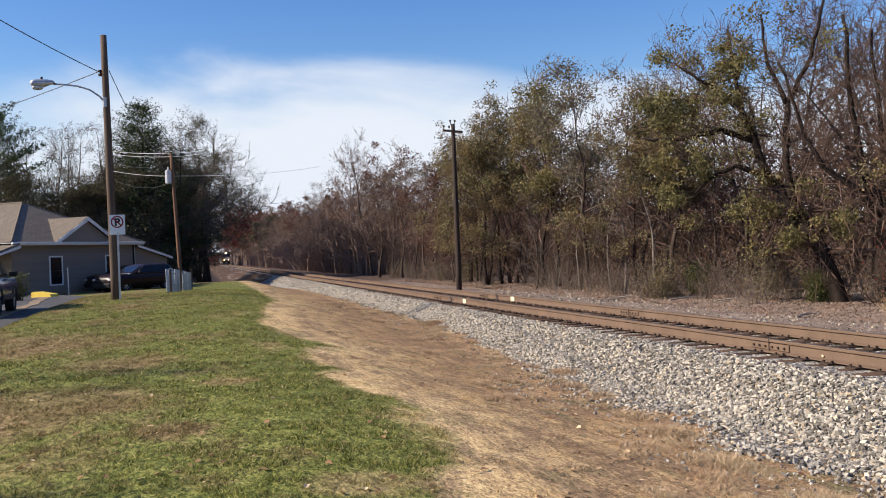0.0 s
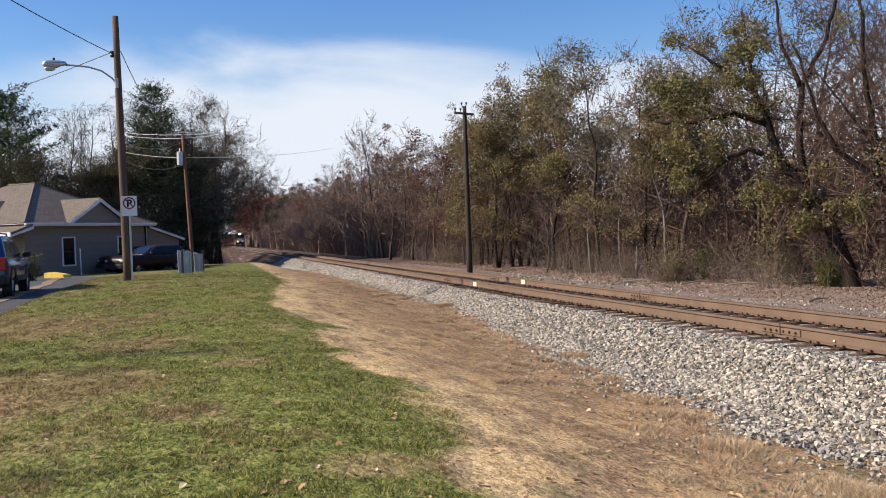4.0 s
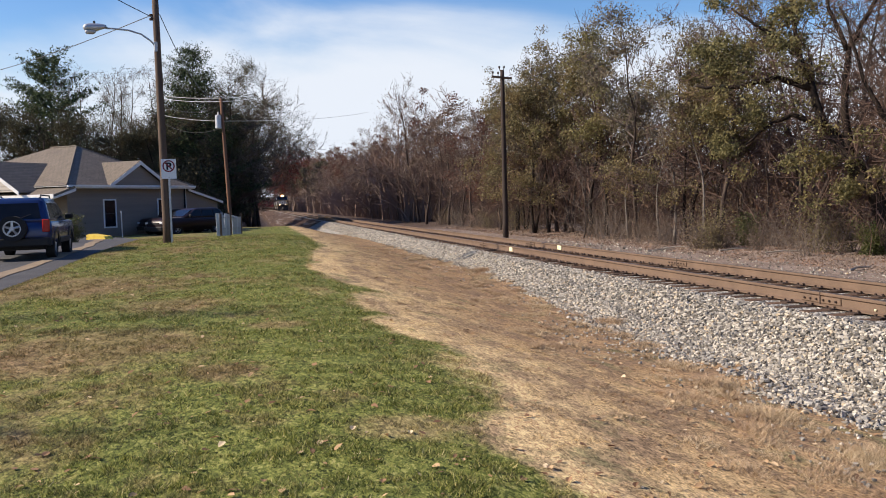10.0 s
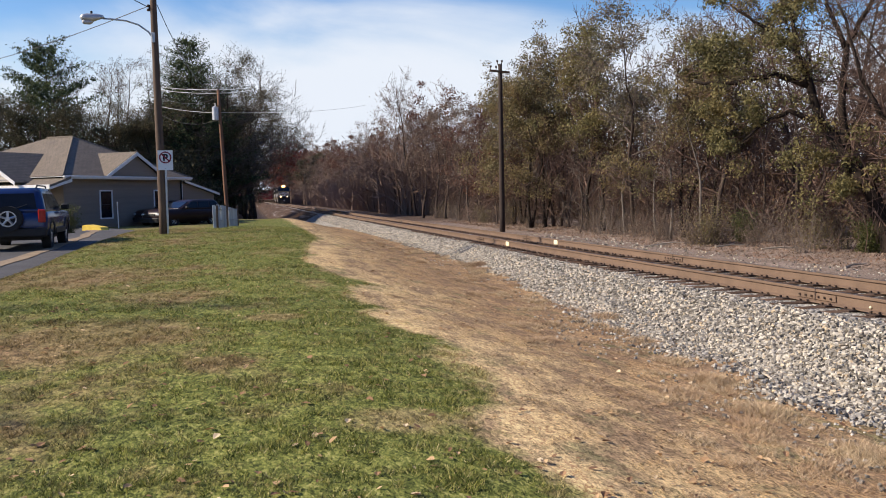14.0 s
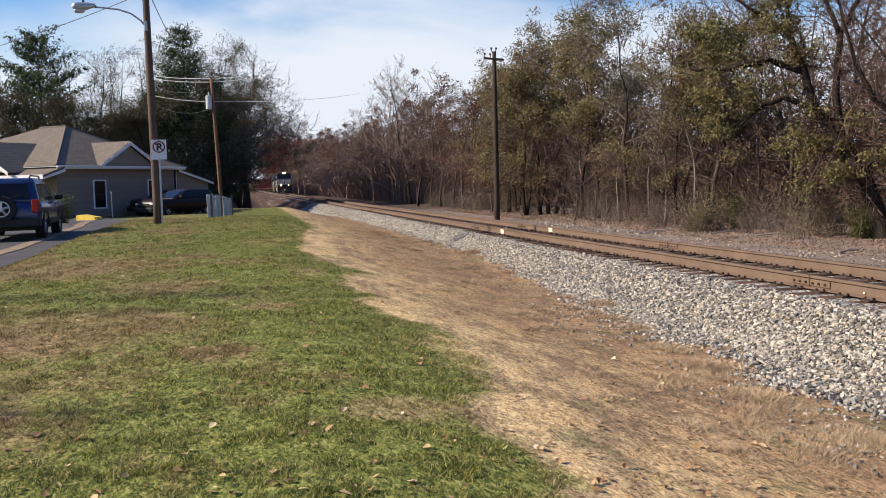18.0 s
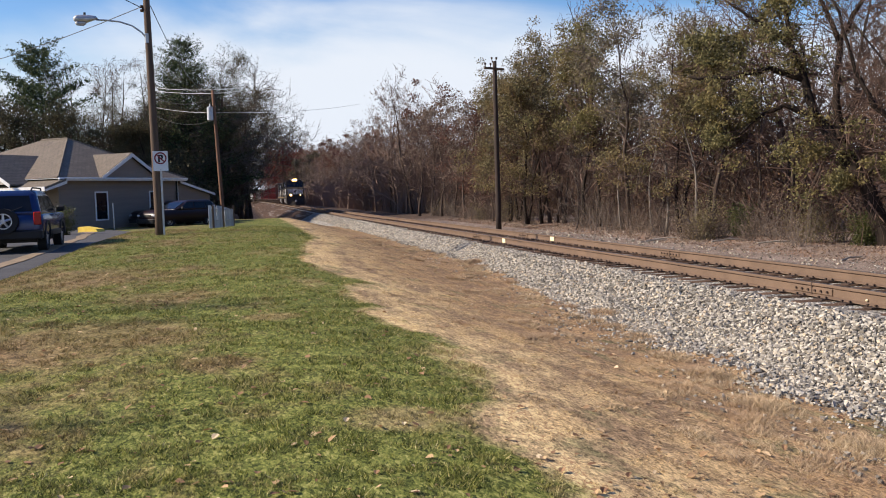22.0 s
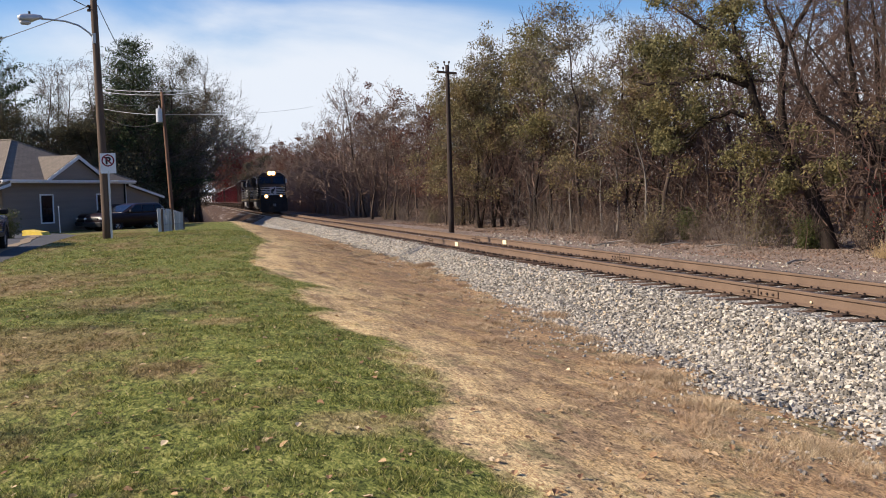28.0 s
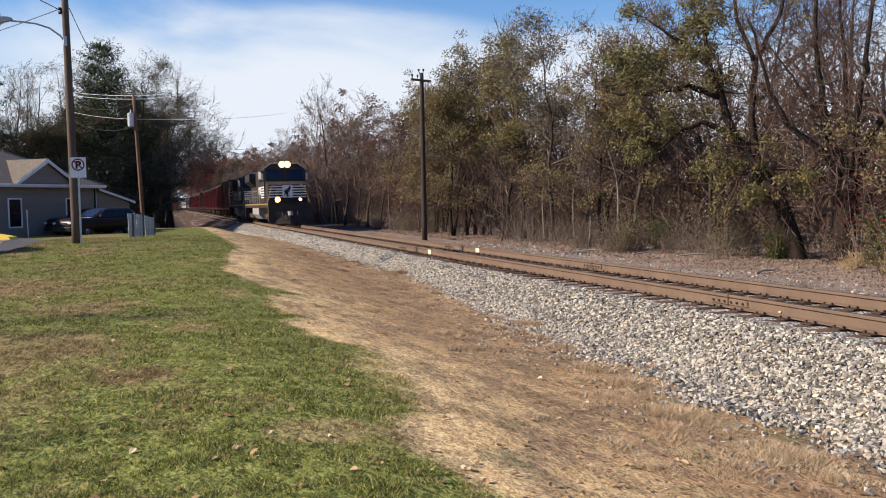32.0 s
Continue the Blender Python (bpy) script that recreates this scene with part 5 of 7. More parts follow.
POLE_WOOD = plain("weathered_pole", (0.125, 0.09, 0.068), (0.072, 0.052, 0.04), 2, 0.9, 0, 0.15, 0.5, 25, stretch=(5, 5, 0.4))
POLE_RED = plain("reddish_pole", (0.20, 0.112, 0.072), (0.11, 0.062, 0.042), 2, 0.9, 0, 0.15, 0.5, 25, stretch=(5, 5, 0.4))
GALV = plain("galvanised_metal", (0.50, 0.51, 0.52), (0.38, 0.39, 0.40), 6, 0.45, 0.6, 0.4, 0.05)
WIRE = plain("wire", (0.05, 0.05, 0.052), (0.03, 0.03, 0.032), 3, 0.6, 0, 0.3, 0)
WIRE_PALE = plain("bare_wire", (0.42, 0.41, 0.40), (0.33, 0.32, 0.31), 3, 0.5, 0.2, 0.3, 0)
FENCE_PAINT = plain("pale_blue_grey_paint", (0.40, 0.43, 0.46), (0.28, 0.30, 0.32), 6, 0.8, 0, 0.2, 0.2, 50, stretch=(3, 3, 0.5), rand=0.18)
WHITE_SIGN = plain("white_sign_face", (0.80, 0.80, 0.79), (0.72, 0.72, 0.71), 9, 0.5)
SIGN_RED = plain("sign_red", (0.22, 0.02, 0.03), (0.17, 0.017, 0.025), 9, 0.5)
SIGN_BLACK = plain("sign_black", (0.015, 0.015, 0.015), None, 9, 0.5, bump=0)
RUBBER = plain("tyre_rubber", (0.022, 0.022, 0.023), (0.014, 0.014, 0.014), 20, 0.85)
ALLOY = plain("alloy_rim", (0.55, 0.55, 0.56), (0.45, 0.45, 0.46), 10, 0.35, 0.7)
BLACK_TRIM = plain("black_plastic", (0.02, 0.02, 0.021), (0.013, 0.013, 0.014), 10, 0.6)
TAIL_RED = plain("red_lens", (0.40, 0.02, 0.015), (0.30, 0.015, 0.01), 15, 0.2)
CLEAR_LENS = plain("clear_lens", (0.55, 0.55, 0.55), (0.4, 0.4, 0.4), 15, 0.15)


def shingles(name, c):
    k = Nodes(name, 0.95, 0.0, 0.15)
    n = k.noise(7, 5, 0.6)
    br = k.node("ShaderNodeTexBrick", Scale=1.0, Mortar_Size=0.012, Brick_Width=0.32, Row_Height=0.14)
    br.inputs["Color1"].default_value = (*[v * 1.12 for v in c], 1)
    br.inputs["Color2"].default_value = (*[v * 0.82 for v in c], 1)
    br.inputs["Mortar"].default_value = (*[v * 0.45 for v in c], 1)
    k.link(k.t.nodes.new("ShaderNodeTexCoord").outputs["Object"], br.inputs["Vector"])
    k.color(k.mix(0.3, br.outputs["Color"], k.ramp(n, [(0.3, tuple(v * 0.7 for v in c)), (0.7, tuple(v * 1.2 for v in c))])))
    k.bump(n, 0.4, 0.02)
    return k.m


ROOF = shingles("tan_shingles", (0.175, 0.147, 0.118))


def paint(name, c, rough=0.25, coat=0.25):
    k = Nodes(name, rough, 0.2 * (coat > 0.2), 0.15 + coat)
    k.color(k.mix(0.5, c, k.ramp(k.noise(3, 4), [(0.3, tuple(v * 0.8 for v in c)), (0.7, tuple(v * 1.15 for v in c))])))
    k.bsdf.inputs["Coat Weight"].default_value = coat
    return k.m


SUV_BLUE = paint("dark_blue_car_paint", (0.012, 0.028, 0.10))
WAGON_PAINT = paint("dark_maroon_car_paint", (0.016, 0.007, 0.008), 0.35, 0.08)


def lapped(wall, a0, a1, z0, z1, face, mat, at, step=0.2):
    """Lap siding boards on a wall that looks along -y of its own space."""
    z = z0
    while z < z1 - 0.02:
        t = min(z + step, z1)
        m = Mesh().add([(a0, face, z), (a1, face, z), (a1, face + 0.016, t + 0.012), (a0, face + 0.016, t + 0.012), (a0, face + 0.03, z), (a1, face + 0.03, z), (a1, face + 0.03, t + 0.012), (a0, face + 0.03, t + 0.012)],
                       [(0, 1, 2, 3), (5, 4, 7, 6), (4, 5, 1, 0), (3, 2, 6, 7), (4, 0, 3, 7), (1, 5, 6, 2)])
        part("siding_board", m, mat, wall)
        z += step


def window_unit(name, parent, a0, a1, z0, z1, face):
    w = part(name, Mesh().box(a0, face + 0.02, z0, a1, face + 0.06, z1), BLACK_TRIM, parent, "narrow dark window with a white frame")
    f = 0.075
    fr = part("window_frame", Mesh().box(a0 - f, face - 0.03, z0 - f, a0, face + 0.05, z1 + f).box(a1, face - 0.03, z0 - f, a1 + f, face + 0.05, z1 + f).box(a0, face - 0.03, z1, a1, face + 0.05, z1 + f).box(a0, face - 0.04, z0 - f, a1, face + 0.05, z0), TRIM, w, "white window frame")
    mid = (z0 + z1) / 2
    part("pane", Mesh().box(a0, face + 0.004, z0, a1, face + 0.016, mid - 0.02), GLASS_DARK, w)
    part("pane", Mesh().box(a0, face + 0.004, mid + 0.02, a1, face + 0.016, z1), GLASS_DARK, w)
    part("meeting_rail", Mesh().box(a0, face - 0.004, mid - 0.02, a1, face + 0.018, mid + 0.02), BLACK_TRIM, w)


def build_house():
    h = thing("house", "single-storey house with grey-brown lap siding and a tan shingled hip roof", "house", pose(-9.5, 51.1, 0.3, 0, 0, 56))
    A, B, E = 9.7, 11.5, 2.76
    wall = part("side_wall", Mesh().box(0, 0.03, -0.3, A, 0.2, E), SIDING, h, "shaded grey-brown side wall")
    lapped(wall, 0.1, A - 0.1, 0.12, E - 0.08, 0.0, SIDING, None)
    part("corner_board", Mesh().box(-0.02, -0.012, -0.1, 0.1, 0.2, E), SIDING, wall)
    part("corner_board", Mesh().box(A - 0.1, -0.012, -0.1, A + 0.02, 0.2, E), TRIM, wall, "white corner board")
    window_unit("window", wall, 2.65, 3.5, 0.5, 1.95, -0.005)
    window_unit("window", wall, 7.1, 7.95, 0.5, 1.95, -0.005)
    front = part("front_wall", Mesh().box(0.0, 0.2, -0.3, 0.17, B, E), SIDING, h)
    for i in range(13):
        part("siding_board", Mesh().box(-0.016, 0.2, 0.12 + i * 0.2, 0.0, B, 0.29 + i * 0.2), SIDING, front)
    part("back_wall", Mesh().box(A - 0.17, 0.2, -0.3, A, B, E), SIDING, h)
    part("far_wall", Mesh().box(0.17, B - 0.17, -0.3, A - 0.17, B, E), SIDING, h)
    # lean-to at the far end
    L = 12.9
    lean = part("lean_to", Mesh().prism([(A + 0.02, -0.3), (L, -0.3), (L, 1.75), (A + 0.02, 2.5)], "y", 0.03, 4.5), SIDING, h, "low lean-to with matching siding")
    part("lean_to_roof", Mesh().prism([(A + 0.03, 2.53), (L + 0.3, 1.74), (L + 0.3, 1.86), (A + 0.03, 2.66)], "y", -0.2, 4.6), ROOF, lean)
    part("fascia", Mesh().prism([(A + 0.03, 2.46), (L + 0.3, 1.67), (L + 0.3, 1.80), (A + 0.03, 2.60)], "y", -0.24, -0.204), TRIM, lean, "white sloping fascia")
    for i in range(9):
        z0 = 0.1 + 0.2 * i
        x1 = L if z0 < 1.6 else A + 0.02 + (2.5 - z0 - 0.2) / 0.75 * (L - A)
        if x1 > A + 0.3:
            part("siding_board", Mesh().box(A + 0.1, 0.0, z0, x1, 0.03, z0 + 0.18), SIDING, lean)
    # hip roof
    o = 0.4
    P = [(-o, -o, E), (A + o, -o, E), (A + o, B + o, E), (-o, B + o, E), (5.4, 4.4, 5.25), (5.4, 6.4, 5.25)]
    roof = part("roof", Mesh().add(P, [(0, 1, 4), (1, 2, 5, 4), (2, 3, 5), (3, 0, 4, 5)]), ROOF, h, "tan asphalt shingle hip roof")
    part("soffit", Mesh().box(-o + 0.02, -o + 0.02, E - 0.05, A + o - 0.02, B + o - 0.02, E - 0.02), TRIM, roof)
    part("fascia", Mesh().box(-o, -o - 0.025, E - 0.16, A + o, -o, E + 0.02), TRIM, roof, "pale fascia board")
    part("gutter", Mesh().box(-o, -o - 0.11, E - 0.09, A + o, -o - 0.027, E + 0.0), TRIM, roof)
    part("ridge_cap", Mesh().tube([(5.4, 4.4, 5.26), (5.4, 6.4, 5.26)], 0.07, 6).tube([(-o, -o, E + 0.02), (5.4, 4.4, 5.26)], 0.05, 5).tube([(A + o, -o, E + 0.02), (5.4, 4.4, 5.26)], 0.05, 5), ROOF, roof)
    part("vent_pipe", Mesh().tube([(4.3, 5.8, 5.1), (4.3, 5.8, 5.6)], 0.04, 8), DARK_IRON, roof)
    part("vent_pipe", Mesh().tube([(2.1, 7.2, 3.8), (2.1, 7.2, 4.2)], 0.05, 8).box(2.0, 7.1, 4.16, 2.2, 7.3, 4.3), TRIM, roof)
    # side gable
    g0, g1, gm, gz = 2.8, 7.6, 5.2, 4.12
    gb = part("side_gable", Mesh().add([(g0 + 0.25, -0.28, E + 0.04), (g1 - 0.25, -0.28, E + 0.04), (gm, -0.28, gz - 0.12), (gm, 3.0, gz - 0.12), (g0 + 0.25, 1.0, E + 0.04), (g1 - 0.25, 1.0, E + 0.04)], [(0, 1, 2), (0, 2, 3, 4), (1, 5, 3, 2), (0, 4, 5, 1), (4, 3, 5)]), SIDING, h, "small gable with dark siding and pale rakes")
    for s, e in ((g0, -1), (g1, 1)):
        part("gable_roof", Mesh().add([(s - 0.1 * -e, -0.45, E), (gm, -0.45, gz), (gm, 3.3, gz), (s - 0.1 * -e, 0.5, E), (s - 0.1 * -e, -0.45, E + 0.07), (gm, -0.45, gz + 0.08), (gm, 3.3, gz + 0.08), (s - 0.1 * -e, 0.5, E + 0.07)], [(0, 1, 2, 3), (4, 7, 6, 5), (0, 4, 5, 1), (1, 5, 6, 2), (2, 6, 7, 3), (3, 7, 4, 0)]), ROOF, gb)
        part("rake", Mesh().add([(s + 0.1 * e, -0.49, E - 0.14), (gm, -0.49, gz - 0.16), (gm, -0.49, gz + 0.05), (s + 0.1 * e, -0.49, E + 0.05), (s + 0.1 * e, -0.455, E - 0.14), (gm, -0.455, gz - 0.16), (gm, -0.455, gz + 0.05), (s + 0.1 * e, -0.455, E + 0.05)], [(0, 1, 2, 3), (5, 4, 7, 6), (4, 5, 1, 0), (3, 2, 6, 7), (4, 0, 3, 7), (1, 5, 6, 2)]), TRIM, gb, "white rake board")
    # porch along the front
    por = part("porch_roof", Mesh().prism([(-1.5, 2.18), (-0.02, 2.62), (-0.02, 2.72), (-1.5, 2.28)], "y", -0.6, B), ROOF, h, "low porch roof with a white fascia")
    part("fascia", Mesh().box(-1.55, -0.62, 2.08, -1.51, B, 2.3), TRIM, por, "white porch fascia")
    part("fascia", Mesh().prism([(-1.5, 2.06), (-0.02, 2.45), (-0.02, 2.6), (-1.5, 2.17)], "y", -0.65, -0.61), TRIM, por)
    for b in (-0.4, 2.2, 5.0, 8.0):
        part("porch_post", Mesh().box(-1.42, b, -0.1, -1.3, b + 0.12, 2.16, bevel=0.01), TRIM, por)
    p0, p1, pm, pz = 1.7, 6.5, 4.1, 4.08
    pg = part("porch_gable", Mesh().add([(-1.45, p0, 2.5), (-1.45, p1, 2.5), (-1.45, pm, pz - 0.15), (2.5, pm, pz - 0.15), (0.3, p0, 2.5), (0.3, p1, 2.5)], [(0, 1, 2), (0, 2, 3, 4), (1, 5, 3, 2), (0, 4, 5, 1), (4, 3, 5)]), SIDING_SUNLIT, h, "front gable in siding coloured as sunlit, with white rakes")
    for i in range(6):
        z = 2.6 + i * 0.2
        w = (pz - 0.2 - z) / (pz - 2.65) * 2.3
        if w > 0.2:
            part("siding_board", Mesh().box(-1.475, pm - w, z, -1.452, pm + w, z + 0.17), SIDING_SUNLIT, pg)
    part("gable_vent", Mesh().box(-1.5, pm - 0.35, 2.95, -1.477, pm + 0.35, 3.3), TRIM, pg)
    for s, e in ((p0, -1), (p1, 1)):
        q = s + 0.25 * e
        part("gable_roof", Mesh().add([(-1.75, q, 2.42), (-1.75, pm, pz), (3.0, pm, pz), (0.8, q, 2.42), (-1.75, q, 2.49), (-1.75, pm, pz + 0.08), (3.0, pm, pz + 0.08), (0.8, q, 2.49)], [(0, 1, 2, 3), (4, 7, 6, 5), (0, 4, 5, 1), (1, 5, 6, 2), (2, 6, 7, 3), (3, 7, 4, 0)]), ROOF, pg)
        part("rake", Mesh().add([(-1.79, q, 2.28), (-1.79, pm, pz - 0.16), (-1.79, pm, pz + 0.06), (-1.79, q, 2.48), (-1.755, q, 2.28), (-1.755, pm, pz - 0.16), (-1.755, pm, pz + 0.06), (-1.755, q, 2.48)], [(0, 1, 2, 3), (5, 4, 7, 6), (4, 5, 1, 0), (3, 2, 6, 7), (4, 0, 3, 7), (1, 5, 6, 2)]), TRIM, pg, "white rake board")
    part("front_door", Mesh().box(-0.05, 3.6, 0.0, -0.018, 4.5, 2.05, bevel=0.01), TRIM, h)
    for b0 in (1.0, 6.4, 8.6):
        w = part("window", Mesh().box(-0.04, b0, 0.7, -0.018, b0 + 0.9, 2.0), GLASS_DARK, h)
        part("window_frame", Mesh().box(-0.07, b0 - 0.07, 0.63, -0.017, b0, 2.07).box(-0.07, b0 + 0.9, 0.63, -0.017, b0 + 0.97, 2.07).box(-0.07, b0, 2.0, -0.017, b0 + 0.9, 2.07).box(-0.07, b0, 0.63, -0.017, b0 + 0.9, 0.7), TRIM, w)
    part("downpipe", Mesh().box(A - 0.2, -0.09, 0.0, A - 0.13, -0.015, 2.66), BLACK_TRIM, h, "dark downpipe")


def strip(name, left, right, y0, y1, lift, mat, label, category, step=0.8):
    """A ribbon of paving on the ground, as a thin slab."""
    ys = [y0 + (y1 - y0) * i / int((y1 - y0) / step) for i in range(int((y1 - y0) / step) + 1)]
    v = []
    for y in ys:
        a, b = left(y), right(y)
        for x in (a, (a * 2 + b) / 3, (a + b * 2) / 3, b):
            v.append((x, y, piece(LOT, y) + lift))
        v.append((b, y, piece(LOT, y) - 0.25))
        v.append((a, y, piece(LOT, y) - 0.25))
    f = []
    for i in range(len(ys) - 1):
        o = i * 6
        for k in range(6):
            f.append((o + k, o + (k + 1) % 6, o + 6 + (k + 1) % 6, o + 6 + k))
    ob = new(name, Mesh().add(v, f).data(name, mat))
    return tagged(ob, label, category, kind="structure")


def path_right(y):
    return piece([(4, -4.9), (14, -4.75), (20, -4.55), (28, -4.35), (36, -4.35), (42, -5.0), (47, -6.6)], y) + 0.05 * math.sin(y * 1.3)


def path_left(y):
    return piece([(4, -5.75), (14, -5.55), (20, -5.3), (26, -5.15), (34, -5.5), (42, -6.4), (47, -7.6)], y) + 0.04 * math.sin(y * 1.9 + 1)


def build_drive():
    strip("pavement", path_left, path_right, 4, 46.5, 0.05, ASPHALT, "narrow dark asphalt path beside the lawn", "path")
    strip("dirt_strip", lambda y: path_left(y) - 0.36 - 0.035 * math.sin(y * 0.9), path_left, 4, 46.5, 0.065, KERB_DIRT, "strip of leaf-strewn dirt along the kerb", "verge")
    strip("parking_lot", lambda y: -45.0, lambda y: path_left(y) - 0.3, 4, 49.5, 0.042, ASPHALT, "grey asphalt parking lot in front of the house", "parking lot", 2.2)
    k = thing("kerb_block", "yellow painted concrete kerb end on the lot", "kerb", pose(-6.95, 44.4, 0.36, 0, 0, -28))
    part("block", Mesh().prism([(-0.5, 0), (0.55, 0), (0.45, 0.15), (-0.32, 0.27), (-0.5, 0.24)], "y", -0.28, 0.28), YELLOW, k)
    part("base", Mesh().box(-0.56, -0.31, -0.12, 0.62, 0.31, 0.0, bevel=0.02), CONCRETE, k)
    p = thing("pipe_post", "thin pale pipe post standing by the lot", "post", pose(-6.75, 50.5, 0.33))
    part("pipe", Mesh().tube([(0, 0, -0.2), (-0.02, 0, 1.3)], 0.03, 8), GALV, p)
    part("cap", Mesh().disc((-0.02, 0, 1.3), (0, 0, 1), 0.036, 0.04, 8), GALV, p)


def ring(hw, y0, y1, z, c, n=5):
    pts = []
    c = min(c, hw * 0.9, (y1 - y0) * 0.45)
    for cx, cy, a0 in ((hw - c, y1 - c, 0), (-hw + c, y1 - c, 90), (-hw + c, y0 + c, 180), (hw - c, y0 + c, 270)):
        for i in range(n):
            a = radians(a0 + 90 * i / (n - 1))
            pts.append((cx + c * math.cos(a), cy + c * math.sin(a), z))
    return pts


def loft(levels):
    """A rounded body through level rings (z, half width, back, front, corner)."""
    m = Mesh()
    rings = [ring(hw, a, b, z, c) for z, hw, a, b, c in levels]
    n = len(rings[0])
    v = [p for r in rings for p in r]
    f = [(i * n + k, i * n + (k + 1) % n, (i + 1) * n + (k + 1) % n, (i + 1) * n + k) for i in range(len(rings) - 1) for k in range(n)]
    f += [tuple(range(n - 1, -1, -1)), tuple(range(len(v) - n, len(v)))]
    return m.add(v, f)


def road_wheel(parent, x, y, r, out, width=0.22):
    w = part("wheel", Mesh().disc((x, y, r), (1, 0, 0), r, width, 28, r * 0.62), RUBBER, parent, "black tyre", soft=False)
    rim = part("rim", Mesh().disc((x + out * width * 0.22, y, r), (1, 0, 0), r * 0.66, width * 0.4, 24, r * 0.56), ALLOY, w, "silver alloy rim")
    part("brake", Mesh().disc((x - out * 0.02, y, r), (1, 0, 0), r * 0.6, width * 0.4, 18), BLACK_TRIM, w)
    sp = Mesh().disc((x + out * width * 0.36, y, r), (1, 0, 0), r * 0.17, 0.05, 12)
    for k in range(5):
        a = TAU * k / 5 + 0.3
        sp.tube([(x + out * width * 0.36, y + math.cos(a) * r * 0.1, r + math.sin(a) * r * 0.1), (x + out * width * 0.33, y + math.cos(a) * r * 0.6, r + math.sin(a) * r * 0.6)], r * 0.085, 5)
    part("spokes", sp, ALLOY, w)


def build_suv():
    c = thing("suv", "dark blue off-road car parked with a spare wheel on its tailgate", "car", pose(-6.22, 26.1, piece(LOT, 27.0) + 0.045, 0, 0, 2.5) @ Matrix.Diagonal((1.02, 1.0, 0.95, 1.0)))
    part("body", loft([(0.36, 0.80, 0.10, 4.15, 0.15), (0.46, 0.88, 0.0, 4.28, 0.2), (0.62, 0.905, -0.02, 4.32, 0.2), (0.86, 0.91, 0.0, 4.28, 0.22), (1.02, 0.885, 0.02, 4.20, 0.25), (1.06, 0.85, 0.05, 4.0, 0.28)]), SUV_BLUE, c, soft=True)
    cab = part("cabin", loft([(1.02, 0.855, 0.03, 3.05, 0.16), (1.12, 0.845, 0.04, 2.95, 0.16), (1.60, 0.735, 0.20, 2.25, 0.18), (1.70, 0.69, 0.28, 2.08, 0.2), (1.735, 0.60, 0.42, 1.9, 0.25)]), SUV_BLUE, c, soft=True)
    part("rear_window", Mesh().add([(-0.66, 0.035, 1.14), (0.66, 0.035, 1.14), (0.58, 0.19, 1.58), (-0.58, 0.19, 1.58), (-0.66, 0.075, 1.14), (0.66, 0.075, 1.14), (0.58, 0.23, 1.58), (-0.58, 0.23, 1.58)], [(0, 1, 2, 3), (5, 4, 7, 6), (4, 5, 1, 0), (3, 2, 6, 7), (4, 0, 3, 7), (1, 5, 6, 2)]), GLASS_DARK, cab)
    for s in (-1, 1):
        for y0, y1, t0, t1 in ((0.30, 0.98, 0.45, 1.0), (1.06, 1.85, 1.06, 1.78), (1.93, 2.78, 1.86, 2.18)):
            part("side_window", Mesh().add([(s * 0.852, y0, 1.13), (s * 0.852, y1, 1.13), (s * 0.752, t1, 1.57), (s * 0.752, t0, 1.57), (s * 0.82, y0, 1.13), (s * 0.82, y1, 1.13), (s * 0.72, t1, 1.57), (s * 0.72, t0, 1.57)], [(0, 1, 2, 3), (5, 4, 7, 6), (4, 5, 1, 0), (3, 2, 6, 7), (4, 0, 3, 7), (1, 5, 6, 2)]), GLASS_DARK, cab)
        part("roof_rail", Mesh().tube([(s * 0.60, 0.42, 1.73), (s * 0.61, 0.55, 1.80), (s * 0.61, 1.8, 1.80), (s * 0.60, 1.95, 1.73)], 0.022, 6), BLACK_TRIM, c)
        part("tail_light", Mesh().box(s * 0.78 - 0.09, -0.045, 0.76, s * 0.78 + 0.09, 0.06, 1.12, bevel=0.02), TAIL_RED, c, "red tail light")
        part("wing_mirror", Mesh().box(s * 1.0 - 0.11, 2.52, 1.10, s * 1.0 + 0.11, 2.66, 1.28, bevel=0.04), BLACK_TRIM, c)
        part("headlight", Mesh().disc((s * 0.62, 4.25, 0.84), (0, 1, 0), 0.12, 0.1, 14), CLEAR_LENS, c)
        for y in (0.78, 3.43):
            road_wheel(c, s * 0.78, y, 0.36, s)
            part("wheel_arch", Mesh().add([(s * 0.925, y + math.cos(radians(a)) * rr, 0.38 + math.sin(radians(a)) * rr) for rr in (0.40, 0.50) for a in range(0, 181, 20)] + [(s * 0.80, y + math.cos(radians(a)) * rr, 0.38 + math.sin(radians(a)) * rr) for rr in (0.40, 0.50) for a in range(0, 181, 20)],
                                          [(i, i + 1, i + 11, i + 10) for i in range(9)] + [(i + 20, i + 30, i + 31, i + 21) for i in range(9)] + [(i + 10, i + 11, i + 31, i + 30) for i in range(9)] + [(i, i + 20, i + 21, i + 1) for i in range(9)]), BLACK_TRIM, c)
        part("side_cladding", Mesh().box(s * 0.915 - 0.02, 1.3, 0.42, s * 0.915 + 0.02, 2.9, 0.58, bevel=0.015), BLACK_TRIM, c)
    part("rear_bumper", loft([(0.36, 0.84, -0.12, 0.3, 0.1), (0.40, 0.89, -0.16, 0.32, 0.12), (0.58, 0.89, -0.16, 0.32, 0.12), (0.62, 0.86, -0.10, 0.3, 0.1)]), BLACK_TRIM, c)
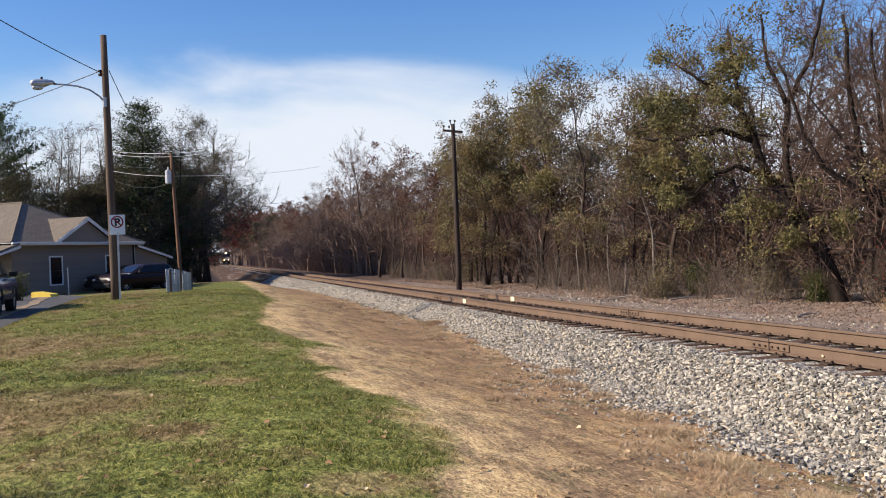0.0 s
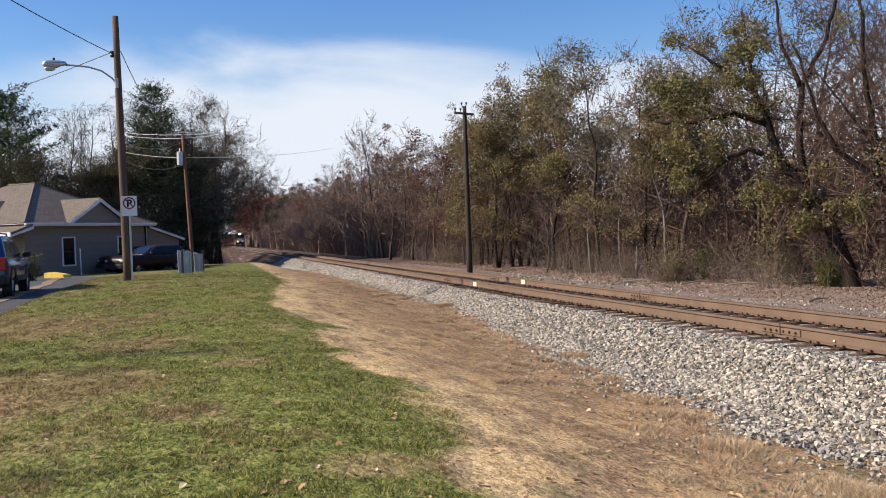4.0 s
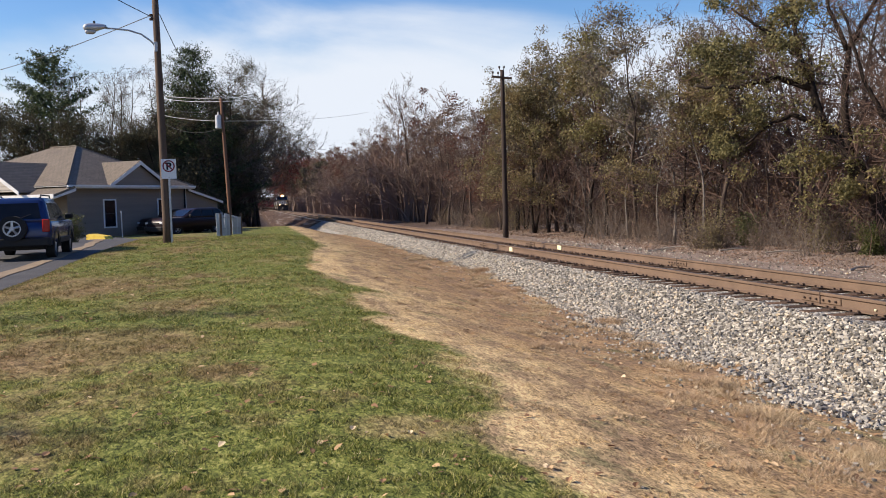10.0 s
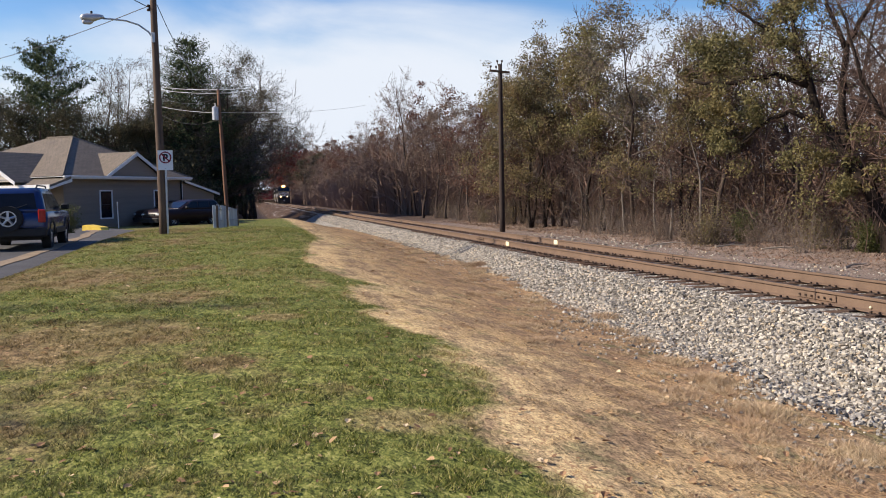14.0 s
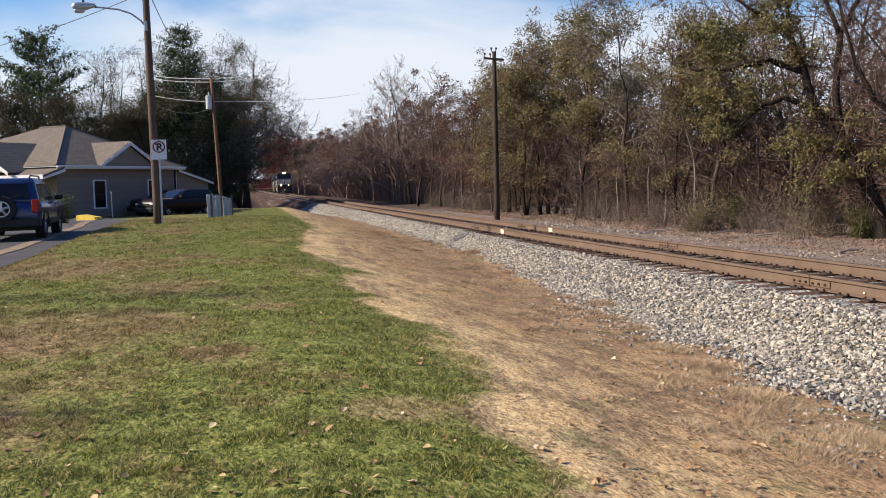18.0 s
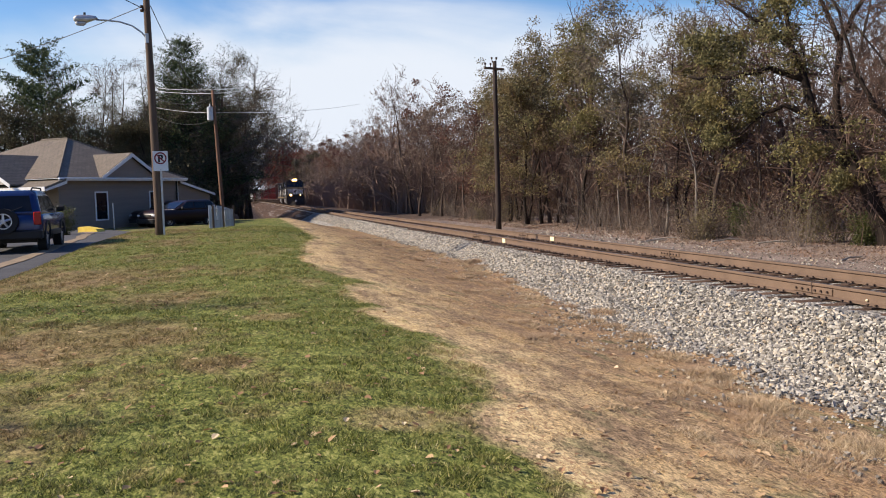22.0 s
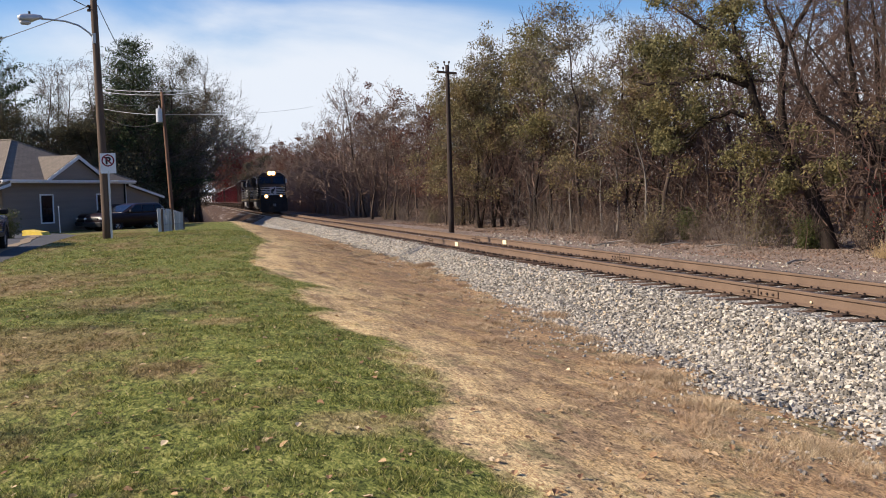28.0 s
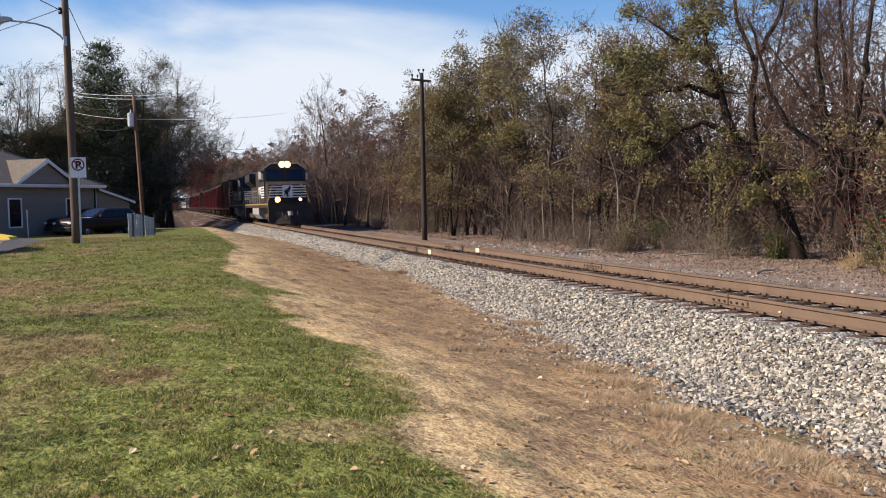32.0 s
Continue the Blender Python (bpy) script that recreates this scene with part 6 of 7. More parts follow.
    part("front_bumper", loft([(0.36, 0.84, 4.0, 4.42, 0.1), (0.58, 0.88, 4.0, 4.46, 0.12), (0.62, 0.84, 4.0, 4.40, 0.1)]), BLACK_TRIM, c)
    sp = part("spare_wheel", Mesh().disc((0, -0.16, 0.88), (0, 1, 0), 0.35, 0.22, 28, 0.22), RUBBER, c, "black spare tyre on the tailgate")
    part("rim", Mesh().disc((0, -0.22, 0.88), (0, 1, 0), 0.235, 0.08, 24, 0.19), ALLOY, sp)
    part("brake", Mesh().disc((0, -0.14, 0.88), (0, 1, 0), 0.22, 0.1, 18), BLACK_TRIM, sp)
    st = Mesh().disc((0, -0.245, 0.88), (0, 1, 0), 0.065, 0.04, 12)
    for k in range(5):
        a = TAU * k / 5 + 0.3
        st.tube([(math.cos(a) * 0.04, -0.245, 0.88 + math.sin(a) * 0.04), (math.cos(a) * 0.21, -0.235, 0.88 + math.sin(a) * 0.21)], 0.034, 5)
    part("spokes", st, ALLOY, sp)
    part("brake_light", Mesh().box(-0.2, 0.30, 1.655, 0.2, 0.36, 1.69), TAIL_RED, c)
    part("rear_wiper", Mesh().tube([(0.05, 0.02, 1.12), (0.42, 0.08, 1.27)], 0.012, 5), BLACK_TRIM, c)
    part("underbody", Mesh().box(-0.7, 0.3, 0.26, 0.7, 4.0, 0.4), BLACK_TRIM, c)
    part("number_plate", Mesh().box(-0.62, -0.03, 0.78, -0.36, -0.012, 0.92), WHITE_SIGN, c)


def build_wagon():
    c = thing("wagon", "dark maroon estate car parked by the fence", "car", pose(-2.0, 54.4, 0.27, 0, 0, 134))
    part("body", loft([(0.22, 0.76, 0.12, 4.35, 0.2), (0.34, 0.83, 0.02, 4.5, 0.3), (0.55, 0.86, 0.0, 4.55, 0.35), (0.78, 0.85, 0.03, 4.48, 0.35), (0.90, 0.80, 0.06, 4.3, 0.35), (0.94, 0.72, 0.1, 4.0, 0.3)]), WAGON_PAINT, c, soft=True)
    cab = part("cabin", loft([(0.90, 0.80, 0.05, 3.25, 0.2), (0.98, 0.785, 0.08, 3.1, 0.2), (1.33, 0.66, 0.42, 2.35, 0.2), (1.40, 0.60, 0.52, 2.15, 0.22), (1.43, 0.5, 0.7, 2.0, 0.25)]), WAGON_PAINT, c, soft=True)
    part("windscreen", Mesh().add([(-0.66, 3.11, 0.99), (0.66, 3.11, 0.99), (0.56, 2.42, 1.32), (-0.56, 2.42, 1.32), (-0.66, 3.07, 0.97), (0.66, 3.07, 0.97), (0.56, 2.38, 1.30), (-0.56, 2.38, 1.30)], [(0, 1, 2, 3), (5, 4, 7, 6), (4, 5, 1, 0), (3, 2, 6, 7), (4, 0, 3, 7), (1, 5, 6, 2)]), GLASS_DARK, cab)
    for s in (-1, 1):
        for y0, y1, t0, t1 in ((0.32, 1.0, 0.58, 1.02), (1.08, 1.85, 1.08, 1.80), (1.93, 2.85, 1.88, 2.3)):
            part("side_window", Mesh().add([(s * 0.795, y0, 0.98), (s * 0.795, y1, 0.98), (s * 0.685, t1, 1.31), (s * 0.685, t0, 1.31), (s * 0.76, y0, 0.98), (s * 0.76, y1, 0.98), (s * 0.65, t1, 1.31), (s * 0.65, t0, 1.31)], [(0, 1, 2, 3), (5, 4, 7, 6), (4, 5, 1, 0), (3, 2, 6, 7), (4, 0, 3, 7), (1, 5, 6, 2)]), GLASS_DARK, cab)
        part("headlight", Mesh().box(s * 0.6 - 0.14, 4.40, 0.60, s * 0.6 + 0.14, 4.52, 0.72, bevel=0.03), CLEAR_LENS, c)
        part("tail_light", Mesh().box(s * 0.7 - 0.1, 0.0, 0.62, s * 0.7 + 0.1, 0.08, 0.86, bevel=0.02), TAIL_RED, c)
        part("wing_mirror", Mesh().box(s * 0.92 - 0.09, 2.72, 0.95, s * 0.92 + 0.09, 2.84, 1.08, bevel=0.03), BLACK_TRIM, c)
        for y in (0.9, 3.6):
            road_wheel(c, s * 0.74, y, 0.31, s, 0.2)
    part("front_bumper", loft([(0.24, 0.80, 4.1, 4.58, 0.25), (0.44, 0.84, 4.1, 4.62, 0.3), (0.48, 0.8, 4.1, 4.58, 0.25)]), BLACK_TRIM, c)
    part("grille", Mesh().box(-0.4, 4.47, 0.58, 0.4, 4.56, 0.70, bevel=0.01), BLACK_TRIM, c)


def build_sedan():
    c = copy_thing(bpy.data.objects["wagon"], pose(-2.75, 57.4, 0.27, 0, 0, 134))
    tagged(c, "black car parked behind the maroon estate car", "car")


def wire(a, b, sag, r=0.014, mat=None, name="wire", label="thin dark overhead wire sagging between poles"):
    pts = []
    for i in range(15):
        t = i / 14
        pts.append((lerp(a[0], b[0], t), lerp(a[1], b[1], t), lerp(a[2], b[2], t) - 4 * sag * t * (1 - t)))
    ob = part(name, Mesh().tube(pts, r, 4), mat or WIRE)
    return tagged(ob, label, "wire")


def tilted(x0, y0, z0, x1, y1, z1, r0, r1, n=8):
    pts, rad = [], []
    for i in range(n):
        t = i / (n - 1)
        pts.append((lerp(x0, x1, t), lerp(y0, y1, t), lerp(z0, z1, t)))
        rad.append(lerp(r0, r1, t))
    return Mesh().tube(pts, rad, 12)


def build_poles():
    p = thing("street_lamp_pole", "tall weathered wooden pole with a street lamp on a curved arm", "street lamp", pose(-2.66, 29.88, 0.60))
    part("pole", tilted(0, 0, -0.4, -0.06, 0, 8.12, 0.135, 0.095), POLE_WOOD, p, soft=True)
    arm = part("arm", Mesh().tube([(-0.07, -0.02, 6.02), (-0.22, -0.06, 6.22), (-0.5, -0.12, 6.42), (-0.85, -0.2, 6.52), (-1.3, -0.3, 6.55), (-1.5, -0.34, 6.55)], 0.026, 8), GALV, p, "thin curved metal arm", soft=True)
    part("bracket", Mesh().box(-0.13, -0.11, 5.9, -0.03, 0.11, 6.2, bevel=0.01), GALV, arm)
    head = part("lamp_head", loft([(6.44, 0.10, -0.0, 0.30, 0.08), (6.50, 0.13, -0.06, 0.42, 0.1), (6.57, 0.135, -0.08, 0.62, 0.1), (6.64, 0.10, -0.02, 0.58, 0.08), (6.67, 0.05, 0.1, 0.45, 0.05)]), GALV, p, "grey cobra-head lamp", soft=True)
    head.matrix_basis = Matrix.Translation((-2.05, -0.46, 0)) @ Matrix.Rotation(radians(-78), 4, "Z")
    part("lens", loft([(6.36, 0.06, 0.02, 0.22, 0.05), (6.40, 0.10, -0.02, 0.28, 0.08), (6.45, 0.11, -0.03, 0.30, 0.09)]), CLEAR_LENS, head, soft=True)
    part("photocell", Mesh().tube([(0, 0.25, 6.65), (0, 0.25, 6.75)], 0.035, 8), BLACK_TRIM, head)
    ins = part("insulator_rack", Mesh().box(-0.2, -0.03, 6.88, -0.06, 0.03, 7.0).disc((-0.2, 0, 6.9), (0, 0, 1), 0.05, 0.07, 10).disc((-0.2, 0, 7.02), (0, 0, 1), 0.05, 0.07, 10), DARK_IRON, p)
    s = thing("no_parking_sign", "white no-parking sign with a crossed-out letter on the lamp pole", "sign", pose(-2.52, 29.72, 0.6))
    part("plate", Mesh().box(-0.225, -0.004, 1.98, 0.225, 0.004, 2.59), WHITE_SIGN, s)
    part("ring", Mesh().disc((0, -0.008, 2.37), (0, 1, 0), 0.185, 0.006, 28, 0.145), SIGN_RED, s, "red ring")
    part("bar", Mesh().box(-0.155, -0.003, -0.02, 0.155, 0.003, 0.02, m=Matrix.Translation((0, -0.014, 2.37)) @ Matrix.Rotation(radians(45), 4, "Y")), SIGN_RED, s, "red slanting bar")
    fc = bpy.data.curves.new("letter", "FONT")
    fc.body, fc.size, fc.extrude, fc.align_x, fc.offset = "P", 0.30, 0.001, "CENTER", 0.014
    fc.materials.append(SIGN_BLACK)
    fo = new("letter", fc)
    fo.parent = s
    fo.matrix_basis = pose(0.0, -0.0085, 2.265, 90, 0, 0)
    part("bolt", Mesh().disc((0, -0.006, 2.555), (0, 1, 0), 0.012, 0.01, 6), DARK_IRON, s)
    part("bolt", Mesh().disc((0, -0.006, 2.02), (0, 1, 0), 0.012, 0.01, 6), DARK_IRON, s)
    part("post", Mesh().box(-0.03, 0.006, -0.2, 0.03, 0.03, 2.55), GALV, s, "flat metal post behind the sign")
    # pole with the transformer
    q = thing("utility_pole", "reddish wooden utility pole with a grey transformer", "utility pole", pose(-1.36, 58, 0.3))
    part("pole", tilted(0, 0, -0.4, -0.32, 0, 8.0, 0.13, 0.09), POLE_RED, q, soft=True)
    tr = part("transformer", Mesh().tube([(-0.52, -0.08, 6.2), (-0.52, -0.08, 6.95)], 0.19, 14), GALV, q, "pale grey transformer can", soft=False)
    part("lid", Mesh().tube([(-0.52, -0.08, 6.95), (-0.52, -0.08, 7.02)], [0.2, 0.12], 14), GALV, tr)
    part("bushing", Mesh().tube([(-0.52, -0.08, 7.0), (-0.52, -0.08, 7.2)], 0.035, 8), TRIM, tr)
    part("bracket", Mesh().box(-0.36, -0.06, 6.4, -0.22, 0.0, 6.5).box(-0.36, -0.06, 6.75, -0.22, 0.0, 6.85), DARK_IRON, q)
    part("insulator", Mesh().disc((-0.33, 0, 8.05), (0, 0, 1), 0.06, 0.14, 10), DARK_IRON, q)
    u = thing("utility_pole", "plain wooden utility pole behind the lamp pole", "utility pole", pose(-6.35, 69.7, 0.25))
    part("pole", tilted(0, 0, -0.4, -0.1, 0, 9.9, 0.14, 0.1), POLE_WOOD, u, soft=True)
    part("insulator", Mesh().disc((-0.1, 0, 9.95), (0, 0, 1), 0.06, 0.14, 10), DARK_IRON, u)
    # old line pole across the tracks
    t = thing("line_pole", "dark old line pole with a short crossarm across the tracks", "utility pole", pose(12.82, 46.26, -0.3))
    part("pole", tilted(0, 0, -0.4, 0.03, 0, 8.62, 0.15, 0.10), plain("dark_pole", (0.047, 0.033, 0.027), (0.026, 0.019, 0.016), 3, 0.9), t, soft=True)
    arm = part("crossarm", Mesh().box(-0.56, -0.17, -0.055, 0.50, -0.07, 0.055, m=Matrix.Translation((0, 0, 8.22)) @ Matrix.Rotation(radians(5), 4, "Y"), bevel=0.01), TIE_WOOD, t, "dark timber crossarm")
    for x, z in ((-0.5, 8.38), (-0.22, 8.36)):
        part("insulator", Mesh().tube([(x, -0.12, z - 0.1), (x, -0.12, z + 0.06)], 0.02, 6).disc((x, -0.12, z + 0.1), (0, 0, 1), 0.05, 0.1, 10), DARK_IRON, arm)
    for x in (-0.12, 0.13):
        part("insulator", Mesh().tube([(x * 0.6, 0, 8.55), (x, 0, 8.72)], 0.02, 6).disc((x, 0, 8.77), (0, 0, 1), 0.05, 0.1, 10), DARK_IRON, t)
    # wires
    a = (-2.9, 29.88, 7.6)
    wire(a, (-8.6, 3.0, 8.2), 0.45, 0.013)
    wire(a, (-24, 62, 9.4), 0.8, 0.013)
    wire((-2.6, 29.9, 7.65), (-1.68, 58, 8.35), 0.9, 0.013)
    for dz, dy in ((0.0, 0.0), (-0.22, 0.0)):
        wire((-6.45, 69.7, 9.95 + dz), (-1.68, 58, 8.35 + dz), 0.1, 0.02, WIRE_PALE, label="pale bare overhead wire between two poles")
        wire((-1.68, 58, 8.35 + dz), (0.4, 74, 10.4 + dz), 0.05, 0.02, WIRE_PALE, label="pale bare overhead wire between two poles")
    wire((-6.4, 69.7, 8.55), (-1.6, 58, 6.95), 0.12, 0.018, WIRE_PALE, label="pale bare overhead wire between two poles")
    wire((-1.6, 58, 6.95), (14.9, 118, 13.4), 0.3, 0.018, WIRE_PALE, label="pale bare overhead wire between two poles")
    wire((-6.4, 69.7, 9.4), (-1.65, 58, 7.9), 0.55, 0.012)
    wire((-6.4, 69.7, 8.1), (-1.6, 58, 6.55), 0.55, 0.012)


def build_fence():
    f = thing("fence", "short weathered pale blue-grey board fence", "fence")
    r = random.Random(4)
    for i in range(14):
        t = i / 13
        x, y = lerp(-1.56, -0.70, t), lerp(42.0, 47.0, t)
        hgt = lerp(1.12, 0.9, t) + r.uniform(-0.06, 0.06)
        z = piece(LAWN, y) - 0.03
        w = 0.14
        if i in (8,):
            continue
        part("board", Mesh().box(-w / 2, -0.012, 0, w / 2, 0.012, hgt, bevel=0.004), FENCE_PAINT, f, at=pose(x, y, z - 0.05, r.uniform(-2, 2), r.uniform(-2.5, 2.5), 35 + r.uniform(-6, 6)))
    for z in (0.3, 0.8):
        part("rail", Mesh().tube([(-1.54, 42.1, piece(LAWN, 42) + z), (-0.68, 47.05, piece(LAWN, 47) + z)], 0.03, 4), FENCE_PAINT, f)
    for x, y in ((-1.5, 42.15), (-1.12, 44.5), (-0.68, 47.05)):
        part("post", Mesh().box(-0.045, -0.045, -0.3, 0.045, 0.045, 1.0, bevel=0.005), POLE_WOOD, f, at=pose(x + 0.05, y + 0.1, piece(LAWN, y)))


build_house()
build_drive()
build_suv()
build_wagon()
build_sedan()
build_poles()
build_fence()
plant("bush_green", -7.3, 39.5, 0.4, 0.72)

# ---- turf, straw, leaves ----
def blade_material(name):
    k = Nodes(name, 0.7, 0.0, 0.2)
    g, gap, sep = lawn_edge(k)
    r = k.rand(True)
    green = k.ramp(r, [(0.0, (0.033, 0.045, 0.010)), (0.4, (0.140, 0.160, 0.031)), (0.8, (0.285, 0.285, 0.068)), (0.93, (0.42, 0.38, 0.12)), (1.0, (0.68, 0.57, 0.32))])
    mott = k.node("ShaderNodeMapRange", From_Min=0.47, From_Max=0.62, To_Min=0.0, To_Max=1.0)
    k.link(k.noise(3.2, 7, 0.75), mott.inputs["Value"])
    green = k.mix(k.maths("MULTIPLY", mott.outputs["Result"], 0.5), green, k.ramp(r, [(0.0, (0.12, 0.085, 0.05)), (0.6, (0.33, 0.25, 0.125)), (1.0, (0.50, 0.40, 0.23))]))
    dark = k.node("ShaderNodeMapRange", From_Min=0.50, From_Max=0.60, To_Min=0.0, To_Max=0.7)
    k.link(k.noise(9.0, 6, 0.7, stretch=(1.0, 0.5, 1.0)), dark.inputs["Value"])
    green = k.mix(dark.outputs["Result"], green, k.ramp(r, [(0.0, (0.022, 0.032, 0.008)), (0.7, (0.07, 0.105, 0.02)), (1.0, (0.17, 0.20, 0.05))]))
    tan = k.mix(0.6, straw(k, gap), k.ramp(r, [(0.0, (0.07, 0.06, 0.05)), (0.5, (0.48, 0.46, 0.41)), (1.0, (0.90, 0.88, 0.80))]), "OVERLAY")
    col = k.mix(g, tan, green)
    k.color(col)
    tr = k.t.nodes.new("ShaderNodeBsdfTranslucent")
    k.link(col, tr.inputs["Color"])
    mx = k.t.nodes.new("ShaderNodeMixShader")
    mx.inputs["Fac"].default_value = 0.3
    k.link(k.bsdf.outputs[0], mx.inputs[1])
    k.link(tr.outputs[0], mx.inputs[2])
    k.link(mx.outputs[0], k.t.nodes["Material Output"].inputs["Surface"])
    return k.m


def blades(g, x, y, h, w, lean):
    n = len(x)
    z = np.array([ground_z(a, b) for a, b in zip(x, y)]) - 0.008
    a = g.uniform(0, TAU, n)
    d = np.stack([np.cos(a), np.sin(a)], -1) * w[:, None]
    b = g.normal(size=(n, 2)) * lean * h[:, None]
    V = np.empty((n, 3, 3))
    V[:, 0, :2] = np.stack([x, y], -1) - d
    V[:, 1, :2] = np.stack([x, y], -1) + d
    V[:, 2, :2] = np.stack([x, y], -1) + b
    V[:, 0, 2] = V[:, 1, 2] = z
    V[:, 2, 2] = z + h
    return V.reshape(-1, 3), np.arange(n * 3).reshape(n, 3)


def curled(g, centres, size):
    """Dead leaves folded along the midrib: two quads each."""
    n = len(centres)
    t = g.uniform(0, TAU, n)
    a = np.stack([np.cos(t), np.sin(t), g.normal(size=n) * 0.25], -1)
    b = np.stack([-np.sin(t), np.cos(t), g.normal(size=n) * 0.2], -1)
    up = np.array([0, 0, 1.0])
    s = (size * g.uniform(0.5, 1.7, n))[:, None]
    fold = g.uniform(0.05, 0.5, n)[:, None]
    P = [centres - a * s]
    for along in (-0.45, 0.35):
        P.append(centres + a * s * along + b * s * 0.62 * g.uniform(0.7, 1.2, (n, 1)) + up * s * fold)
    P.append(centres + a * s * 1.05 + up * s * 0.3 * fold)
    for along in (0.35, -0.45):
        P.append(centres + a * s * along - b * s * 0.62 * g.uniform(0.7, 1.2, (n, 1)) + up * s * fold * g.uniform(0.2, 1.2, (n, 1)))
    base = (np.arange(n) * 6)[:, None]
    F = np.stack([base + (0, 3, 2, 1), base + (0, 5, 4, 3)], 1).reshape(-1, 4)
    return np.stack(P, 1).reshape(-1, 3), F


def build_turf():
    g = np.random.RandomState(3)
    n = 860000
    y = 3.2 + 34 * g.uniform(size=n) ** 2.2
    x = -0.42 * y - 1.0 + g.uniform(size=n) * (np.minimum(0.95 * y + 1.0, 5.5) + 0.42 * y + 1.0)
    edge = np.array([path_right(v) for v in y])
    keep = x > edge + 0.04
    x, y = x[keep], y[keep]
    # thinner towards the stones
    keep = g.uniform(size=len(x)) > np.clip((x - 2.8) / 4.0, 0, 0.6)
    x, y = x[keep], y[keep]
    clump = np.array([1.2 * noise.noise(Vector((a * 3.1, b * 3.1, 7.7))) + 1.5 * noise.noise(Vector((a * 10.5, b * 8.5, 1.7))) for a, b in zip(x, y)])
    h = (0.010 + 0.024 * g.uniform(size=len(x)) ** 1.3) * (1.0 + clump) * np.interp(y, [3, 12, 30], [0.82, 0.95, 0.9])
    dry_side = np.interp(y, [v for v, _ in EDGE], [v for _, v in EDGE]) < x
    h = np.maximum(h * np.where(dry_side, 0.42, 1.0), 0.006)
    w = 0.0030 + 0.00036 * y
    V, F = blades(g, x, y, h, w, 0.75)
    ob = new("turf", soup("turf", V, F, blade_material("turf_blades")))
    tagged(ob, "short green lawn turf fading into pale dry straw", "grass", kind="stuff")
    # coarse dry tussocks along the foot of the stones, and thin ones between
    r = random.Random(8)
    spots = [(6.1, 24.5, 0.55, 0.16), (5.8, 23.2, 0.45, 0.13), (4.8, 9.0, 0.42, 0.15), (4.45, 7.4, 0.45, 0.15), (5.7, 14.3, 0.40, 0.14), (4.55, 6.0, 0.45, 0.13), (5.0, 10.3, 0.35, 0.12), (5.3, 11.9, 0.35, 0.12), (4.1, 8.2, 0.30, 0.10), (4.0, 6.8, 0.3, 0.1), (5.35, 12.9, 0.3, 0.12)]
    for _ in range(135):
        cy = 4.5 + 36 * r.random() ** 1.5
        foot = lerp(4.75, 6.0, smooth(6, 22, cy))
        spots.append((foot - 1.7 * r.random() ** 1.7, cy, r.uniform(0.10, 0.28), r.uniform(0.06, 0.12)))
    for _ in range(170):
        cy = 4.5 + 36 * r.random() ** 1.6
        spots.append((r.uniform(2.4, 5.2), cy, r.uniform(0.06, 0.2), r.uniform(0.03, 0.05)))
    X, Y, H = [], [], []
    for cx, cy, wide, tall in spots:
        for _ in range(int(9000 * wide * wide + 260 * wide)):
            a, q = r.uniform(0, TAU), r.random() ** 0.6
            X.append(cx + math.cos(a) * q * wide * 0.8)
            Y.append(cy + math.sin(a) * q * wide * 1.15)
            H.append(tall * (1.05 - 0.75 * q * q) * r.uniform(0.5, 1.1))
    X, Y, H = np.array(X), np.array(Y), np.array(H)
    V, F = blades(g, X, Y, H * 0.85, 0.0015 + 0.00022 * Y, 1.0)
    k = Nodes("dry_tuft_blades", 0.85, 0, 0.15)
    k.color(k.mix(k.ramp(k.noise(1.1, 4), [(0.38, (0.0, 0.0, 0.0)), (0.62, (0.75, 0.75, 0.75))]), k.ramp(k.rand(True), [(0.0, (0.20, 0.145, 0.088)), (0.5, (0.44, 0.33, 0.20)), (1.0, (0.66, 0.52, 0.33))]), (0.31, 0.20, 0.125)))
    ob = new("dry_tufts", soup("dry_tufts", V, F, k.m))
    tagged(ob, "coarse russet dry grass tufts beside the ballast", "grass", kind="stuff")
    # low scrub and litter beyond the line
    n = 26000
    y = 9 + 60 * g.uniform(size=n) ** 1.5
    x = 14.2 + 4.0 * g.uniform(size=n)
    V, F = blades(g, x, y, 0.02 + 0.05 * g.uniform(size=n) ** 2, 0.012 + 0.0007 * y, 1.4)
    ob = new("leaf_litter", soup("leaf_litter", V, F, leafy("litter", [(0.0, (0.08, 0.054, 0.040)), (0.5, (0.19, 0.130, 0.095)), (0.85, (0.29, 0.205, 0.15)), (1.0, (0.40, 0.34, 0.27))], 0.9, 0.1)))
    tagged(ob, "brown leaf litter on the clay beside the wood", "leaf litter", kind="stuff")
    # fallen leaves
    n = 1500
    y = 4 + 26 * g.uniform(size=n) ** 1.7
    x = -0.4 * y - 0.5 + g.uniform(size=n) * (0.4 * y + 5.6)
    c = np.stack([x, y, [ground_z(a, b) + 0.012 for a, b in zip(x, y)]], -1)
    V, F = curled(g, c, 0.021)
    ob = new("fallen_leaves", soup("fallen_leaves", V, F, leafy("fallen_leaf", [(0.0, (0.14, 0.075, 0.045)), (0.5, (0.33, 0.19, 0.10)), (0.8, (0.52, 0.35, 0.19)), (1.0, (0.66, 0.53, 0.35))], 0.8, 0.2, drift=0.0)))
    tagged(ob, "curled brown and tan leaves fallen on the lawn", "leaf", kind="stuff")
    # crumbled leaf and bark lying in the straw
    n = 2800
    y = 4.2 + 30 * g.uniform(size=n) ** 1.6
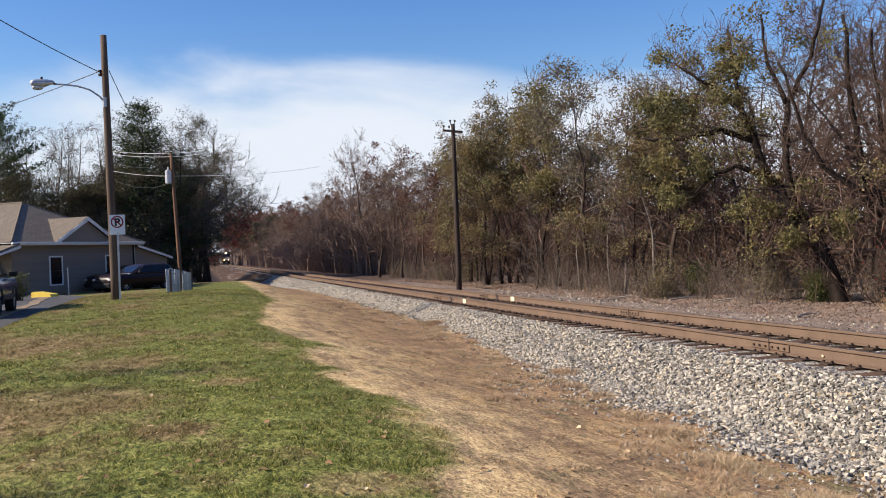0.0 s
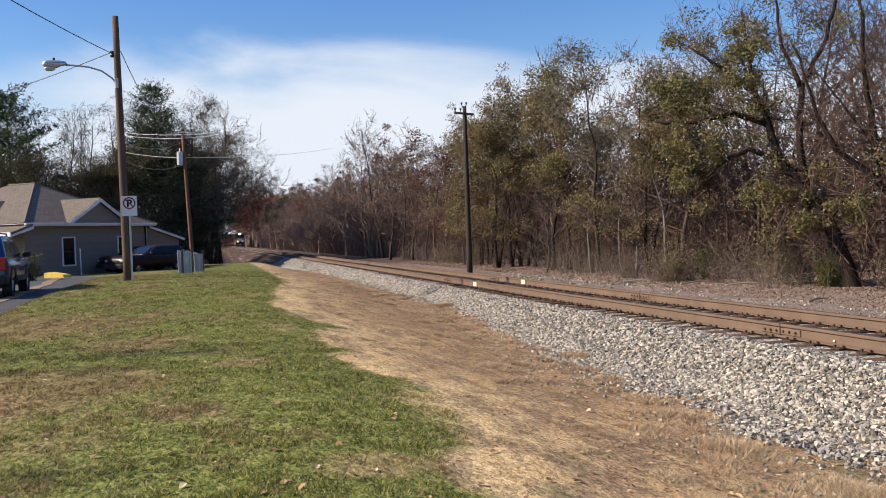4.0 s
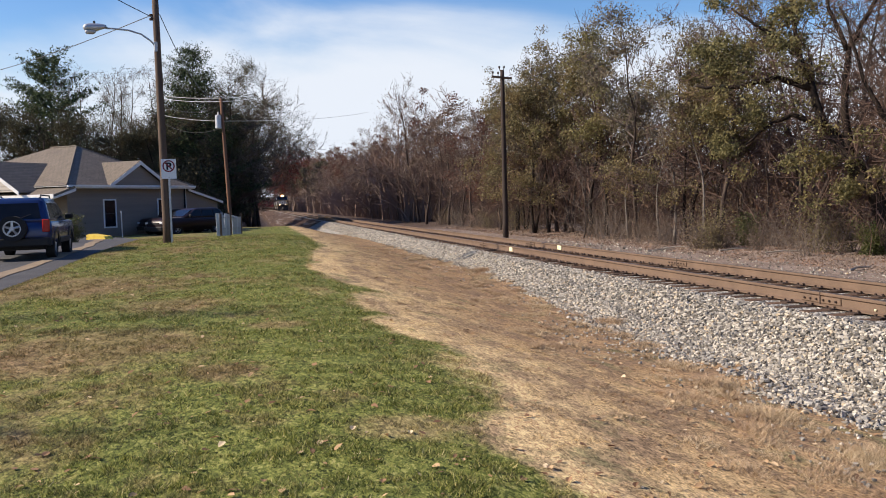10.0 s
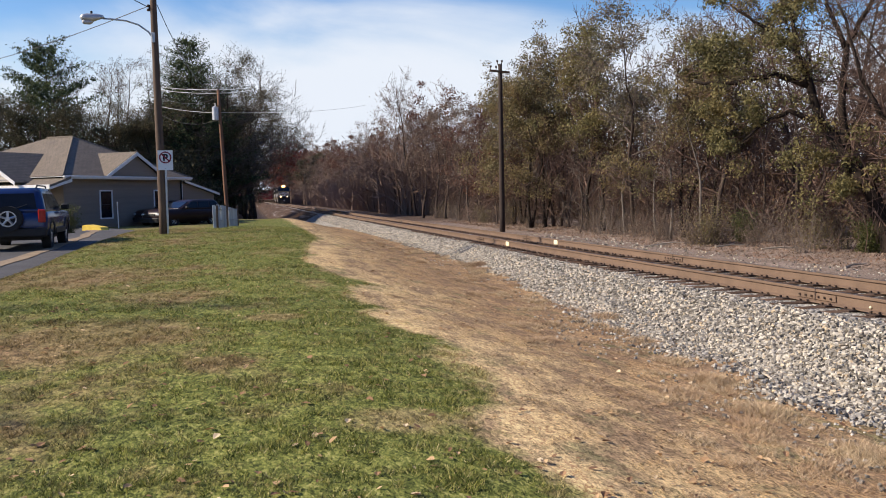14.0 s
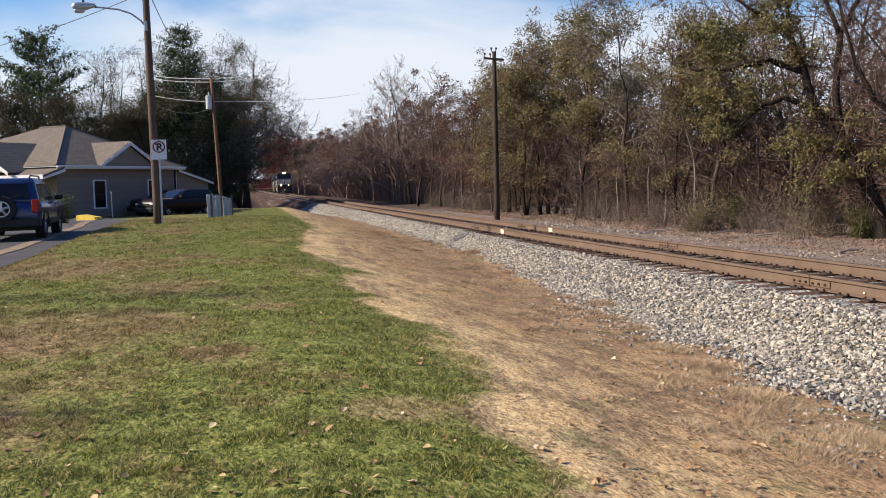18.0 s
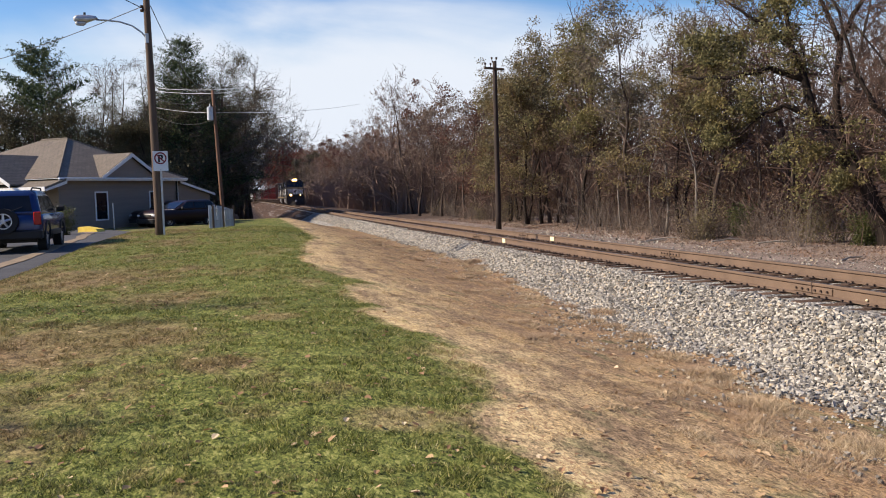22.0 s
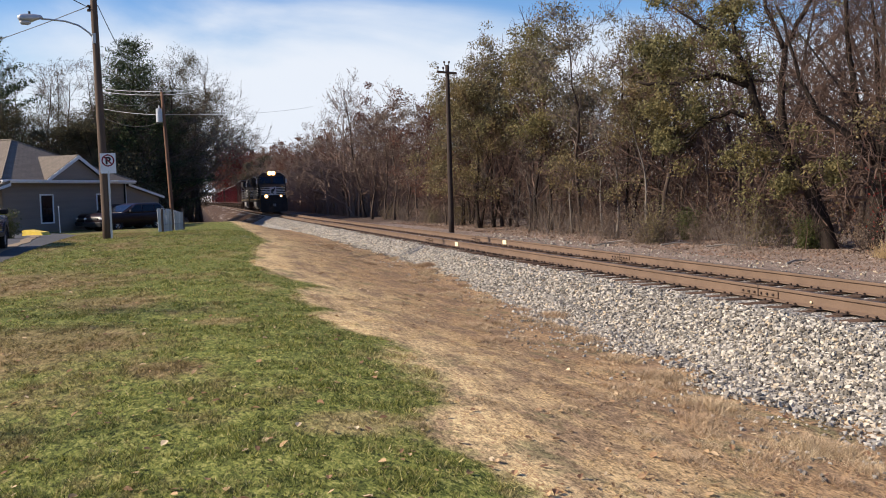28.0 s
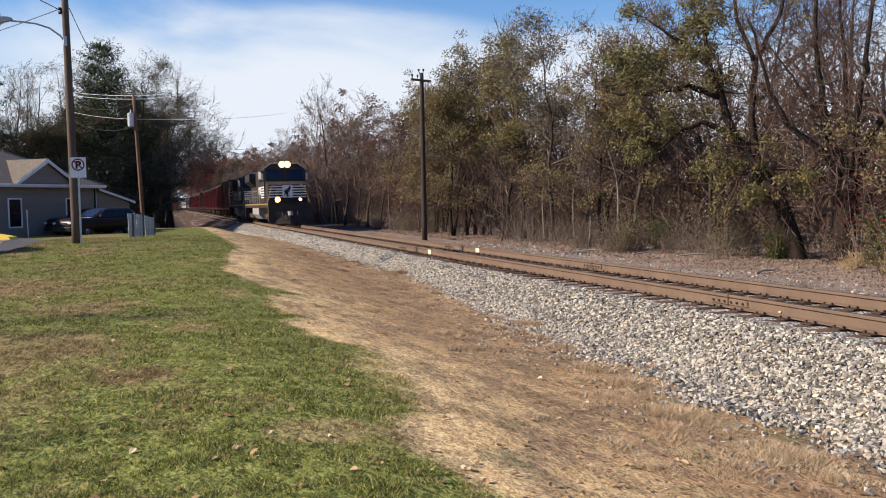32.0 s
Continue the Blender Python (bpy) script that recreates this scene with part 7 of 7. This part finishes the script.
    x = np.clip(2.0 + 0.03 * y + 3.4 * g.uniform(size=n) ** 0.8, 2.0, 5.9)
    c = np.stack([x, y, [ground_z(a, b) + 0.009 for a, b in zip(x, y)]], -1)
    q = clustered(g, c, n, 900, 0.22)
    q[:, 2] = [ground_z(a, b) + 0.009 for a, b in zip(q[:, 0], q[:, 1])]
    V, F = curled(g, q, 0.011)
    ob = new("straw_litter", soup("straw_litter", V, F, leafy("straw_litter", [(0.0, (0.13, 0.080, 0.045)), (0.5, (0.23, 0.145, 0.085)), (0.85, (0.36, 0.25, 0.15)), (1.0, (0.54, 0.43, 0.29))], 0.95, 0.3, drift=0.0)))
    tagged(ob, "crumbled brown leaves strewn through the dry grass", "leaf litter", kind="stuff")
    # fallen pale branches at the edge of the wood
    for x, y, a, L in ((14.4, 35.0, 70, 0.9), (14.2, 30.6, 20, 1.3), (15.2, 31.4, -15, 1.0), (15.9, 28.4, 10, 1.4), (16.2, 26.0, -8, 1.2), (14.5, 20.0, 30, 1.1)):
        lg = thing("fallen_branch", "pale broken branch lying on the clay", "branch", pose(x, y, ground_z(x, y) + 0.03, 0, 0, a), group="fallen branches")
        part("stem", Mesh().tube([(-L / 2, 0, 0), (0, 0.05, 0.04), (L / 2, -0.02, 0.02)], [0.032, 0.027, 0.012], 6), BARK_PALE, lg)
        part("side_shoot", Mesh().tube([(0.0, 0.04, 0.03), (L * 0.3, 0.25, 0.14)], [0.014, 0.006], 5), BARK_PALE, lg)


build_turf()
# trees outside the view that shade the lawn
plant("bare_a", -15.5, 12.5, 0.3, 1.0)
plant("bare_b", -17.0, 17.0, 1.1, 1.05)
plant("tan", -16.5, 7.5, 2.0, 0.9)

# ---- the train ----
LOCO_BLACK = plain("black_engine_paint", (0.030, 0.027, 0.025), (0.052, 0.045, 0.040), 2, 0.75, 0, 0.1, 0.05)
ENGINE_GREY = plain("grimy_grey", (0.30, 0.285, 0.27), (0.19, 0.18, 0.17), 2.5, 0.7)
STRIPE = plain("white_stripe_paint", (0.72, 0.71, 0.69), (0.6, 0.59, 0.57), 4, 0.5)
RAIL_YELLOW = plain("ochre_handrail", (0.30, 0.19, 0.05), (0.2, 0.13, 0.045), 6, 0.6)
CAR_RED = plain("maroon_car_paint", (0.165, 0.032, 0.028), (0.095, 0.024, 0.022), 1.2, 0.7, rand=0.3)
CAR_BROWN = plain("brown_car_paint", (0.085, 0.040, 0.032), (0.05, 0.028, 0.024), 1.2, 0.75, rand=0.3)
CAR_GREY = plain("grey_car_paint", (0.16, 0.15, 0.145), (0.10, 0.095, 0.09), 1.2, 0.7, rand=0.2)
CAR_WHITE = plain("pale_car_paint", (0.62, 0.61, 0.58), (0.46, 0.45, 0.42), 1.2, 0.6, rand=0.1)
GLASS_BLUE = plain("blue_tinted_glass", (0.014, 0.018, 0.03), (0.01, 0.012, 0.02), 2, 0.15, 0, 0.35, 0)
# warm emission for the discs that paint a halo round lit lenses
LAMP_HALO = glow("lamp_halo", (1.0, 0.48, 0.13), 2.0)
LAMP_WARM = glow("lit_headlight", (1.0, 0.66, 0.30), 9.0)
LAMP_DITCH = glow("lit_ditch_light", (1.0, 0.62, 0.27), 7.0)


def bogie(parent, y, axles, spread, wheels=None, turning=False):
    b = part("bogie", Mesh().box(-1.18, y - spread / 2 - 0.45, 0.42, -1.02, y + spread / 2 + 0.45, 0.78, bevel=0.04).box(1.02, y - spread / 2 - 0.45, 0.42, 1.18, y + spread / 2 + 0.45, 0.78, bevel=0.04).box(-1.05, y - 0.3, 0.5, 1.05, y + 0.3, 0.85), DARK_IRON, parent, "grimy wheel truck")
    for i in range(axles):
        yy = y + (i / (axles - 1) - 0.5) * spread
        m = Mesh()
        for s in (-1, 1):
            m.disc((s * 0.75, 0, 0), (1, 0, 0), 0.49, 0.13, 20).disc((s * 0.68, 0, 0), (1, 0, 0), 0.515, 0.03, 20).box(s * 0.82 - 0.01, -0.4, -0.05, s * 0.82 + 0.01, 0.4, 0.05)
        m.tube([(-0.8, 0, 0), (0.8, 0, 0)], 0.09, 10)
        w = part("wheelset", m, DARK_IRON, parent, at=pose(0, yy, 0.505))
        if turning:
            wheels.append((w, yy))
        part("axle_box", Mesh().box(-1.22, yy - 0.16, 0.38, -1.06, yy + 0.16, 0.68, bevel=0.03), DARK_IRON, b)
    return b


def locomotive(label, lit, wheels):
    e = thing("locomotive", label, "locomotive")
    part("underframe", Mesh().box(-1.5, 0.75, 1.28, 1.5, 21.6, 1.62, bevel=0.03), LOCO_BLACK, e)
    for s in (-1, 1):
        part("sill_stripe", Mesh().box(s * 1.503 - 0.004, 1.2, 1.50, s * 1.503 + 0.004, 21.2, 1.60), RAIL_YELLOW, e, "ochre sill stripe")
    part("pilot", Mesh().prism([(0.35, 0.25), (0.8, 0.25), (0.8, 1.62), (0.55, 1.62)], "x", -1.5, 1.5), LOCO_BLACK, e)
    part("plough", Mesh().add([(-1.45, 0.45, 0.12), (0, -0.05, 0.12), (1.45, 0.45, 0.12), (1.45, 0.5, 0.95), (0, 0.28, 0.95), (-1.45, 0.5, 0.95), (-1.45, 0.6, 0.12), (1.45, 0.6, 0.12), (1.45, 0.6, 0.95), (-1.45, 0.6, 0.95)], [(0, 1, 4, 5), (1, 2, 3, 4), (6, 9, 8, 7), (5, 4, 3, 8, 9), (0, 6, 7, 2, 1), (0, 5, 9, 6), (2, 7, 8, 3)]), LOCO_BLACK, e)
    part("coupler", Mesh().box(-0.14, -0.25, 0.72, 0.14, 0.5, 1.02, bevel=0.04).disc((0.0, -0.22, 0.87), (0, 0, 1), 0.17, 0.3, 10), ENGINE_GREY, e, "grey knuckle coupler")
    # nose
    nose = part("nose", Mesh().add([(-1.40, 1.35, 1.62), (1.40, 1.35, 1.62), (1.40, 1.30, 2.95), (-1.40, 1.30, 2.95), (-1.50, 2.55, 1.62), (1.50, 2.55, 1.62), (1.45, 2.45, 3.22), (-1.45, 2.45, 3.22)], [(0, 1, 2, 3), (4, 7, 6, 5), (3, 2, 6, 7), (0, 3, 7, 4), (1, 5, 6, 2), (0, 4, 5, 1)]), LOCO_BLACK, e, "blunt black nose with white bars")
    for i in range(5):
        z = 2.02 + i * 0.19
        for x0, x1 in ((-1.36, -0.33), (0.33, 1.36)):
            part("nose_bar", Mesh().box(x0, 1.28 - 0.004, z, x1, 1.30, z + 0.085), STRIPE, nose, "white bar")
    part("emblem_panel", Mesh().box(-0.36, 1.278, 2.0, 0.36, 1.30, 2.92), STRIPE, nose, "pale emblem panel")
    part("emblem", Mesh().prism([(-0.28, 2.08), (-0.12, 2.30), (-0.02, 2.08), (0.06, 2.08), (0.02, 2.36), (0.14, 2.46), (0.26, 2.74), (0.16, 2.88), (0.06, 2.70), (-0.12, 2.62), (-0.26, 2.44), (-0.18, 2.36)], "y", 1.268, 1.277), LOCO_BLACK, nose, "dark plain emblem")
    # cab
    cab = part("cab", Mesh().add([(-1.55, 2.5, 1.62), (1.55, 2.5, 1.62), (1.55, 2.5, 3.15), (-1.55, 2.5, 3.15), (-1.48, 2.75, 4.18), (1.48, 2.75, 4.18), (-1.0, 2.85, 4.55), (1.0, 2.85, 4.55), (-1.55, 5.2, 1.62), (1.55, 5.2, 1.62), (1.48, 5.2, 4.18), (-1.48, 5.2, 4.18), (1.0, 5.2, 4.55), (-1.0, 5.2, 4.55)],
                             [(0, 1, 2, 3), (3, 2, 5, 4), (4, 5, 7, 6), (6, 7, 12, 13), (4, 6, 13, 11), (5, 10, 12, 7), (0, 3, 4, 11, 8), (1, 9, 10, 5, 2), (8, 11, 13, 12, 10, 9), (0, 8, 9, 1)]), LOCO_BLACK, e, "black crew cab")
    for x0, x1 in ((-1.36, -0.14), (0.14, 1.36)):
        part("windscreen", Mesh().add([(x0, 2.505, 3.34), (x1, 2.505, 3.22 if x0 > 0 else 3.34), (x1 * 0.97, 2.725, 4.10), (x0 * 0.97, 2.725, 4.10), (x0, 2.56, 3.34), (x1, 2.56, 3.22 if x0 > 0 else 3.34), (x1 * 0.97, 2.78, 4.10), (x0 * 0.97, 2.78, 4.10)], [(0, 1, 2, 3), (5, 4, 7, 6), (4, 5, 1, 0), (3, 2, 6, 7), (4, 0, 3, 7), (1, 5, 6, 2)]), GLASS_BLUE, cab, "large windscreen pane")
    for s in (-1, 1):
        for y0, y1 in ((3.0, 3.8), (4.0, 4.7)):
            part("side_window", Mesh().box(s * 1.53 - 0.03, y0, 3.25, s * 1.53 + 0.03, y1, 4.0), GLASS_DARK, cab)
        for i in range(5):
            z = 2.02 + i * 0.19
            part("side_bar", Mesh().box(s * 1.555 - 0.006, 2.6, z, s * 1.555 + 0.006, 5.1, z + 0.085), STRIPE, cab, "white bar")
        part("visor", Mesh().box(s * 1.62 - 0.1, 2.95, 4.02, s * 1.62 + 0.1, 4.75, 4.06), LOCO_BLACK, cab)
        part("hand_mirror", Mesh().box(s * 1.66 - 0.07, 2.9, 3.35, s * 1.66 + 0.07, 2.93, 3.85), STRIPE, cab)
    part("roof_rim", Mesh().tube([(-1.5, 2.72, 4.2), (-1.0, 2.82, 4.56), (1.0, 2.82, 4.56), (1.5, 2.72, 4.2)], 0.035, 6), ENGINE_GREY, cab)
    hl = part("headlight", Mesh().box(-0.36, 2.55, 4.30, 0.36, 2.95, 4.66, bevel=0.05), LOCO_BLACK, e, "twin headlight above the windscreen")
    for s in (-1, 1):
        # wide disc behind the lens, added as the lamp's halo; grey when unlit
        part("reflector", Mesh().disc((s * 0.2, 2.545, 4.48), (0, 1, 0), 0.25, 0.03, 18), LAMP_HALO if lit else ENGINE_GREY, hl)
        part("lens", Mesh().disc((s * 0.2, 2.535, 4.48), (0, 1, 0), 0.18, 0.04, 16), LAMP_WARM if lit else CLEAR_LENS, hl)
        d = part("ditch_light", Mesh().disc((s * 0.82, 0.62, 1.86), (0, 1, 0), 0.17, 0.2, 14), LOCO_BLACK, e, "round ditch light")
        # right ditch lamp drawn smaller so its glow looks dimmer
        part("reflector", Mesh().disc((s * 0.82, 0.515, 1.86), (0, 1, 0), 0.21 if s < 0 else 0.12, 0.03, 18), LAMP_HALO if lit else ENGINE_GREY, d)
        part("lens", Mesh().disc((s * 0.82, 0.505, 1.86), (0, 1, 0), 0.15 if s < 0 else 0.08, 0.03, 16), LAMP_DITCH if lit else CLEAR_LENS, d)
    part("antenna", Mesh().disc((0.4, 4.0, 4.62), (0, 0, 1), 0.14, 0.12, 10).box(-0.6, 3.6, 4.55, -0.1, 4.3, 4.72), ENGINE_GREY, cab)
    # long hood
    hood = part("long_hood", Mesh().add([(-0.95, 5.2, 1.62), (0.95, 5.2, 1.62), (0.95, 5.2, 4.2), (0.7, 5.2, 4.42), (-0.7, 5.2, 4.42), (-0.95, 5.2, 4.2), (-0.95, 20.6, 1.62), (0.95, 20.6, 1.62), (0.95, 20.6, 4.2), (0.7, 20.6, 4.42), (-0.7, 20.6, 4.42), (-0.95, 20.6, 4.2)],
                                        [(0, 1, 2, 3, 4, 5), (11, 10, 9, 8, 7, 6), (0, 5, 11, 6), (5, 4, 10, 11), (4, 3, 9, 10), (3, 2, 8, 9), (2, 1, 7, 8), (1, 0, 6, 7)]), LOCO_BLACK, e, "long black engine hood")
    part("blister", Mesh().box(-1.35, 5.6, 3.35, 1.35, 9.0, 4.38, bevel=0.1), LOCO_BLACK, hood)
    part("radiator_wing", Mesh().prism([(-0.97, 3.1), (-1.5, 3.6), (-1.5, 4.25), (1.5, 4.25), (1.5, 3.6), (0.97, 3.1)], "y", 15.6, 20.4), LOCO_BLACK, hood)
    for i in range(9):
        y = 9.4 + i * 0.68
        for s in (-1, 1):
            part("hood_door", Mesh().box(s * 0.957 - 0.012, y, 1.75, s * 0.957 + 0.012, y + 0.6, 3.9, bevel=0.006), LOCO_BLACK, hood)
    for s in (-1, 1):
        for i in range(4):
            part("hood_mark", Mesh().box(s * 0.975 - 0.005, 11.2 + i * 0.5, 2.35, s * 0.975 + 0.005, 11.55 + i * 0.5, 3.0), STRIPE, hood, "plain white bar in place of lettering")
        part("louvre", Mesh().box(s * 1.36 - 0.012, 6.0, 3.55, s * 1.36 + 0.012, 8.6, 4.2), ENGINE_GREY, hood)
    for y in (10.5, 12.0, 16.8, 18.6):
        part("fan", Mesh().disc((0, y, 4.46), (0, 0, 1), 0.62, 0.14, 18), DARK_IRON, hood)
    part("exhaust", Mesh().box(-0.4, 13.2, 4.4, 0.4, 13.9, 4.62, bevel=0.03), DARK_IRON, hood)
    part("fuel_tank", Mesh().prism([(-1.45, 1.28), (-1.45, 0.75), (-1.1, 0.38), (1.1, 0.38), (1.45, 0.75), (1.45, 1.28)], "y", 8.2, 13.8), ENGINE_GREY, e, "grimy grey fuel tank")
    bogie(e, 4.2, 3, 3.6, wheels, turning=wheels is not None)
    bogie(e, 17.9, 3, 3.6, wheels, turning=wheels is not None)
    # handrails and steps
    for s in (-1, 1):
        hr = part("handrail", Mesh().tube([(s * 1.45, 5.4, 2.65), (s * 1.45, 20.9, 2.65)], 0.022, 5).tube([(s * 1.45, 5.4, 2.15), (s * 1.45, 20.9, 2.15)], 0.016, 5), ENGINE_GREY, e)
        for i in range(9):
            part("stanchion", Mesh().tube([(s * 1.45, 5.5 + i * 1.9, 1.6), (s * 1.45, 5.5 + i * 1.9, 2.66)], 0.02, 5), ENGINE_GREY, hr)
        st = part("step_well", Mesh().box(s * 1.32 - 0.16, 0.82, 0.45, s * 1.32 + 0.16, 1.28, 0.5).box(s * 1.32 - 0.16, 0.82, 0.85, s * 1.32 + 0.16, 1.28, 0.9).box(s * 1.32 - 0.16, 0.82, 1.22, s * 1.32 + 0.16, 1.28, 1.27), DARK_IRON, e)
        part("grab_rail", Mesh().tube([(s * 1.5, 0.68, 0.6), (s * 1.5, 0.66, 1.7), (s * 1.2, 0.9, 2.75), (s * 0.95, 1.22, 2.95)], 0.03, 6), RAIL_YELLOW, e, "ochre grab rail")
        part("rear_step", Mesh().box(s * 1.32 - 0.16, 20.9, 0.45, s * 1.32 + 0.16, 21.4, 1.27), DARK_IRON, e)
    part("front_rail", Mesh().tube([(-0.9, 0.62, 1.6), (-0.9, 0.62, 2.5), (-0.3, 0.62, 2.55), (0.3, 0.62, 2.55), (0.9, 0.62, 2.5), (0.9, 0.62, 1.6)], 0.018, 5), ENGINE_GREY, e)
    for s in (-1, 1):
        part("hose", Mesh().tube([(s * 0.55, 0.36, 1.0), (s * 0.55, 0.12, 0.7), (s * 0.5, 0.2, 0.45)], 0.03, 6), DARK_IRON, e)
    return e


def freight_car(label, mat, length=15.2, top=4.4, hopper=False):
    c = thing("freight_car", label, "railway wagon", group="freight cars of the train")
    y0, y1 = 0.7, length - 0.7
    if hopper:
        part("body", Mesh().add([(-1.5, y0, 1.9), (1.5, y0, 1.9), (1.5, y0, top - 0.5), (-1.5, y0, top - 0.5), (-1.5, y1, 1.9), (1.5, y1, 1.9), (1.5, y1, top - 0.5), (-1.5, y1, top - 0.5), (-0.9, y0, top), (0.9, y0, top), (-0.9, y1, top), (0.9, y1, top), (-0.9, y0 + 2, 0.9), (0.9, y0 + 2, 0.9), (-0.9, y1 - 2, 0.9), (0.9, y1 - 2, 0.9)],
                                    [(0, 1, 2, 9, 8, 3), (4, 7, 10, 11, 6, 5), (0, 3, 7, 4), (1, 5, 6, 2), (3, 8, 10, 7), (2, 6, 11, 9), (8, 9, 11, 10), (0, 4, 14, 12), (1, 13, 15, 5), (12, 14, 15, 13), (0, 12, 13, 1), (4, 5, 15, 14)]), mat, c)
        part("roof_walk", Mesh().box(-0.35, y0, top + 0.02, 0.35, y1, top + 0.1), GALV, c)
    else:
        part("body", Mesh().box(-1.48, y0, 1.12, 1.48, y1, top - 0.12, bevel=0.04), mat, c)
        part("roof", Mesh().prism([(-1.52, top - 0.12), (0, top + 0.05), (1.52, top - 0.12), (1.52, top - 0.2), (-1.52, top - 0.2)], "y", y0 - 0.06, y1 + 0.06), CAR_GREY, c)
        for s in (-1, 1):
            d = part("sliding_door", Mesh().box(s * 1.5 - 0.03, length / 2 - 1.5, 1.2, s * 1.5 + 0.03, length / 2 + 1.5, top - 0.3, bevel=0.01), mat, c)
            part("door_bar", Mesh().tube([(s * 1.55, length / 2 - 1.2, 1.3), (s * 1.55, length / 2 - 1.2, top - 0.4)], 0.025, 5), GALV, d)
    n = 11
    for i in range(n):
        y = y0 + 0.3 + (y1 - y0 - 0.6) * i / (n - 1)
        for s in (-1, 1):
            part("rib", Mesh().box(s * 1.53 - 0.05, y - 0.05, 1.25 if not hopper else 1.95, s * 1.53 + 0.05, y + 0.05, top - (0.25 if not hopper else 0.55)), mat, c)
    part("underframe", Mesh().box(-1.25, 0.5, 0.95, 1.25, length - 0.5, 1.12).box(-0.2, -0.2, 0.75, 0.2, length + 0.2, 0.98), DARK_IRON, c)
    for s in (-1, 1):
        lad = Mesh()
        for x in (-1.35, -0.95):
            lad.box(x - 0.02, y0 - 0.06, 1.0, x + 0.02, y0 - 0.02, top - 0.3)
        for k in range(8):
            lad.box(-1.35, y0 - 0.06, 1.15 + k * 0.38, -0.95, y0 - 0.03, 1.19 + k * 0.38)
    part("ladder", lad, GALV, c)
    bogie(c, 2.4, 2, 1.75)
    bogie(c, length - 2.4, 2, 1.75)
    return c


SPEED, LAST = 9.43, 66.5
TRAIN = []
LEAD_WHEELS = []


def build_train():
    lead = locomotive("lead black locomotive with white bars and lit headlights", True, LEAD_WHEELS)
    second = locomotive("black second locomotive coupled behind the first", False, None)
    TRAIN.append((lead, 0.0, 22.2))
    TRAIN.append((second, 22.2, 22.2))
    kinds = {"r": freight_car("maroon ribbed boxcar of a long freight train", CAR_RED), "b": freight_car("dark brown ribbed boxcar of a long freight train", CAR_BROWN, top=4.75), "g": freight_car("grimy grey covered hopper of the train", CAR_GREY, hopper=True), "w": freight_car("pale covered hopper of the long train", CAR_WHITE, hopper=True)}
    used = set()
    at = 44.4
    for k in "brrrrbrrrrrbrggrwwwwgrr":
        ob = kinds[k] if k not in used else copy_thing(kinds[k], Matrix.Identity(4))
        used.add(k)
        TRAIN.append((ob, at, 15.6))
        at += 15.7


def on_track(y, length):
    """The pose of a vehicle whose front end is at y, following the line."""
    a, b = y + length * 0.15, y + length * 0.85
    turn = math.atan2(track_x(a) - track_x(b), b - a)
    px = track_x(a) + (track_x(a) - track_x(b)) / (b - a) * length * 0.15
    return Matrix.Translation((px, y, track_z(y) + 0.003)) @ Matrix.Rotation(turn, 4, "Z")


def motions():
    for ob, behind, length in TRAIN:
        walk(ob, [(float(t), on_track(LAST + behind + SPEED * (32 - t), length)) for t in range(33)])
    for w, y in LEAD_WHEELS:
        walk(w, [(i / 15, Matrix.Translation((0, y, 0.505)) @ Matrix.Rotation(SPEED * i / 15 / 0.505, 4, "X")) for i in range(481)])


build_train()
motions()
